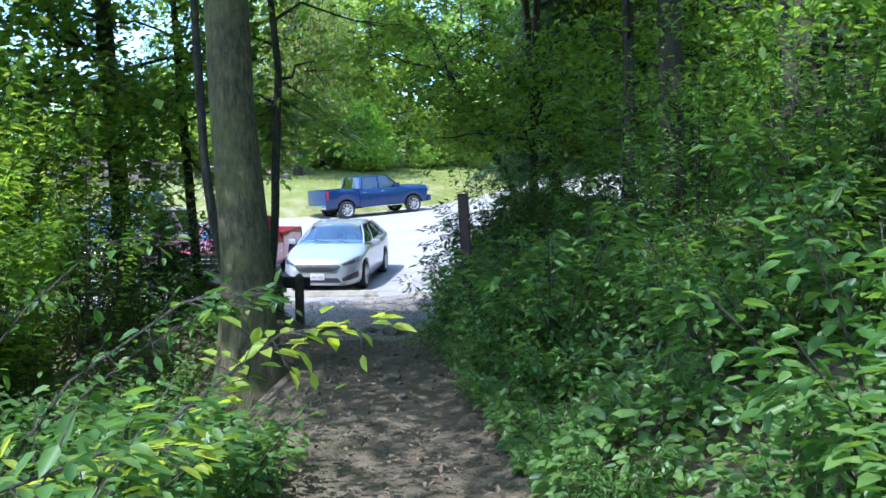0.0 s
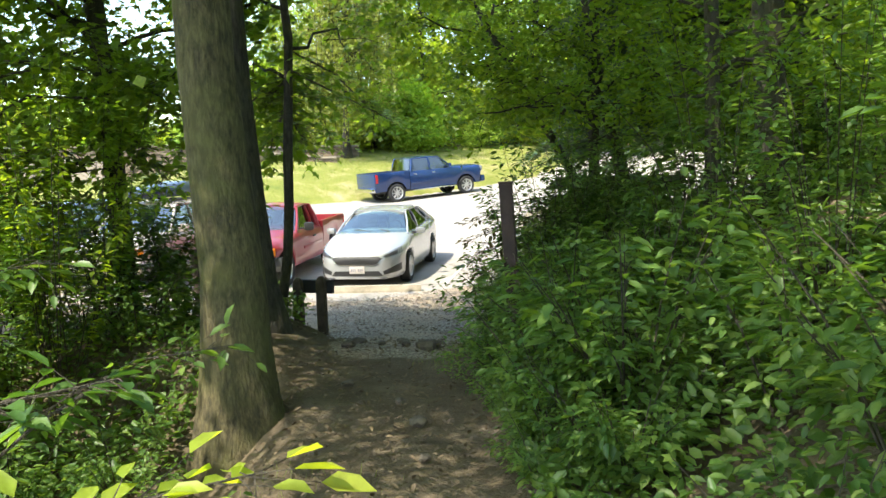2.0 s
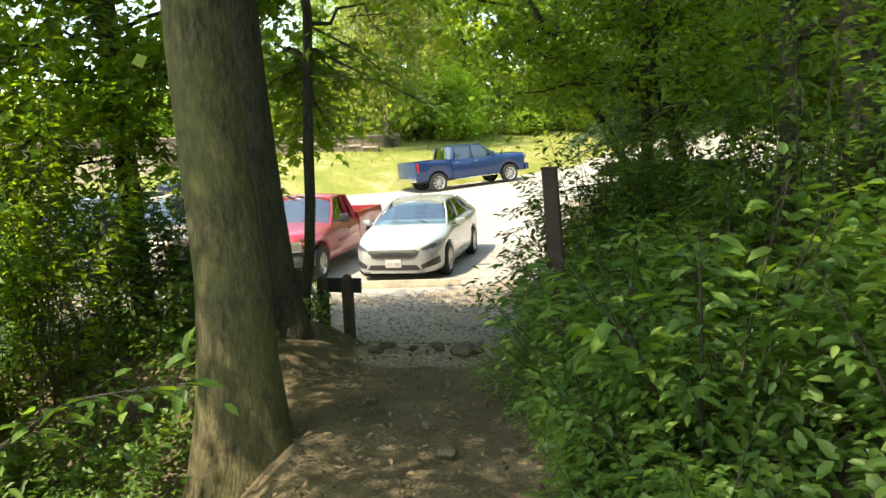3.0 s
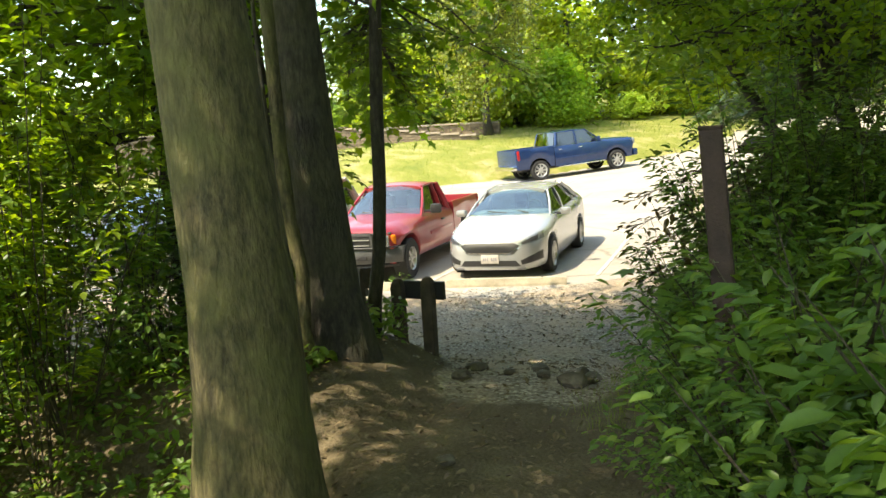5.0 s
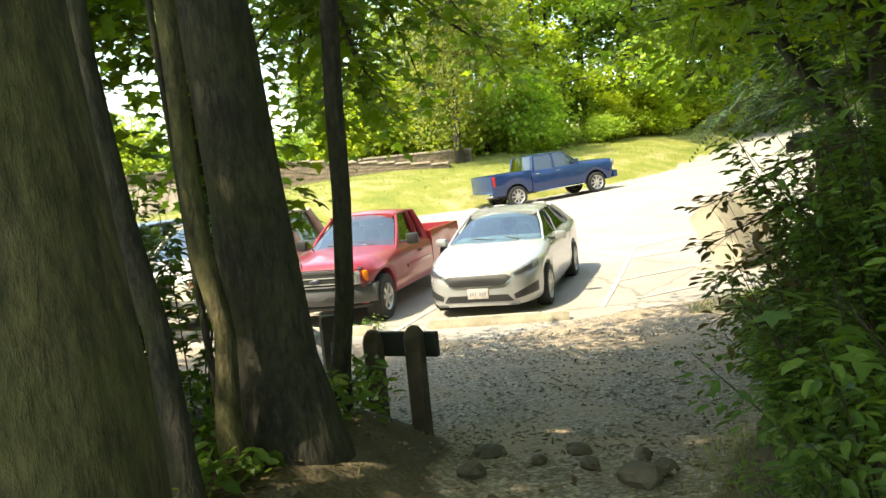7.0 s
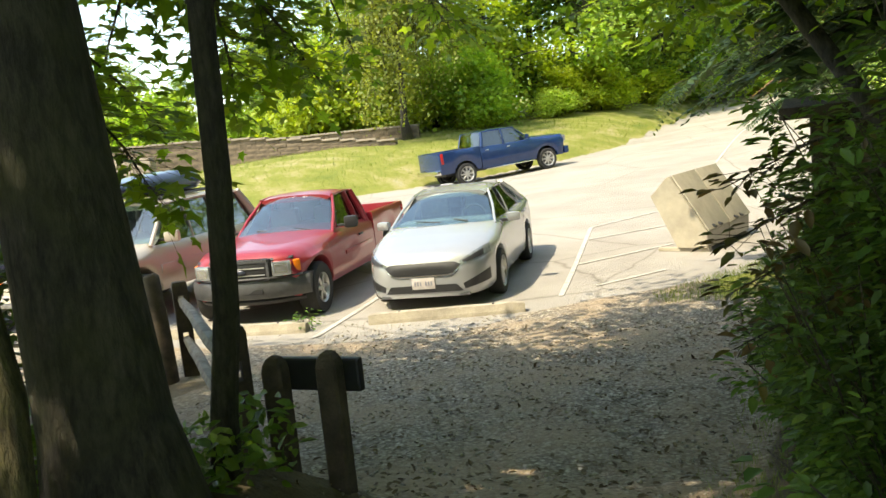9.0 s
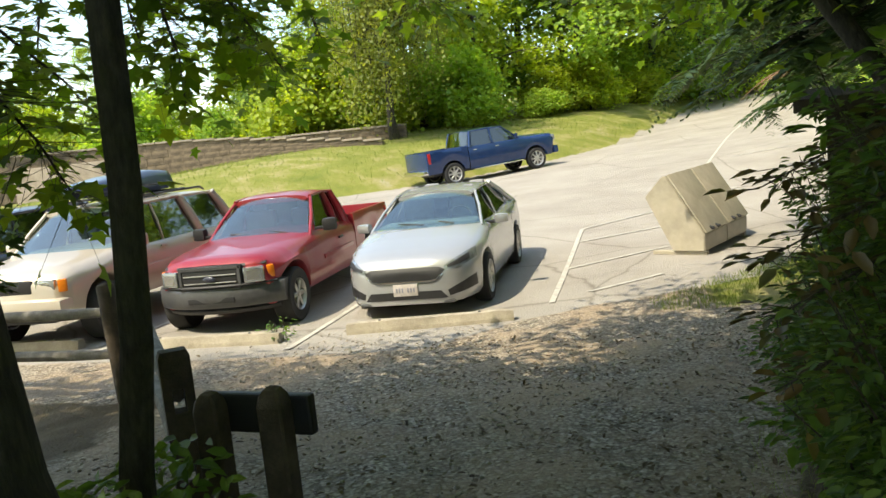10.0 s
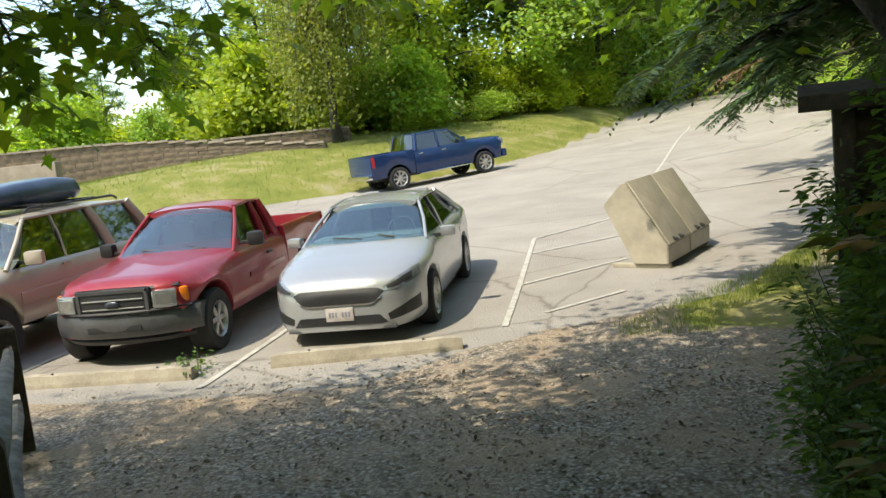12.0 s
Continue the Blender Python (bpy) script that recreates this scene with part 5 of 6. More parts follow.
def pickup(name, m, paint_mat, label, L, big):
    """A pickup with an open bed; big: the four-door full-size one."""
    car = empty("pickup_truck", m)
    nose, tail, fa, ra_x, half = L["nose"], L["tail"], L["front"], L["rear"], L["half"]
    axles, ra, wr = (fa, ra_x), L["arch"], L["wheel"]
    hood, rail, sill, cab_end, roof = L["hood"], L["rail"], L["sill"], L["cab_end"], L["roof"]
    cowl = L["cowl"]
    drop = 0.04 if big else 0.09
    width = curve([(nose, half * 0.70), (nose - 0.05, half * 0.78), (nose - 0.15, half * 0.87), (nose - 0.35, half * 0.96), (fa, half), (tail, half)] if not big else
                  [(nose, half * 0.86), (nose - 0.05, half * 0.92), (nose - 0.25, half * 0.97), (fa, half), (tail, half)])
    top = curve([(nose, hood - 0.03 - drop), (nose - 0.04, hood - drop * 0.75), (nose - 0.2, hood - drop * 0.4), (cowl, hood + 0.06), (cab_end, hood + 0.05)])
    shoulder = curve([(nose, hood - 0.26), (nose - 0.1, hood - 0.17), (fa, hood - 0.12), (cowl, hood - 0.05), (cab_end, hood - 0.03)])
    low = lambda x: arch(x, axles, ra, wr, sill if x < nose - 0.12 else hood - 0.34)
    mesh_part("body", loft("body", stations(cab_end, nose, (fa,), ra), hull_section(width, shoulder, top, low, 0.03, 0.95), paint_mat), car)
    bed_end = cab_end - 0.025

    def bed_section(x):
        zb = arch(x, axles, ra, wr, sill + 0.04)
        h = rail - zb
        return [(half * 0.95, zb), (half, zb + 0.2 * h), (half, zb + 0.7 * h), (half * 0.985, rail - 0.02), (half * 0.965, rail), (half - 0.09, rail), (half - 0.095, rail - 0.03), (half - 0.1, rail - 0.46), (0, rail - 0.46)]
    mesh_part("bed", loft("bed", stations(tail, bed_end, (ra_x,), ra, 24), bed_section, paint_mat), car)
    block(car, "tailgate", (0.06, 2 * half - 0.1, rail - sill - 0.1), (tail + 0.01, 0, (rail + sill) / 2 + 0.05), paint_mat, 0.02)
    liner = bed_end - tail - 0.12
    block(car, "bed_floor", (liner, 2 * half - 0.22, 0.02), ((bed_end + tail) / 2, 0, rail - 0.44), M_BLACK, 0.004)
    for s in (-1, 1):
        block(car, "bed_side", (liner, 0.012, 0.36), ((bed_end + tail) / 2, s * (half - 0.112), rail - 0.24), M_BLACK, 0.004)
    block(car, "bed_front", (0.04, 2 * half - 0.2, 0.46), (bed_end - 0.02, 0, rail - 0.24), M_BLACK, 0.01)
    block(car, "chassis", (nose - tail - 0.7, 1.1, 0.26), ((nose + tail) / 2, 0, sill + 0.05), M_BLACK, 0.05)
    ce = cab_end
    edge = cabin(car, (cowl, hood + 0.05), (L["roof_front"], roof), (ce + 0.16, roof), (ce + 0.02, hood + 0.05), half * (0.93 if big else 0.87), half * (0.84 if big else 0.67), lambda x: hood - 0.02, paint_mat,
                 [("a_pillar", (cowl + 0.01, hood), (L["roof_front"], roof - 0.01), 0.027), ("b_pillar", (L["b"], hood - 0.02), (L["b"] - 0.03, roof), 0.05), ("c_pillar", (ce + 0.08, hood - 0.02), (ce + 0.2, roof), 0.07)], M_GLASS, M_GLASS_DARK)
    side_panels(car, edge, "rear_quarter", [((ce + 0.17, ce + 0.02), (ce + 0.26, ce + 0.16))], paint_mat)
    side_panes(car, edge, [((cowl - 0.1, L["b"] + 0.05), (L["roof_front"] - 0.02, L["b"] + 0.02)), ((L["b"] - 0.05, ce + 0.17), (L["b"] - 0.08, ce + 0.26))], M_GLASS_DARK)
    block(car, "dashboard", (0.35, half * 1.5, 0.16), (cowl - 0.28, 0, hood - 0.02), M_SEAT, 0.06)
    seats(car, (L["b"] + 0.1,) if not big else (L["b"] + 0.1, ce + 0.45), hood + 0.02, 0.36)
    add_wheels(car, wheel_meshes(wr, L["rim"], 0.24, L["spokes"]), [(a, s * (half - 0.12)) for a in axles for s in (1, -1)], wr)
    mirrors(car, cowl - 0.2, half, hood + 0.12, paint_mat if big else M_BLACK, (0.12, 0.2, 0.17))
    for s in (-1, 1):
        for x in L["handles"]:
            block(car, "door_handle", (0.17, 0.03, 0.035), (x, s * (half + 0.005), hood - 0.14), M_CHROME if big else M_BLACK, 0.012)
        block(car, "tail_light", (0.12, 0.12, 0.4), (tail + 0.08, s * (half - 0.05), rail - 0.25), M_TAIL, 0.03)
        block(car, "side_moulding", (cowl - ce - 0.3, 0.02, 0.06), ((cowl + ce) / 2, s * (half + 0.004), sill + 0.32), paint_mat, 0.008)
        vs, fs = tube_arrays([(cowl + 0.06, s * 0.2 + 0.25, hood + 0.07), (cowl + 0.02, s * 0.28 - 0.12, hood + 0.115)], [0.012, 0.008], 6)
        mesh_part("wiper", mesh_from("wiper", vs, fs, M_BLACK), car)
    block(car, "rear_bumper", (0.2, 2 * half - 0.12, 0.17), (tail - 0.09, 0, sill + 0.13), M_CHROME, 0.04)
    # front end
    fz = hood - 0.23
    if big:
        block(car, "front_bumper", (0.22, 2 * half - 0.06, 0.3), (nose - 0.02, 0, sill + 0.16), paint_mat, 0.07)
        block(car, "grille", (0.06, 1.1, 0.34), (nose + 0.01, 0, fz), M_BLACK, 0.03)
        for s in (-1, 1):
            block(car, "headlight", (0.1, 0.3, 0.24), (nose - 0.05, s * (half - 0.22), fz + 0.03), M_LAMP, 0.03)
            block(car, "running_board", (2.2, 0.12, 0.05), (0.1, s * (half - 0.02), sill - 0.02), M_CHROME, 0.02)
    else:
        bow_bar(car, "front_bumper", nose + 0.1, half * 0.97, 0.2, sill + 0.02, sill + 0.28, 0.3, M_GREY, "dark grey wraparound bumper")
        bow_bar(car, "bumper_top", nose + 0.115, half * 0.9, 0.16, sill + 0.27, sill + 0.3, 0.26, M_BLACK)
        bow_bar(car, "valance", nose + 0.04, half * 0.86, 0.2, sill - 0.06, sill + 0.03, 0.26, M_BLACK)
        block(car, "bumper_opening", (0.02, 0.6, 0.07), (nose + 0.095, 0, sill + 0.12), M_BLACK, 0.008)
        bow_bar(car, "hood_deflector", nose + 0.05, half * 0.78, 0.12, hood - 0.15, hood - 0.10, 0.16, M_BLACK)
        g = block(car, "grille", (0.08, 0.84, 0.31), (nose + 0.02, 0, fz - 0.02), M_BLACK, 0.05)
        part("grille_frame", frame_bm(0.03, 0.76, 0.25, 0.035, 0.04), M_GREY, g, "dark grey grille surround")
        for z in (-0.05, 0.04):
            part("grille_bar", box_bm((0.024, 0.68, 0.013), (0.042, 0, z), 0.005), M_RIM, g)
        bm = bmesh.new()
        bmesh.ops.create_uvsphere(bm, u_segments=16, v_segments=8, radius=1)
        bmesh.ops.scale(bm, vec=(0.02, 0.085, 0.036), verts=bm.verts)
        bmesh.ops.translate(bm, vec=(0.055, 0, -0.005), verts=bm.verts)
        part("badge", bm, M_NAVY, g, "dark oval badge", True)
        for s in (-1, 1):
            h = block(car, "headlight", (0.16, 0.25, 0.19), (nose - 0.05, s * 0.53, fz - 0.01), M_LAMP, 0.03, (0, 0, s * 16))
            part("reflector", box_bm((0.012, 0.17, 0.12), (0.076, 0, 0), 0.004), M_REFLECT, h)
            block(car, "turn_signal", (0.12, 0.1, 0.16), (nose - 0.16, s * 0.675, fz), M_AMBER, 0.03, (0, 0, s * 40))
    return tagged(car, label, "pickup truck", "parked vehicles")


sedan()
pickup("pickup_truck", on_ground(-5.86, 18.52, -86.8), M_RED, "red extended-cab pickup truck with a dark bumper parked nose-in", dict(
    nose=2.18, tail=-2.62, front=1.6, rear=-1.6, half=0.85, arch=0.42, wheel=0.345, rim=0.2, spokes=6, hood=0.96, rail=1.07, sill=0.33, cab_end=-0.78, roof=1.48, cowl=0.76, roof_front=0.14, b=-0.28, handles=(-0.12,)), False)
pickup("pickup_truck", on_ground(-7.0, 38.0, 41) @ Matrix.Scale(0.96, 4), M_BLUE, "blue crew-cab pickup truck parked along the lawn edge", dict(
    nose=2.78, tail=-2.86, front=1.82, rear=-1.82, half=1.01, arch=0.50, wheel=0.41, rim=0.285, spokes=8, hood=1.31, rail=1.36, sill=0.48, cab_end=-1.12, roof=1.88, cowl=1.12, roof_front=0.46, b=-0.05, handles=(0.1, -0.85)), True)


def wagon(m, paint_mat, label, box_on_top):
    car = empty("suv", m)
    axles, ra, wr = (1.34, -1.34), 0.45, 0.365
    width = curve([(2.12, 0.70), (2.06, 0.80), (1.85, 0.84), (1.34, 0.86), (-1.4, 0.86), (-2.2, 0.84), (-2.3, 0.78)])
    top = curve([(2.12, 0.84), (2.06, 0.95), (1.8, 1.02), (0.95, 1.12), (-2.2, 1.12), (-2.3, 1.06)])
    shoulder = curve([(2.12, 0.78), (2.0, 0.90), (1.3, 0.98), (0.9, 1.03), (-2.3, 1.04)])
    low = lambda x: arch(x, axles, ra, wr, 0.42)
    mesh_part("body", loft("body", stations(-2.3, 2.12, axles, ra), hull_section(width, shoulder, top, low, 0.02, 0.95), paint_mat), car)
    block(car, "chassis", (4.0, 1.1, 0.26), (0, 0, 0.48), M_BLACK, 0.05)
    edge = cabin(car, (0.98, 1.11), (0.38, 1.62), (-1.92, 1.63), (-2.22, 1.08), 0.8, 0.64, lambda x: 1.06, paint_mat,
                 [("a_pillar", (1.0, 1.06), (0.36, 1.63), 0.03), ("b_pillar", (-0.12, 1.06), (-0.14, 1.63), 0.016), ("c_pillar", (-1.12, 1.06), (-0.93, 1.63), 0.075), ("d_pillar", (-2.22, 1.06), (-1.9, 1.63), 0.08)], M_GLASS, M_GLASS_DARK)
    side_panes(car, edge, [((0.9, -0.08), (0.36, -0.1)), ((-0.13, -1.02), (-0.15, -0.86)), ((-1.24, -2.08), (-1.02, -1.84))], M_GLASS_DARK)
    block(car, "dashboard", (0.35, 1.36, 0.16), (0.72, 0, 1.05), M_SEAT, 0.06)
    seats(car, (-0.05, -0.95), 1.08, 0.36)
    add_wheels(car, wheel_meshes(wr, 0.205, 0.25, 5), [(a, s * 0.76) for a in axles for s in (1, -1)], wr)
    mirrors(car, 0.72, 0.86, 1.16, paint_mat, (0.12, 0.22, 0.17))
    block(car, "front_bumper", (0.26, 1.68, 0.24), (2.1, 0, 0.56), paint_mat, 0.07)
    block(car, "grille", (0.05, 0.8, 0.17), (2.1, 0, 0.82), M_BLACK, 0.03)
    for s in (-1, 1):
        h = block(car, "headlight", (0.06, 0.28, 0.16), (2.08, s * 0.56, 0.82), M_LAMP, 0.02)
        part("reflector", box_bm((0.012, 0.12, 0.1), (0.028, 0, 0), 0.004), M_REFLECT, h)
        block(car, "turn_signal", (0.14, 0.1, 0.15), (2.02, s * 0.75, 0.82), M_AMBER, 0.02, (0, 0, s * 30))
        block(car, "side_moulding", (1.8, 0.02, 0.14), (0, s * 0.865, 0.72), paint_mat, 0.01)
        for x in (-0.02, -0.88):
            block(car, "door_handle", (0.16, 0.03, 0.035), (x, s * 0.865, 0.99), paint_mat, 0.012)
        if box_on_top:
            vs, fs = tube_arrays([(0.2, s * 0.55, 1.665), (0.1, s * 0.55, 1.71), (-1.75, s * 0.55, 1.71), (-1.85, s * 0.55, 1.665)], [0.018] * 4, 8)
            mesh_part("roof_rack_rail", mesh_from("roof_rack_rail", vs, fs, M_BLACK), car)
    if box_on_top:
        for x in (-0.15, -1.25):
            block(car, "roof_rack_bar", (0.06, 1.16, 0.035), (x, 0, 1.72), M_BLACK, 0.012)
        shell = curve([(1.0, 0.02), (0.92, 0.07), (0.6, 0.13), (0.0, 0.2), (-0.7, 0.235), (-1.15, 0.2), (-1.2, 0.13)])
        plan = curve([(1.0, 0.08), (0.9, 0.2), (0.5, 0.33), (-0.2, 0.40), (-1.1, 0.38), (-1.2, 0.33)])

        def section(x):
            w, h = plan(x), shell(x)
            return [(w * 0.8, -0.03 - 0.05 * min(1, h * 4)), (w * 0.98, 0.0), (w * 1.02, 0.02), (w * 1.02, 0.035), (w * 0.97, 0.45 * h + 0.03), (w * 0.84, 0.86 * h + 0.02), (w * 0.5, 0.97 * h + 0.02), (w * 0.2, h + 0.02), (0, h + 0.012)]
        box = empty("roof_box", m @ pose(-0.15, 0, 1.82))
        mesh_part("shell", loft("shell", list(np.linspace(-1.2, 1.0, 26)), section, M_BOX, 50), box)
        for x in (-0.0, -1.1):
            block(box, "clamp", (0.05, 0.3, 0.06), (x, 0, -0.075), M_BLACK, 0.012)
        tagged(box, "dark blue rooftop cargo box strapped on the roof rack", "roof box")
    return tagged(car, label, "suv", "parked vehicles")


wagon(on_ground(-8.22, 17.8, -88), M_BEIGE, "champagne-coloured suv with a rooftop cargo box parked nose-in", True)
wagon(on_ground(-10.75, 17.9, -88), M_NAVY, "dark suv parked at the end of the row", False)


# ---- in the lot ----
def parking_stop(x, y, rz, length, label):
    bm = bmesh.new()
    prof = [(-0.085, 0), (0.085, 0), (0.08, 0.04), (0.055, 0.12), (-0.055, 0.12), (-0.08, 0.04)]
    n, rings = len(prof), []
    for i in range(15):
        u = -length / 2 + length * i / 14
        k = 0.9 if i in (0, 14) else 1
        rings.append([bm.verts.new((u, a * k + 0.004 * noise.noise(Vector((u * 3, a, x))), b * k + (0.008 * noise.noise(Vector((u * 4, b * 9, y))) if b else 0))) for a, b in prof])
    for p, q in zip(rings[:-1], rings[1:]):
        for k in range(n):
            bm.faces.new((p[k], p[(k + 1) % n], q[(k + 1) % n], q[k]))
    bm.faces.new(rings[0][::-1])
    bm.faces.new(rings[-1])
    bmesh.ops.recalc_face_normals(bm, faces=bm.faces)
    s = empty("parking_stop", at_ground(x, y, 0.0, rz))
    part("block", bm, M_CONC, s)
    for u in (-length * 0.3, length * 0.3):
        b2 = bmesh.new()
        bmesh.ops.create_cone(b2, segments=10, radius1=0.016, radius2=0.014, depth=0.02, cap_ends=True)
        bmesh.ops.translate(b2, vec=(u, 0, 0.122), verts=b2.verts)
        part("pin", b2, M_GREY, s)
    return tagged(s, label, "parking stop", "parking stops")


parking_stop(-3.07, 16.27, 11, 1.86, "worn concrete parking stop in front of the silver sedan")
parking_stop(-5.6, 15.78, 3, 1.86, "worn concrete parking stop with a weed at its end")
parking_stop(-8.3, 15.9, 1, 1.86, "worn concrete parking stop in front of the suv")


def painted_line(points, width=0.07):
    """A stripe that follows the ground, a few millimetres proud."""
    vs, fs = [], []
    dense = []
    for (ax, ay), (bx, by) in zip(points[:-1], points[1:]):
        n = max(2, int(math.hypot(bx - ax, by - ay) / 0.13))
        dense += [(ax + (bx - ax) * i / n, ay + (by - ay) * i / n) for i in range(n)]
    dense.append(points[-1])
    for i, (x, y) in enumerate(dense):
        q, r = dense[min(i + 1, len(dense) - 1)], dense[max(i - 1, 0)]
        d = Vector((q[0] - r[0], q[1] - r[1])).normalized()
        for s in (-1, 1):
            px, py = x - d.y * s * width / 2, y + d.x * s * width / 2
            vs.append((px, py, float(ground_z(px, py)) + 0.011))
    fs = [(2 * i, 2 * i + 1, 2 * i + 3, 2 * i + 2) for i in range(len(dense) - 1)]
    return tagged(new("road_marking", mesh_from("road_marking", vs, fs, M_LINE)), "faded white painted parking line", "road marking", kind="structure")


for pts in ([(-4.42, 15.4), (-4.55, 21.0)], [(-6.98, 15.6), (-7.1, 20.8)], [(-1.84, 17.2), (-2.05, 23.2)], [(-2.05, 23.2), (-0.6, 25.1)], [(-1.95, 21.75), (-0.55, 22.85)], [(-1.9, 19.4), (-0.5, 20.75)],
            [(-1.45, 17.75), (-0.58, 18.65)], [(-0.6, 25.1), (0.75, 33.0), (2.9, 47)], [(0.9, 27.5), (4.5, 29.0)], [(1.4, 33.5), (5.2, 35.2)]):
    painted_line(pts)


def trash_bin():
    """Two steel bins side by side on skids, with slanted lids over a low front."""
    b = empty("trash_bin", on_ground(0.08, 20.75, 66))
    # x along the row, -y the front
    prof = [(-0.32, 0.06), (0.15, 0.06), (0.54, 0.86), (0.26, 1.15), (0.20, 1.16), (-0.33, 0.31)]
    for k in range(2):
        x0 = -0.90 + 0.88 * k
        bm = bmesh.new()
        f = bm.faces.new([bm.verts.new((x0, y, z)) for y, z in prof])
        ex = bmesh.ops.extrude_face_region(bm, geom=[f])
        bmesh.ops.translate(bm, vec=(0.86, 0, 0), verts=[v for v in ex["geom"] if isinstance(v, bmesh.types.BMVert)])
        bmesh.ops.recalc_face_normals(bm, faces=bm.faces)
        bmesh.ops.bevel(bm, geom=bm.edges[:], offset=0.012, segments=2, affect="EDGES")
        body = part("bin_body", bm, M_BIN, b)
        a, c = Vector((-0.34, 0.31)), Vector((0.20, 1.17))
        mid, ln = (a + c) / 2, (c - a).length
        tilt = math.degrees(math.atan2(c.y - a.y, c.x - a.x))
        lid = new("lid", finish(to_mesh(box_bm((0.84, ln - 0.02, 0.025), (0, 0, 0), 0.008), M_BIN, "lid")))
        lid.parent = body
        lid.matrix_local = pose(x0 + 0.43, mid.x, mid.y, tilt, 0, 0) @ pose(0, 0, 0.018)
        for u in (-0.16, 0.06):
            ob = part("handle", box_bm((0.07, 0.12, 0.035), (x0 + 0.39 + u, -0.33, 0.375), 0.012, Matrix.Rotation(radians(18), 3, "X")), M_BLACK, body)
            ob = part("label_sticker", box_bm((0.06, 0.03, 0.006), (x0 + 0.39 + u, -0.232, 0.53), 0.002, Matrix.Rotation(radians(57), 3, "X")), M_PLATE, body)
    for x in (-0.82, 0.72):
        part("skid", box_bm((0.09, 0.82, 0.06), (x, 0.08, 0.03), 0.012), M_BIN, b)
    return tagged(b, "tan steel double trash bin with slanted lids on skids", "trash bin")


trash_bin()


# ---- the trail sign, fence, posts and notice board ----
def pointed_post(x, y, z0, z1, w, material, lean=(0, 0), name="post", parent=None):
    bm = bmesh.new()
    prof = [(-1, -0.8), (-0.8, -1), (0.8, -1), (1, -0.8), (1, 0.8), (0.8, 1), (-0.8, 1), (-1, 0.8)]
    rings = []
    for z, k in ((z0, 1.0), ((z0 + z1) / 2, 0.98), (z1 - 0.07, 1.0), (z1 - 0.035, 0.86), (z1 - 0.01, 0.55), (z1, 0.2)):
        t = (z - z0) / (z1 - z0)
        rings.append([bm.verts.new((x + lean[0] * t + a * w * k / 2, y + lean[1] * t + c * w * k / 2, z)) for a, c in prof])
    for p, q in zip(rings[:-1], rings[1:]):
        for k in range(8):
            bm.faces.new((p[k], p[(k + 1) % 8], q[(k + 1) % 8], q[k]))
    bm.faces.new(rings[0][::-1])
    bm.faces.new(rings[-1])
    return part(name, bm, material, parent)


sign = empty("trail_sign", pose(0, 0, 0))
pointed_post(-2.105, 10.345, 0.15, 1.10, 0.098, M_WOOD, (0, 0), "post", sign)
pointed_post(-1.825, 10.31, 0.12, 1.125, 0.098, M_WOOD, (0, 0), "post", sign)
bd = part("board", box_bm((0.46, 0.045, 0.15), (0, 0, 0), 0.012), M_BLACK, sign, "dark brown board between the posts")
bd.matrix_local = pose(-1.93, 10.395, 1.0, 0, 0, -7)
tagged(sign, "small wooden trail sign with two pointed posts and a dark board", "trail sign")

M_RAIL = surface("silvered_rail_wood", (0.12, 0.10, 0.08), (0.30, 0.27, 0.235), 7, 0.85, 0, 0.5, 80)


def mortised_post(parent, x, y, z0, z1, w, d, holes, turn):
    """A square post with slots cut through it for the rails."""
    bm = bmesh.new()
    us = [-w / 2, -w * 0.2, w * 0.2, w / 2]
    zs = [z0 - 0.15] + [v for h in sorted(holes) for v in (h - 0.06, h + 0.06)] + [z1 - 0.03, z1]
    solid = lambda a, b: 0 <= a < 3 and 0 <= b < len(zs) - 1 and not (a == 1 and b % 2 == 1 and b < len(zs) - 2)
    grid = {}

    def vert(a, b, side):
        if (a, b, side) not in grid:
            k = 0.84 if b == len(zs) - 1 else 1
            grid[a, b, side] = bm.verts.new((us[a] * k, side * d / 2 * k, zs[b]))
        return grid[a, b, side]

    for a in range(3):
        for b in range(len(zs) - 1):
            if not solid(a, b):
                continue
            for side in (-1, 1):
                bm.faces.new([vert(a, b, side), vert(a + 1, b, side), vert(a + 1, b + 1, side), vert(a, b + 1, side)][::-side])
            for (da, db), (p, q) in (((-1, 0), ((a, b), (a, b + 1))), ((1, 0), ((a + 1, b + 1), (a + 1, b))), ((0, -1), ((a + 1, b), (a, b))), ((0, 1), ((a, b + 1), (a + 1, b + 1)))):
                if not solid(a + da, b + db):
                    bm.faces.new((vert(*p, -1), vert(*p, 1), vert(*q, 1), vert(*q, -1)))
    bmesh.ops.recalc_face_normals(bm, faces=bm.faces)
    ob = part("post", bm, M_WOOD, parent)
    ob.matrix_local = pose(x, y, 0, 0, 0, turn)
    return ob


def fence_rail(parent, a, b, r):
    pts = limb_points(a, b, -0.006, 6, 0.008)
    ob = mesh_part("rail", finish(mesh_from("rail", *tube_arrays(pts, [r * 0.75] + [r] * 5 + [r * 0.75], 7, 0.25), M_RAIL), 50), parent)
    return ob


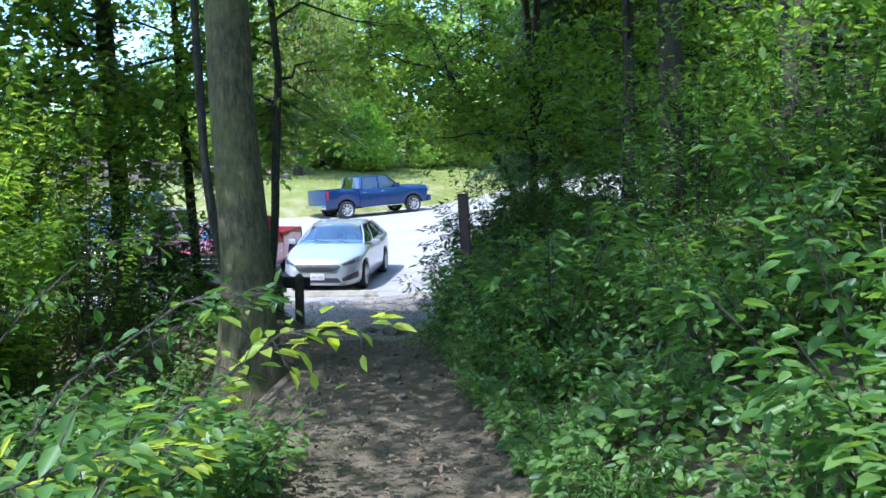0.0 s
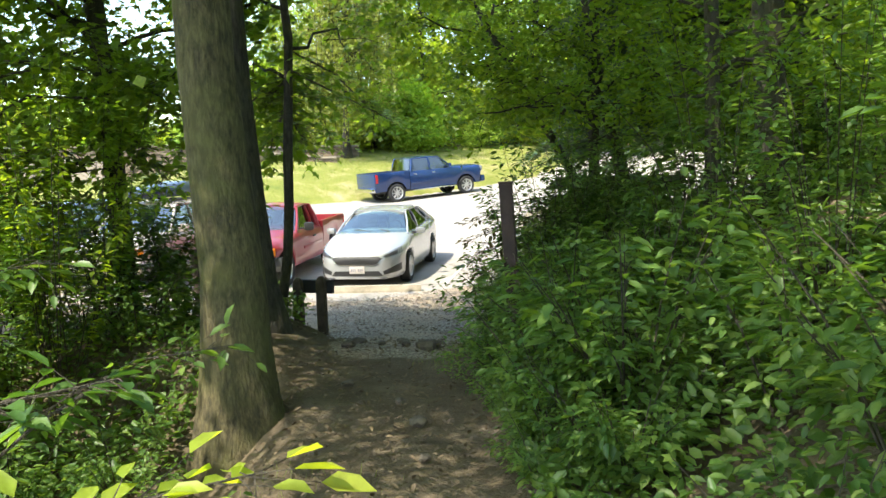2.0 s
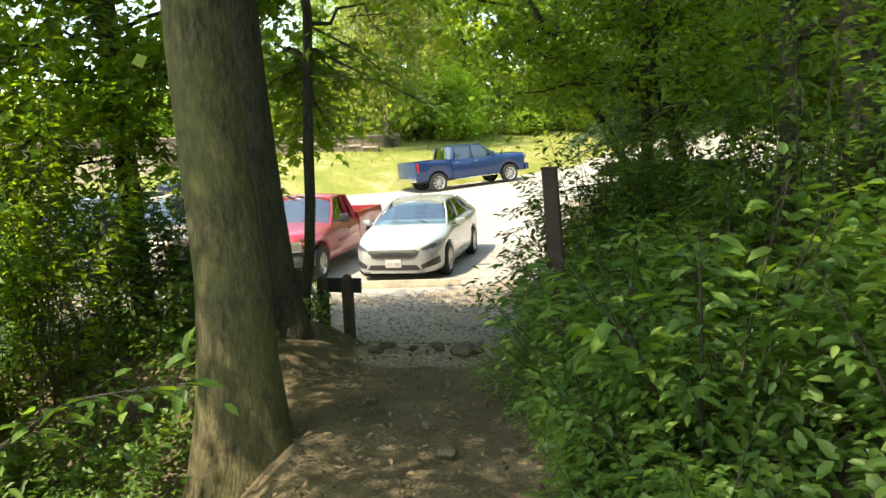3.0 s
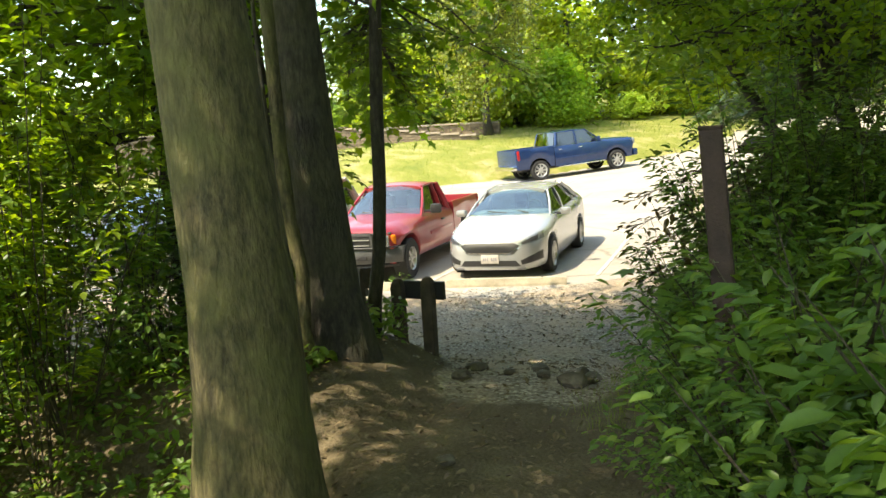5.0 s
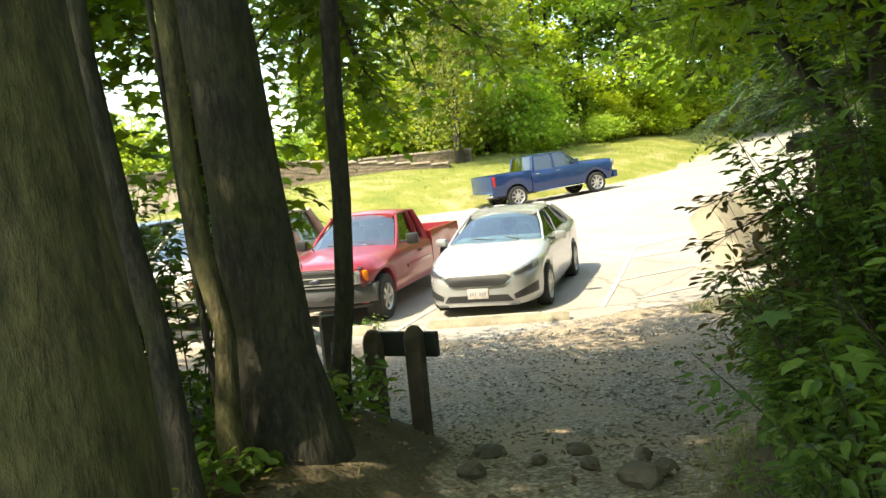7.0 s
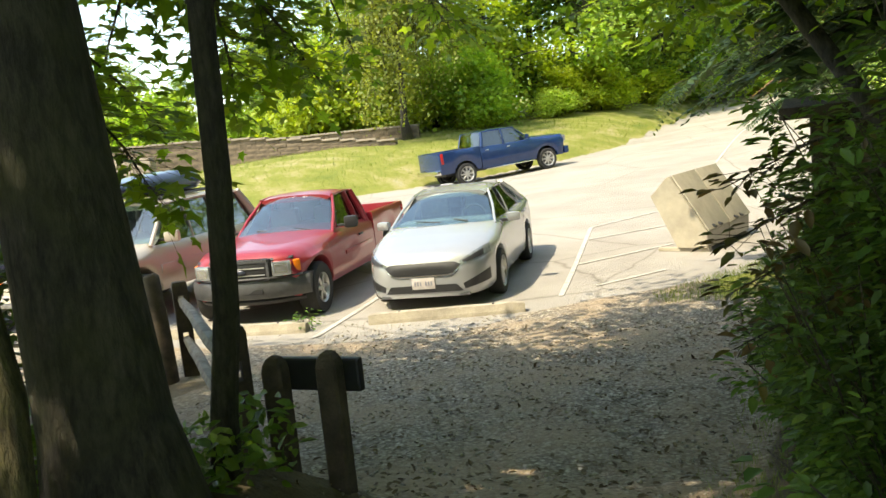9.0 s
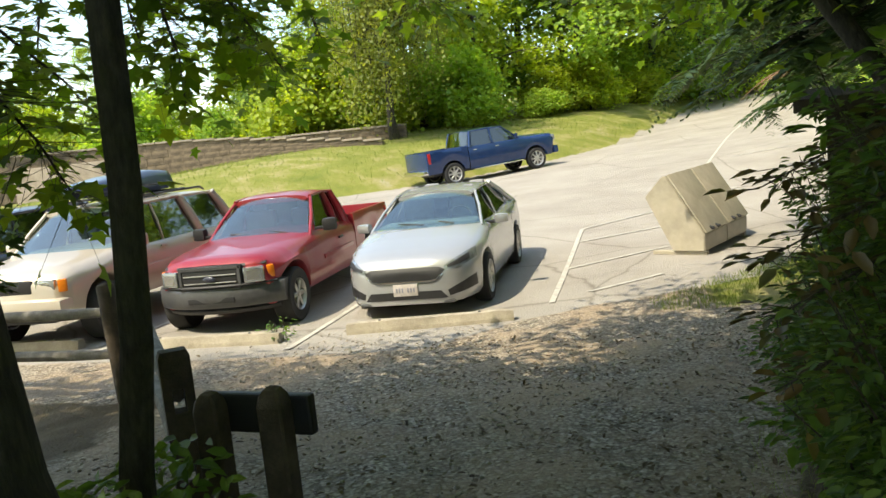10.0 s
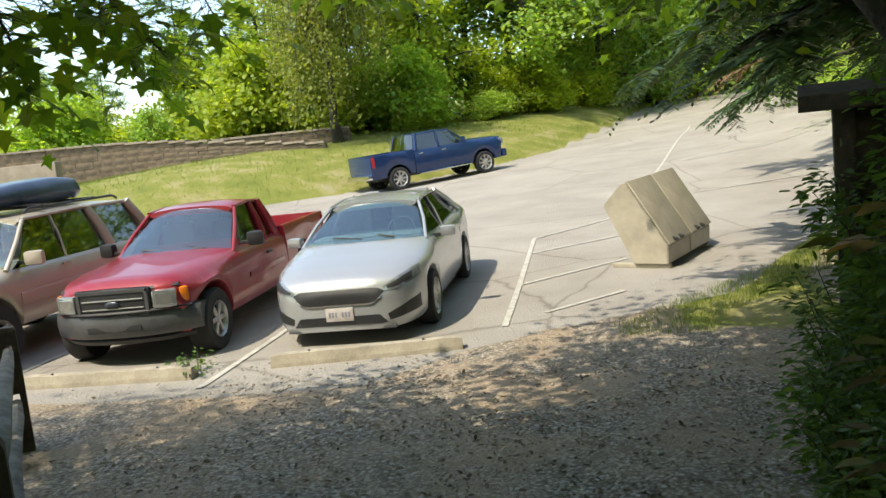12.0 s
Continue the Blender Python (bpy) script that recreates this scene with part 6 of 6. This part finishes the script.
fence = empty("fence", pose(0, 0, 0))
mortised_post(fence, -2.83, 11.2, 0.1, 1.05, 0.15, 0.11, (0.42, 0.80), 39)
mortised_post(fence, -5.0, 13.9, -0.05, 0.93, 0.14, 0.11, (0.38, 0.74), 39)
vs, fs = tube_arrays([(-5.06, 13.66, -0.2), (-5.1, 13.68, 0.4), (-5.14, 13.7, 0.8), (-5.16, 13.71, 1.02), (-5.165, 13.71, 1.045)], [0.085, 0.08, 0.078, 0.074, 0.05], 12, 0.1)
mesh_part("post", finish(mesh_from("post", vs, fs, M_WOOD), 50), fence, "round leaning corner post")
for x, y in ((-8.2, 13.95), (-11.3, 14.1)):
    mortised_post(fence, x, y, -0.05, 0.95, 0.14, 0.11, (0.38, 0.78), 90)
for z in (0.39, 0.77):
    fence_rail(fence, (-2.87, 11.25, z + 0.03), (-4.97, 13.86, z - 0.02), 0.05)
    fence_rail(fence, (-5.16, 13.72, z + 0.02), (-8.17, 13.95, z), 0.05)
    fence_rail(fence, (-8.23, 13.95, z), (-11.28, 14.1, z), 0.05)
tagged(fence, "weathered split-rail wooden fence with slotted posts and silvered rails", "fence")

marker = empty("marker_post", pose(0, 0, 0))
bm = box_bm((0.095, 0.095, 1.65), (0, 0, 0), 0.012)
shear = Matrix(((1, 0, -0.075, 0), (0, 1, 0.2, 0), (0, 0, 1, 0), (0, 0, 0, 1)))
bmesh.ops.transform(bm, matrix=shear, verts=bm.verts)
bmesh.ops.translate(bm, vec=(0.56, 7.87, 1.33), verts=bm.verts)
part("post", bm, M_WOOD_RED, marker)
part("post_cap", box_bm((0.1, 0.1, 0.02), (0.498, 8.035, 2.16), 0.006), M_WOOD_RED, marker)
tagged(marker, "leaning red-brown square wooden marker post in the undergrowth", "post")


def kiosk():
    k = empty("notice_board", pose(1.22, 14.0, 0, 0, 0, -12))
    for x in (-0.5, 0.75):
        part("post", box_bm((0.12, 0.11, 2.0), (x, 0, 0.95), 0.01), M_WOOD, k)
    part("board", box_bm((1.14, 0.05, 1.14), (0.125, 0.02, 1.42), 0.008), M_WOOD, k, "dark stained board panel")
    part("sill_rail", box_bm((1.18, 0.09, 0.08), (0.125, 0, 0.82), 0.01), M_WOOD, k)
    for s in (-1, 1):
        bm = box_bm((1.8, 0.42, 0.035), (0.16, 0, 0), 0.006, Matrix.Rotation(radians(s * 14), 3, "X"))
        bmesh.ops.translate(bm, vec=(0, -s * 0.2, 1.97), verts=bm.verts)
        part("roof_board", bm, M_WOOD, k)
    part("fascia", box_bm((1.8, 0.03, 0.09), (0.16, -0.41, 1.92), 0.006), M_WOOD, k)
    return tagged(k, "dark wooden notice board with a small pitched roof", "notice board")


kiosk()


# ---- the stone wall on the lawn ----
def stone_wall(name, line, tops, foots, courses, length, label, group, seed):
    """Squared stones in courses along a bent line, with cap stones on top."""
    r = random.Random(seed)
    w = empty(name, pose(0, 0, 0))
    base = to_mesh(box_bm((1, 1, 1), (0, 0, 0), 0.035, None, 1), M_STONE, "stone")
    cap = to_mesh(box_bm((1, 1, 1), (0, 0, 0), 0.03, None, 1), M_STONE_CAP, "cap_stone")
    cum = [0.0]
    for a, c in zip(line[:-1], line[1:]):
        cum.append(cum[-1] + math.hypot(c[0] - a[0], c[1] - a[1]))
    at = lambda u: (float(np.interp(u, cum, [p[0] for p in line])), float(np.interp(u, cum, [p[1] for p in line])))
    top = lambda u: float(np.interp(u, cum, tops))
    foot = lambda u: float(np.interp(u, cum, foots))
    # the earth-filled heart of the wall behind the stones
    vs, fs = [], []
    for i in range(31):
        u = cum[-1] * i / 30
        (x, y), (x2, y2) = at(u), at(min(u + 0.3, cum[-1]))
        (x0, y0) = at(max(u - 0.3, 0))
        d = Vector((x2 - x0, y2 - y0)).normalized()
        for s in (-0.12, 0.17):
            for z in (foot(u) - 0.4, top(u) - 0.05):
                vs.append((x - d.y * s, y + d.x * s, z))
    for i in range(30):
        a = 4 * i
        fs += [(a, a + 4, a + 5, a + 1), (a + 2, a + 3, a + 7, a + 6), (a + 1, a + 5, a + 7, a + 3)]
    mesh_part("core", mesh_from("core", vs, fs, M_STONE), w)
    for c in range(courses + 1):
        u = 0.0
        while u < cum[-1] - 0.05:
            is_cap = c == courses
            ln = (r.uniform(0.9, 1.3) if is_cap else r.uniform(0.5, 1.0)) * length
            ln = min(ln, cum[-1] - u)
            m0 = u + ln / 2
            z0, z1 = foot(m0), top(m0)
            if z1 - z0 > 0.1 or is_cap:
                h = (z1 - z0) / max(courses, 1)
                (x, y), (xa, ya), (xb, yb) = at(m0), at(u), at(u + ln)
                ob = new("cap_stone" if is_cap else "stone", cap if is_cap else base)
                ob.parent = w
                rz = math.degrees(math.atan2(yb - ya, xb - xa))
                z = z1 + 0.03 if is_cap else z0 + h * (c + 0.5)
                ob.matrix_local = pose(x, y, z, 0, 0, rz) @ Matrix.Diagonal((ln - 0.015, 0.5 if is_cap else 0.36 + r.uniform(-0.02, 0.03), 0.09 if is_cap else h - 0.012, 1))
            u += ln
    return tagged(w, label, "stone wall", group)


stone_wall("stone_wall", [(-12.4, 42.3), (-16.8, 42.2), (-19.6, 42.0), (-22.3, 41.6), (-27, 40.5), (-31, 38)], [2.5, 3.0, 3.3, 3.45, 3.5, 3.5], [2.3, 2.2, 2.15, 1.9, 1.4, 1.0], 5, 0.8,
           "brown stone retaining wall curving along the lawn", "garden walls", 1)
stone_wall("stone_wall", [(-12.2, 45.2), (-15.0, 44.8), (-18.5, 44.2)], [3.15, 3.2, 3.2], [2.5, 2.4, 2.3], 2, 0.8, "low stone terrace wall behind the retaining wall", "garden walls", 2)
low_wall = empty("block_wall", pose(0, 0, 0))
bm = box_bm((5.2, 0.5, 2.2), (0, 0, 0), 0.03)
ob = part("wall_block", bm, M_STONE_CAP, low_wall)
ob.matrix_local = pose(-23.9, 36.5, 1.72, 0, 0, 8)
tagged(low_wall, "plain tan masonry wing wall before the stone wall", "wall")


# ---- evergreen over the road, branches over the path ----
def needle_branch(points, r, sprays, length, dry=False):
    """A limb with drooping flat sprays of short needles."""
    pts = [Vector(p) for p in points]
    wood = tube_arrays(pts, [r * (1 - 0.8 * i / (len(pts) - 1)) for i in range(len(pts))], 5)
    pos, along, size = [], [], []
    for k in range(sprays):
        t = rng.uniform(0.15, 1.0) * (len(pts) - 1)
        i = min(int(t), len(pts) - 2)
        p = pts[i].lerp(pts[i + 1], t - i)
        d = (pts[i + 1] - pts[i]).normalized()
        side = d.cross(Vector((0, 0, 1))).normalized() * (1 if k % 2 else -1)
        a = (d * rng.uniform(0.2, 0.9) + side * rng.uniform(0.5, 1.0) + Vector((0, 0, rng.uniform(-0.45, -0.05)))).normalized()
        ln = length * rng.uniform(0.5, 1.1)
        n = 32
        for j in range(n):
            u = j / n
            q = p + a * ln * u + Vector((0, 0, -0.18 * ln * u * u))
            s2 = a.cross(Vector((0, 0, 1))).normalized() * (1 if j % 2 else -1)
            pos.append(q)
            along.append(a * 0.75 + s2 + Vector((0, 0, rng.uniform(-0.35, 0.1))))
            size.append(0.16 * (1.1 - 0.6 * u) * rng.uniform(0.7, 1.2))
    return wood, leaf_arrays(np.array(pos), np.array([tuple(v) for v in along]), random_units(len(pos)) * 0.3 + (0, 0, 1), np.array(size), LEAF_NEEDLE)


def hemlock():
    foot = Vector((4.5, 18.6, float(ground_z(4.5, 18.6))))
    t = empty("tree", pose(*foot))
    pts, rad = stem(15, 0.24, 0.03, (0, 0), 8, 0.03)
    mesh_part("trunk", mesh_from("trunk", *tube_arrays(pts, rad, 12, 0.08), M_BARK_DARK, True), t)
    woods, batches, dry = [], [], []
    for i in range(106):
        z = 2.2 + 11.3 * (i / 64) ** 1.15 if i < 64 else 2.6 + 0.1 * (i - 64)
        a = 2.4 * i if i < 64 else math.pi + 1.0 * math.sin(2.1 * i)
        reach = 5.4 * (1 - 0.75 * (z - 1.9) / 12.5) * rng.uniform(0.75, 1.05)
        d = Vector((math.cos(a), math.sin(a), 0))
        p = [Vector((0, 0, z)), d * reach * 0.4 + Vector((0, 0, z + 0.1)), d * reach * 0.75 + Vector((0, 0, z - 0.12)), d * reach + Vector((0, 0, z - 0.55))]
        w, lv = needle_branch(p, 0.04, 52, 0.9)
        woods.append(w)
        (dry if i in (3, 8, 11) else batches).append(lv)
    mesh_part("branching", mesh_from("branching", *join_arrays(woods), M_BARK_DARK), t)
    mesh_part("crown", leaf_mesh("crown", batches, M_NEEDLE), t)
    mesh_part("dry_spray", leaf_mesh("dry_spray", dry, M_NEEDLE_DRY), t, "brown dried needle sprays")
    return tagged(t, "dark green hemlock with drooping branches beside the road", "tree", "evergreens")


hem = hemlock()
copy_thing(hem, at_ground(6.6, 27.5, 0, 100))


def leafy_branch(points, leaf, per, template, material, label, r=0.012, spread=0.16):
    """A single bough that reaches into the way, with leaves along it."""
    pts = [Vector(p) for p in points]
    f = pts[0].copy()
    b = empty("branch", pose(*f))
    mesh_part("bough", mesh_from("bough", *tube_arrays([p - f for p in pts], [r * (1 - 0.8 * i / (len(pts) - 1)) for i in range(len(pts))], 5), M_TWIG), b)
    pos, along, tw = [], [], []
    for i in range(len(pts) - 1):
        for k in range(per):
            p = pts[i].lerp(pts[i + 1], rng.uniform(0, 1)) - f
            d = (pts[i + 1] - pts[i]).normalized() * 0.6 + Vector(random_units(1)[0])
            d.z = d.z * 0.4 - 0.2
            q = p + d.normalized() * rng.uniform(0.02, spread)
            tw.append(tube_arrays([p, q], [0.0022, 0.001], 3))
            pos.append(q)
            along.append(d)
    n = len(pos)
    mesh_part("twig_work", mesh_from("twig_work", *join_arrays(tw), M_TWIG), b)
    lv = leaf_arrays(np.array(pos), np.array([tuple(v) for v in along]), random_units(n) * 0.45 + (0, 0, 1), leaf * rng.uniform(0.6, 1.2, n), template)
    mesh_part("leafage", leaf_mesh("leafage", [lv], material), b)
    return tagged(b, label, "branch", "boughs over the path")


# copper-tinged bough by the notice board
for dz, dy in ((0.0, 0.0), (0.18, 0.15), (-0.2, 0.1), (-0.38, 0.0)):
    leafy_branch([(0.75, 10.6 + dy, 1.75 + dz), (0.4, 10.4 + dy, 1.72 + dz), (0.1, 10.25 + dy, 1.62 + dz), (-0.18, 10.15 + dy, 1.5 + dz)], 0.075, 26, LEAF_SIMPLE, M_LEAF_RUST, "bough with copper-tinged leaves hanging over the path", 0.01, 0.14)
# maple boughs over the mouth of the path
for pts in ([(-1.94, 9.9, 3.05), (-2.6, 11.6, 2.95), (-2.9, 12.5, 2.8), (-3.1, 13.3, 2.62)], [(-1.94, 9.9, 3.15), (-3.2, 11.2, 3.0), (-3.9, 11.9, 2.8), (-4.4, 12.4, 2.55)],
            [(-1.94, 9.92, 3.3), (-2.1, 12.0, 3.2), (-2.0, 13.2, 3.05), (-2.0, 14.3, 2.95)], [(-3.4, 10.6, 2.7), (-3.9, 11.2, 2.5), (-4.3, 11.6, 2.3), (-4.7, 12.0, 2.05)],
            [(-4.1, 10.2, 2.8), (-3.8, 9.95, 2.75), (-3.5, 9.75, 2.55), (-3.2, 9.6, 2.25)], [(-4.15, 10.2, 3.3), (-3.8, 10.2, 3.25), (-3.5, 10.2, 3.1), (-3.25, 10.2, 2.8)],
            [(-4.1, 10.2, 2.5), (-4.3, 9.7, 2.4), (-4.5, 9.3, 2.2), (-4.6, 9.0, 1.9)], [(-4.2, 10.2, 3.8), (-4.0, 9.7, 3.8), (-3.7, 9.3, 3.6), (-3.4, 9.0, 3.3)],
            [(-1.94, 9.9, 2.9), (-2.7, 11.3, 2.75), (-3.0, 11.9, 2.55), (-3.25, 12.3, 2.3)], [(-1.94, 9.9, 3.05), (-2.5, 11.4, 2.85), (-2.65, 12.1, 2.7), (-2.75, 12.7, 2.48)],
            [(-3.45, 10.6, 3.0), (-3.6, 11.2, 2.75), (-3.7, 11.8, 2.5), (-3.8, 12.3, 2.2)], [(-3.4, 10.6, 2.6), (-3.15, 10.65, 2.35), (-2.98, 10.7, 2.1), (-2.88, 10.75, 1.85)],
            [(-1.94, 9.92, 3.2), (-3.1, 11.9, 3.15), (-3.8, 13.1, 3.05), (-4.2, 14.2, 2.95)], [(1.05, 13.1, 3.3), (0.2, 14.0, 3.3), (-0.6, 14.8, 3.2), (-1.3, 15.6, 3.1)],
            [(1.0, 13.1, 3.0), (0.3, 14.3, 3.0), (-0.2, 15.3, 2.95), (-0.5, 16.2, 2.8)],
            [(-1.94, 9.92, 3.3), (-2.2, 11.3, 3.2), (-2.4, 12.2, 2.95), (-2.5, 12.9, 2.55)], [(-1.94, 9.92, 3.3), (-2.5, 11.3, 3.15), (-2.9, 12.3, 2.85), (-3.05, 12.9, 2.45)],
            [(-1.93, 9.9, 3.5), (-1.95, 11.4, 3.4), (-1.95, 12.5, 3.15), (-1.9, 13.1, 2.85)], [(-1.94, 9.92, 3.2), (-2.7, 11.0, 3.05), (-3.2, 11.8, 2.8), (-3.5, 12.4, 2.45)]):
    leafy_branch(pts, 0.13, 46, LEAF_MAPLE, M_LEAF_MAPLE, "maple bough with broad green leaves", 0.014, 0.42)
# boughs beside the start of the walk
for pts in ([(-0.4, 2.6, 0.9), (0.05, 3.0, 1.5), (0.35, 3.2, 1.75), (0.62, 3.35, 1.78)], [(-1.0, 3.0, 0.8), (-0.6, 3.4, 1.5), (-0.2, 3.6, 1.8), (0.1, 3.7, 1.85)],
            [(-1.1, 2.2, 0.9), (-0.4, 2.5, 1.35), (0.0, 2.6, 1.5), (0.3, 2.7, 1.5)], [(-1.8, 4.6, 0.7), (-1.1, 4.9, 1.3), (-0.7, 5.0, 1.55), (-0.3, 5.1, 1.6)],
            [(-2.2, 4.4, 0.8), (-1.6, 4.6, 1.6), (-1.2, 4.7, 1.95), (-0.9, 4.8, 2.0)]):
    leafy_branch(pts, 0.09, 26, LEAF_SIMPLE, M_LEAF_YELLOW if pts[0][1] < 2.8 else M_LEAF_SHRUB, "low bough with long green leaves beside the path", 0.01, 0.16)


# ---- small stuff on the ground ----
def scatter_pebbles():
    n = 5200
    y = 9.7 + rng.uniform(0, 1, n) ** 0.9 * 6.6
    x = rng.uniform(-4.3, 0.6, n)
    px = path_x(y)
    keep = x < px + np.interp(y, [9, 11, 14, 17], [0.5, 0.9, 1.5, 2.2])
    x, y = x[keep], y[keep]
    n = len(x)
    s = 0.006 + 0.014 * rng.uniform(0, 1, n) ** 3
    z = ground_z(x, y) + s * 0.25
    base = np.array([(1, 0, 0), (-1, 0, 0), (0, 1, 0), (0, -1, 0), (0, 0, 0.7), (0, 0, -0.7)], float)
    tv = base[None] * s[:, None, None] * rng.uniform(0.7, 1.3, (n, 6, 3))
    v = (tv + np.stack([x, y, z], -1)[:, None, :]).reshape(-1, 3)
    tf = [(0, 2, 4), (2, 1, 4), (1, 3, 4), (3, 0, 4), (2, 0, 5), (1, 2, 5), (3, 1, 5), (0, 3, 5)]
    me = leaf_mesh("gravel_stones", [(v, n, tf, 6)], M_PEBBLE)
    return tagged(new("gravel_stones", me), "loose pale grey gravel stones", "gravel", kind="stuff")


def scatter_litter():
    n = 8200
    y = rng.uniform(0.5, 15.6, n)
    x = path_x(y) + rng.normal(size=n) * np.interp(y, [8, 11], [0.9, 1.9])
    z = ground_z(x, y) + 0.012
    along = random_units(n) * (1, 1, 0.25)
    lv = leaf_arrays(np.stack([x, y, z], -1), along, random_units(n) * 0.35 + (0, 0, 1), rng.uniform(0.02, 0.06, n), LEAF_SIMPLE)
    return tagged(new("leaf_litter", leaf_mesh("leaf_litter", [lv], M_LITTER)), "brown dead leaves and bark scraps on the path", "leaf litter", kind="stuff")


def scatter_grass():
    n = 8000
    y = np.concatenate([rng.uniform(16.5, 20.5, n // 2), rng.uniform(8.5, 13, n // 4), rng.uniform(0, 6, n // 4)])
    x = np.concatenate([np.clip((y[:n // 2] - 17.8) * 0.75, -0.6, 3) - 0.1 + rng.uniform(0, 1, n // 2) * 0.9, np.zeros(n // 4), np.zeros(n // 4)])
    k = n // 2
    x[k:] = path_x(y[k:]) + np.interp(y[k:], [5, 9, 11, 14], [0.5, 0.6, 1.0, 1.7]) + rng.normal(size=n - k) * 0.12
    x[k + n // 4:] = path_x(y[k + n // 4:]) - 0.85 + rng.normal(size=n // 4) * 0.35
    z = ground_z(x, y) - 0.01
    along = random_units(n) * (0.5, 0.5, 0.2) + (0, 0, 1)
    size = np.where(y > 16, rng.uniform(0.06, 0.14, n), rng.uniform(0.03, 0.085, n))
    lv = leaf_arrays(np.stack([x, y, z], -1), along, random_units(n), size, LEAF_BLADE)
    return tagged(new("grass", leaf_mesh("grass", [lv], M_GRASS)), "tufts of green grass along the path and lot edge", "grass", kind="stuff")


def scatter_lawn():
    n = 34000
    x, y = rng.uniform(-26, 2, n), rng.uniform(26, 52, n)
    d = lawn_side(x, y)
    ok = (d > 0.15) & (d < 11)
    x, y = x[ok], y[ok]
    n = len(x)
    along = random_units(n) * (0.7, 0.7, 0.2) + (0, 0, 0.7)
    lv = leaf_arrays(np.stack([x, y, ground_z(x, y) - 0.01], -1), along, random_units(n), rng.uniform(0.08, 0.2, n), (LEAF_BLADE[0] * (2.2, 1, 1), LEAF_BLADE[1]))
    return tagged(new("lawn_grass", leaf_mesh("lawn_grass", [lv], M_GRASS)), "short sparse lawn grass on the slope", "grass", kind="stuff")


scatter_pebbles()
scatter_litter()
scatter_grass()
scatter_lawn()
weed = shrub_meshes(7, 0.22, 0.16, 0.07, 12)
w = empty("weed", at_ground(-4.75, 15.95, 0, 20))
mesh_part("stem", weed[0], w)
mesh_part("foliage", weed[1], w)
tagged(w, "small green weed at the end of a parking stop", "weed")


def rock(x, y, r, seed):
    bm = bmesh.new()
    bmesh.ops.create_icosphere(bm, subdivisions=2, radius=1)
    for v in bm.verts:
        v.co *= 1 + 0.35 * noise.noise(v.co * 1.4 + Vector((seed * 3.1, 0, 0))) + 0.12 * noise.noise(v.co * 4 + Vector((0, seed, 0)))
        v.co = Vector((v.co.x * r * 1.25, v.co.y * r, v.co.z * r * 0.65))
    ob = part("rock", bm, M_ROCK)
    ob.matrix_world = at_ground(x, y, r * 0.1, seed * 57)
    return tagged(ob, "rough brown-grey stone half sunk in the soil", "rock", "stones at the end of the path")


M_ROCK = surface("rough_stone", (0.06, 0.05, 0.036), (0.16, 0.135, 0.1), 6, 0.95, 0, 0.7, 40)
for k, (x, y, r) in enumerate([(-0.5, 9.6, 0.09), (-0.42, 9.8, 0.06), (-0.78, 9.85, 0.05), (-1.3, 9.6, 0.06), (-1.05, 9.9, 0.04), (-0.2, 7.4, 0.04), (0.05, 6.9, 0.05),
                               (-0.75, 7.9, 0.04), (0.25, 6.2, 0.035), (-0.9, 10.2, 0.06), (-1.35, 10.05, 0.07), (-0.55, 10.1, 0.05)]):
    rock(x, y, r, k)
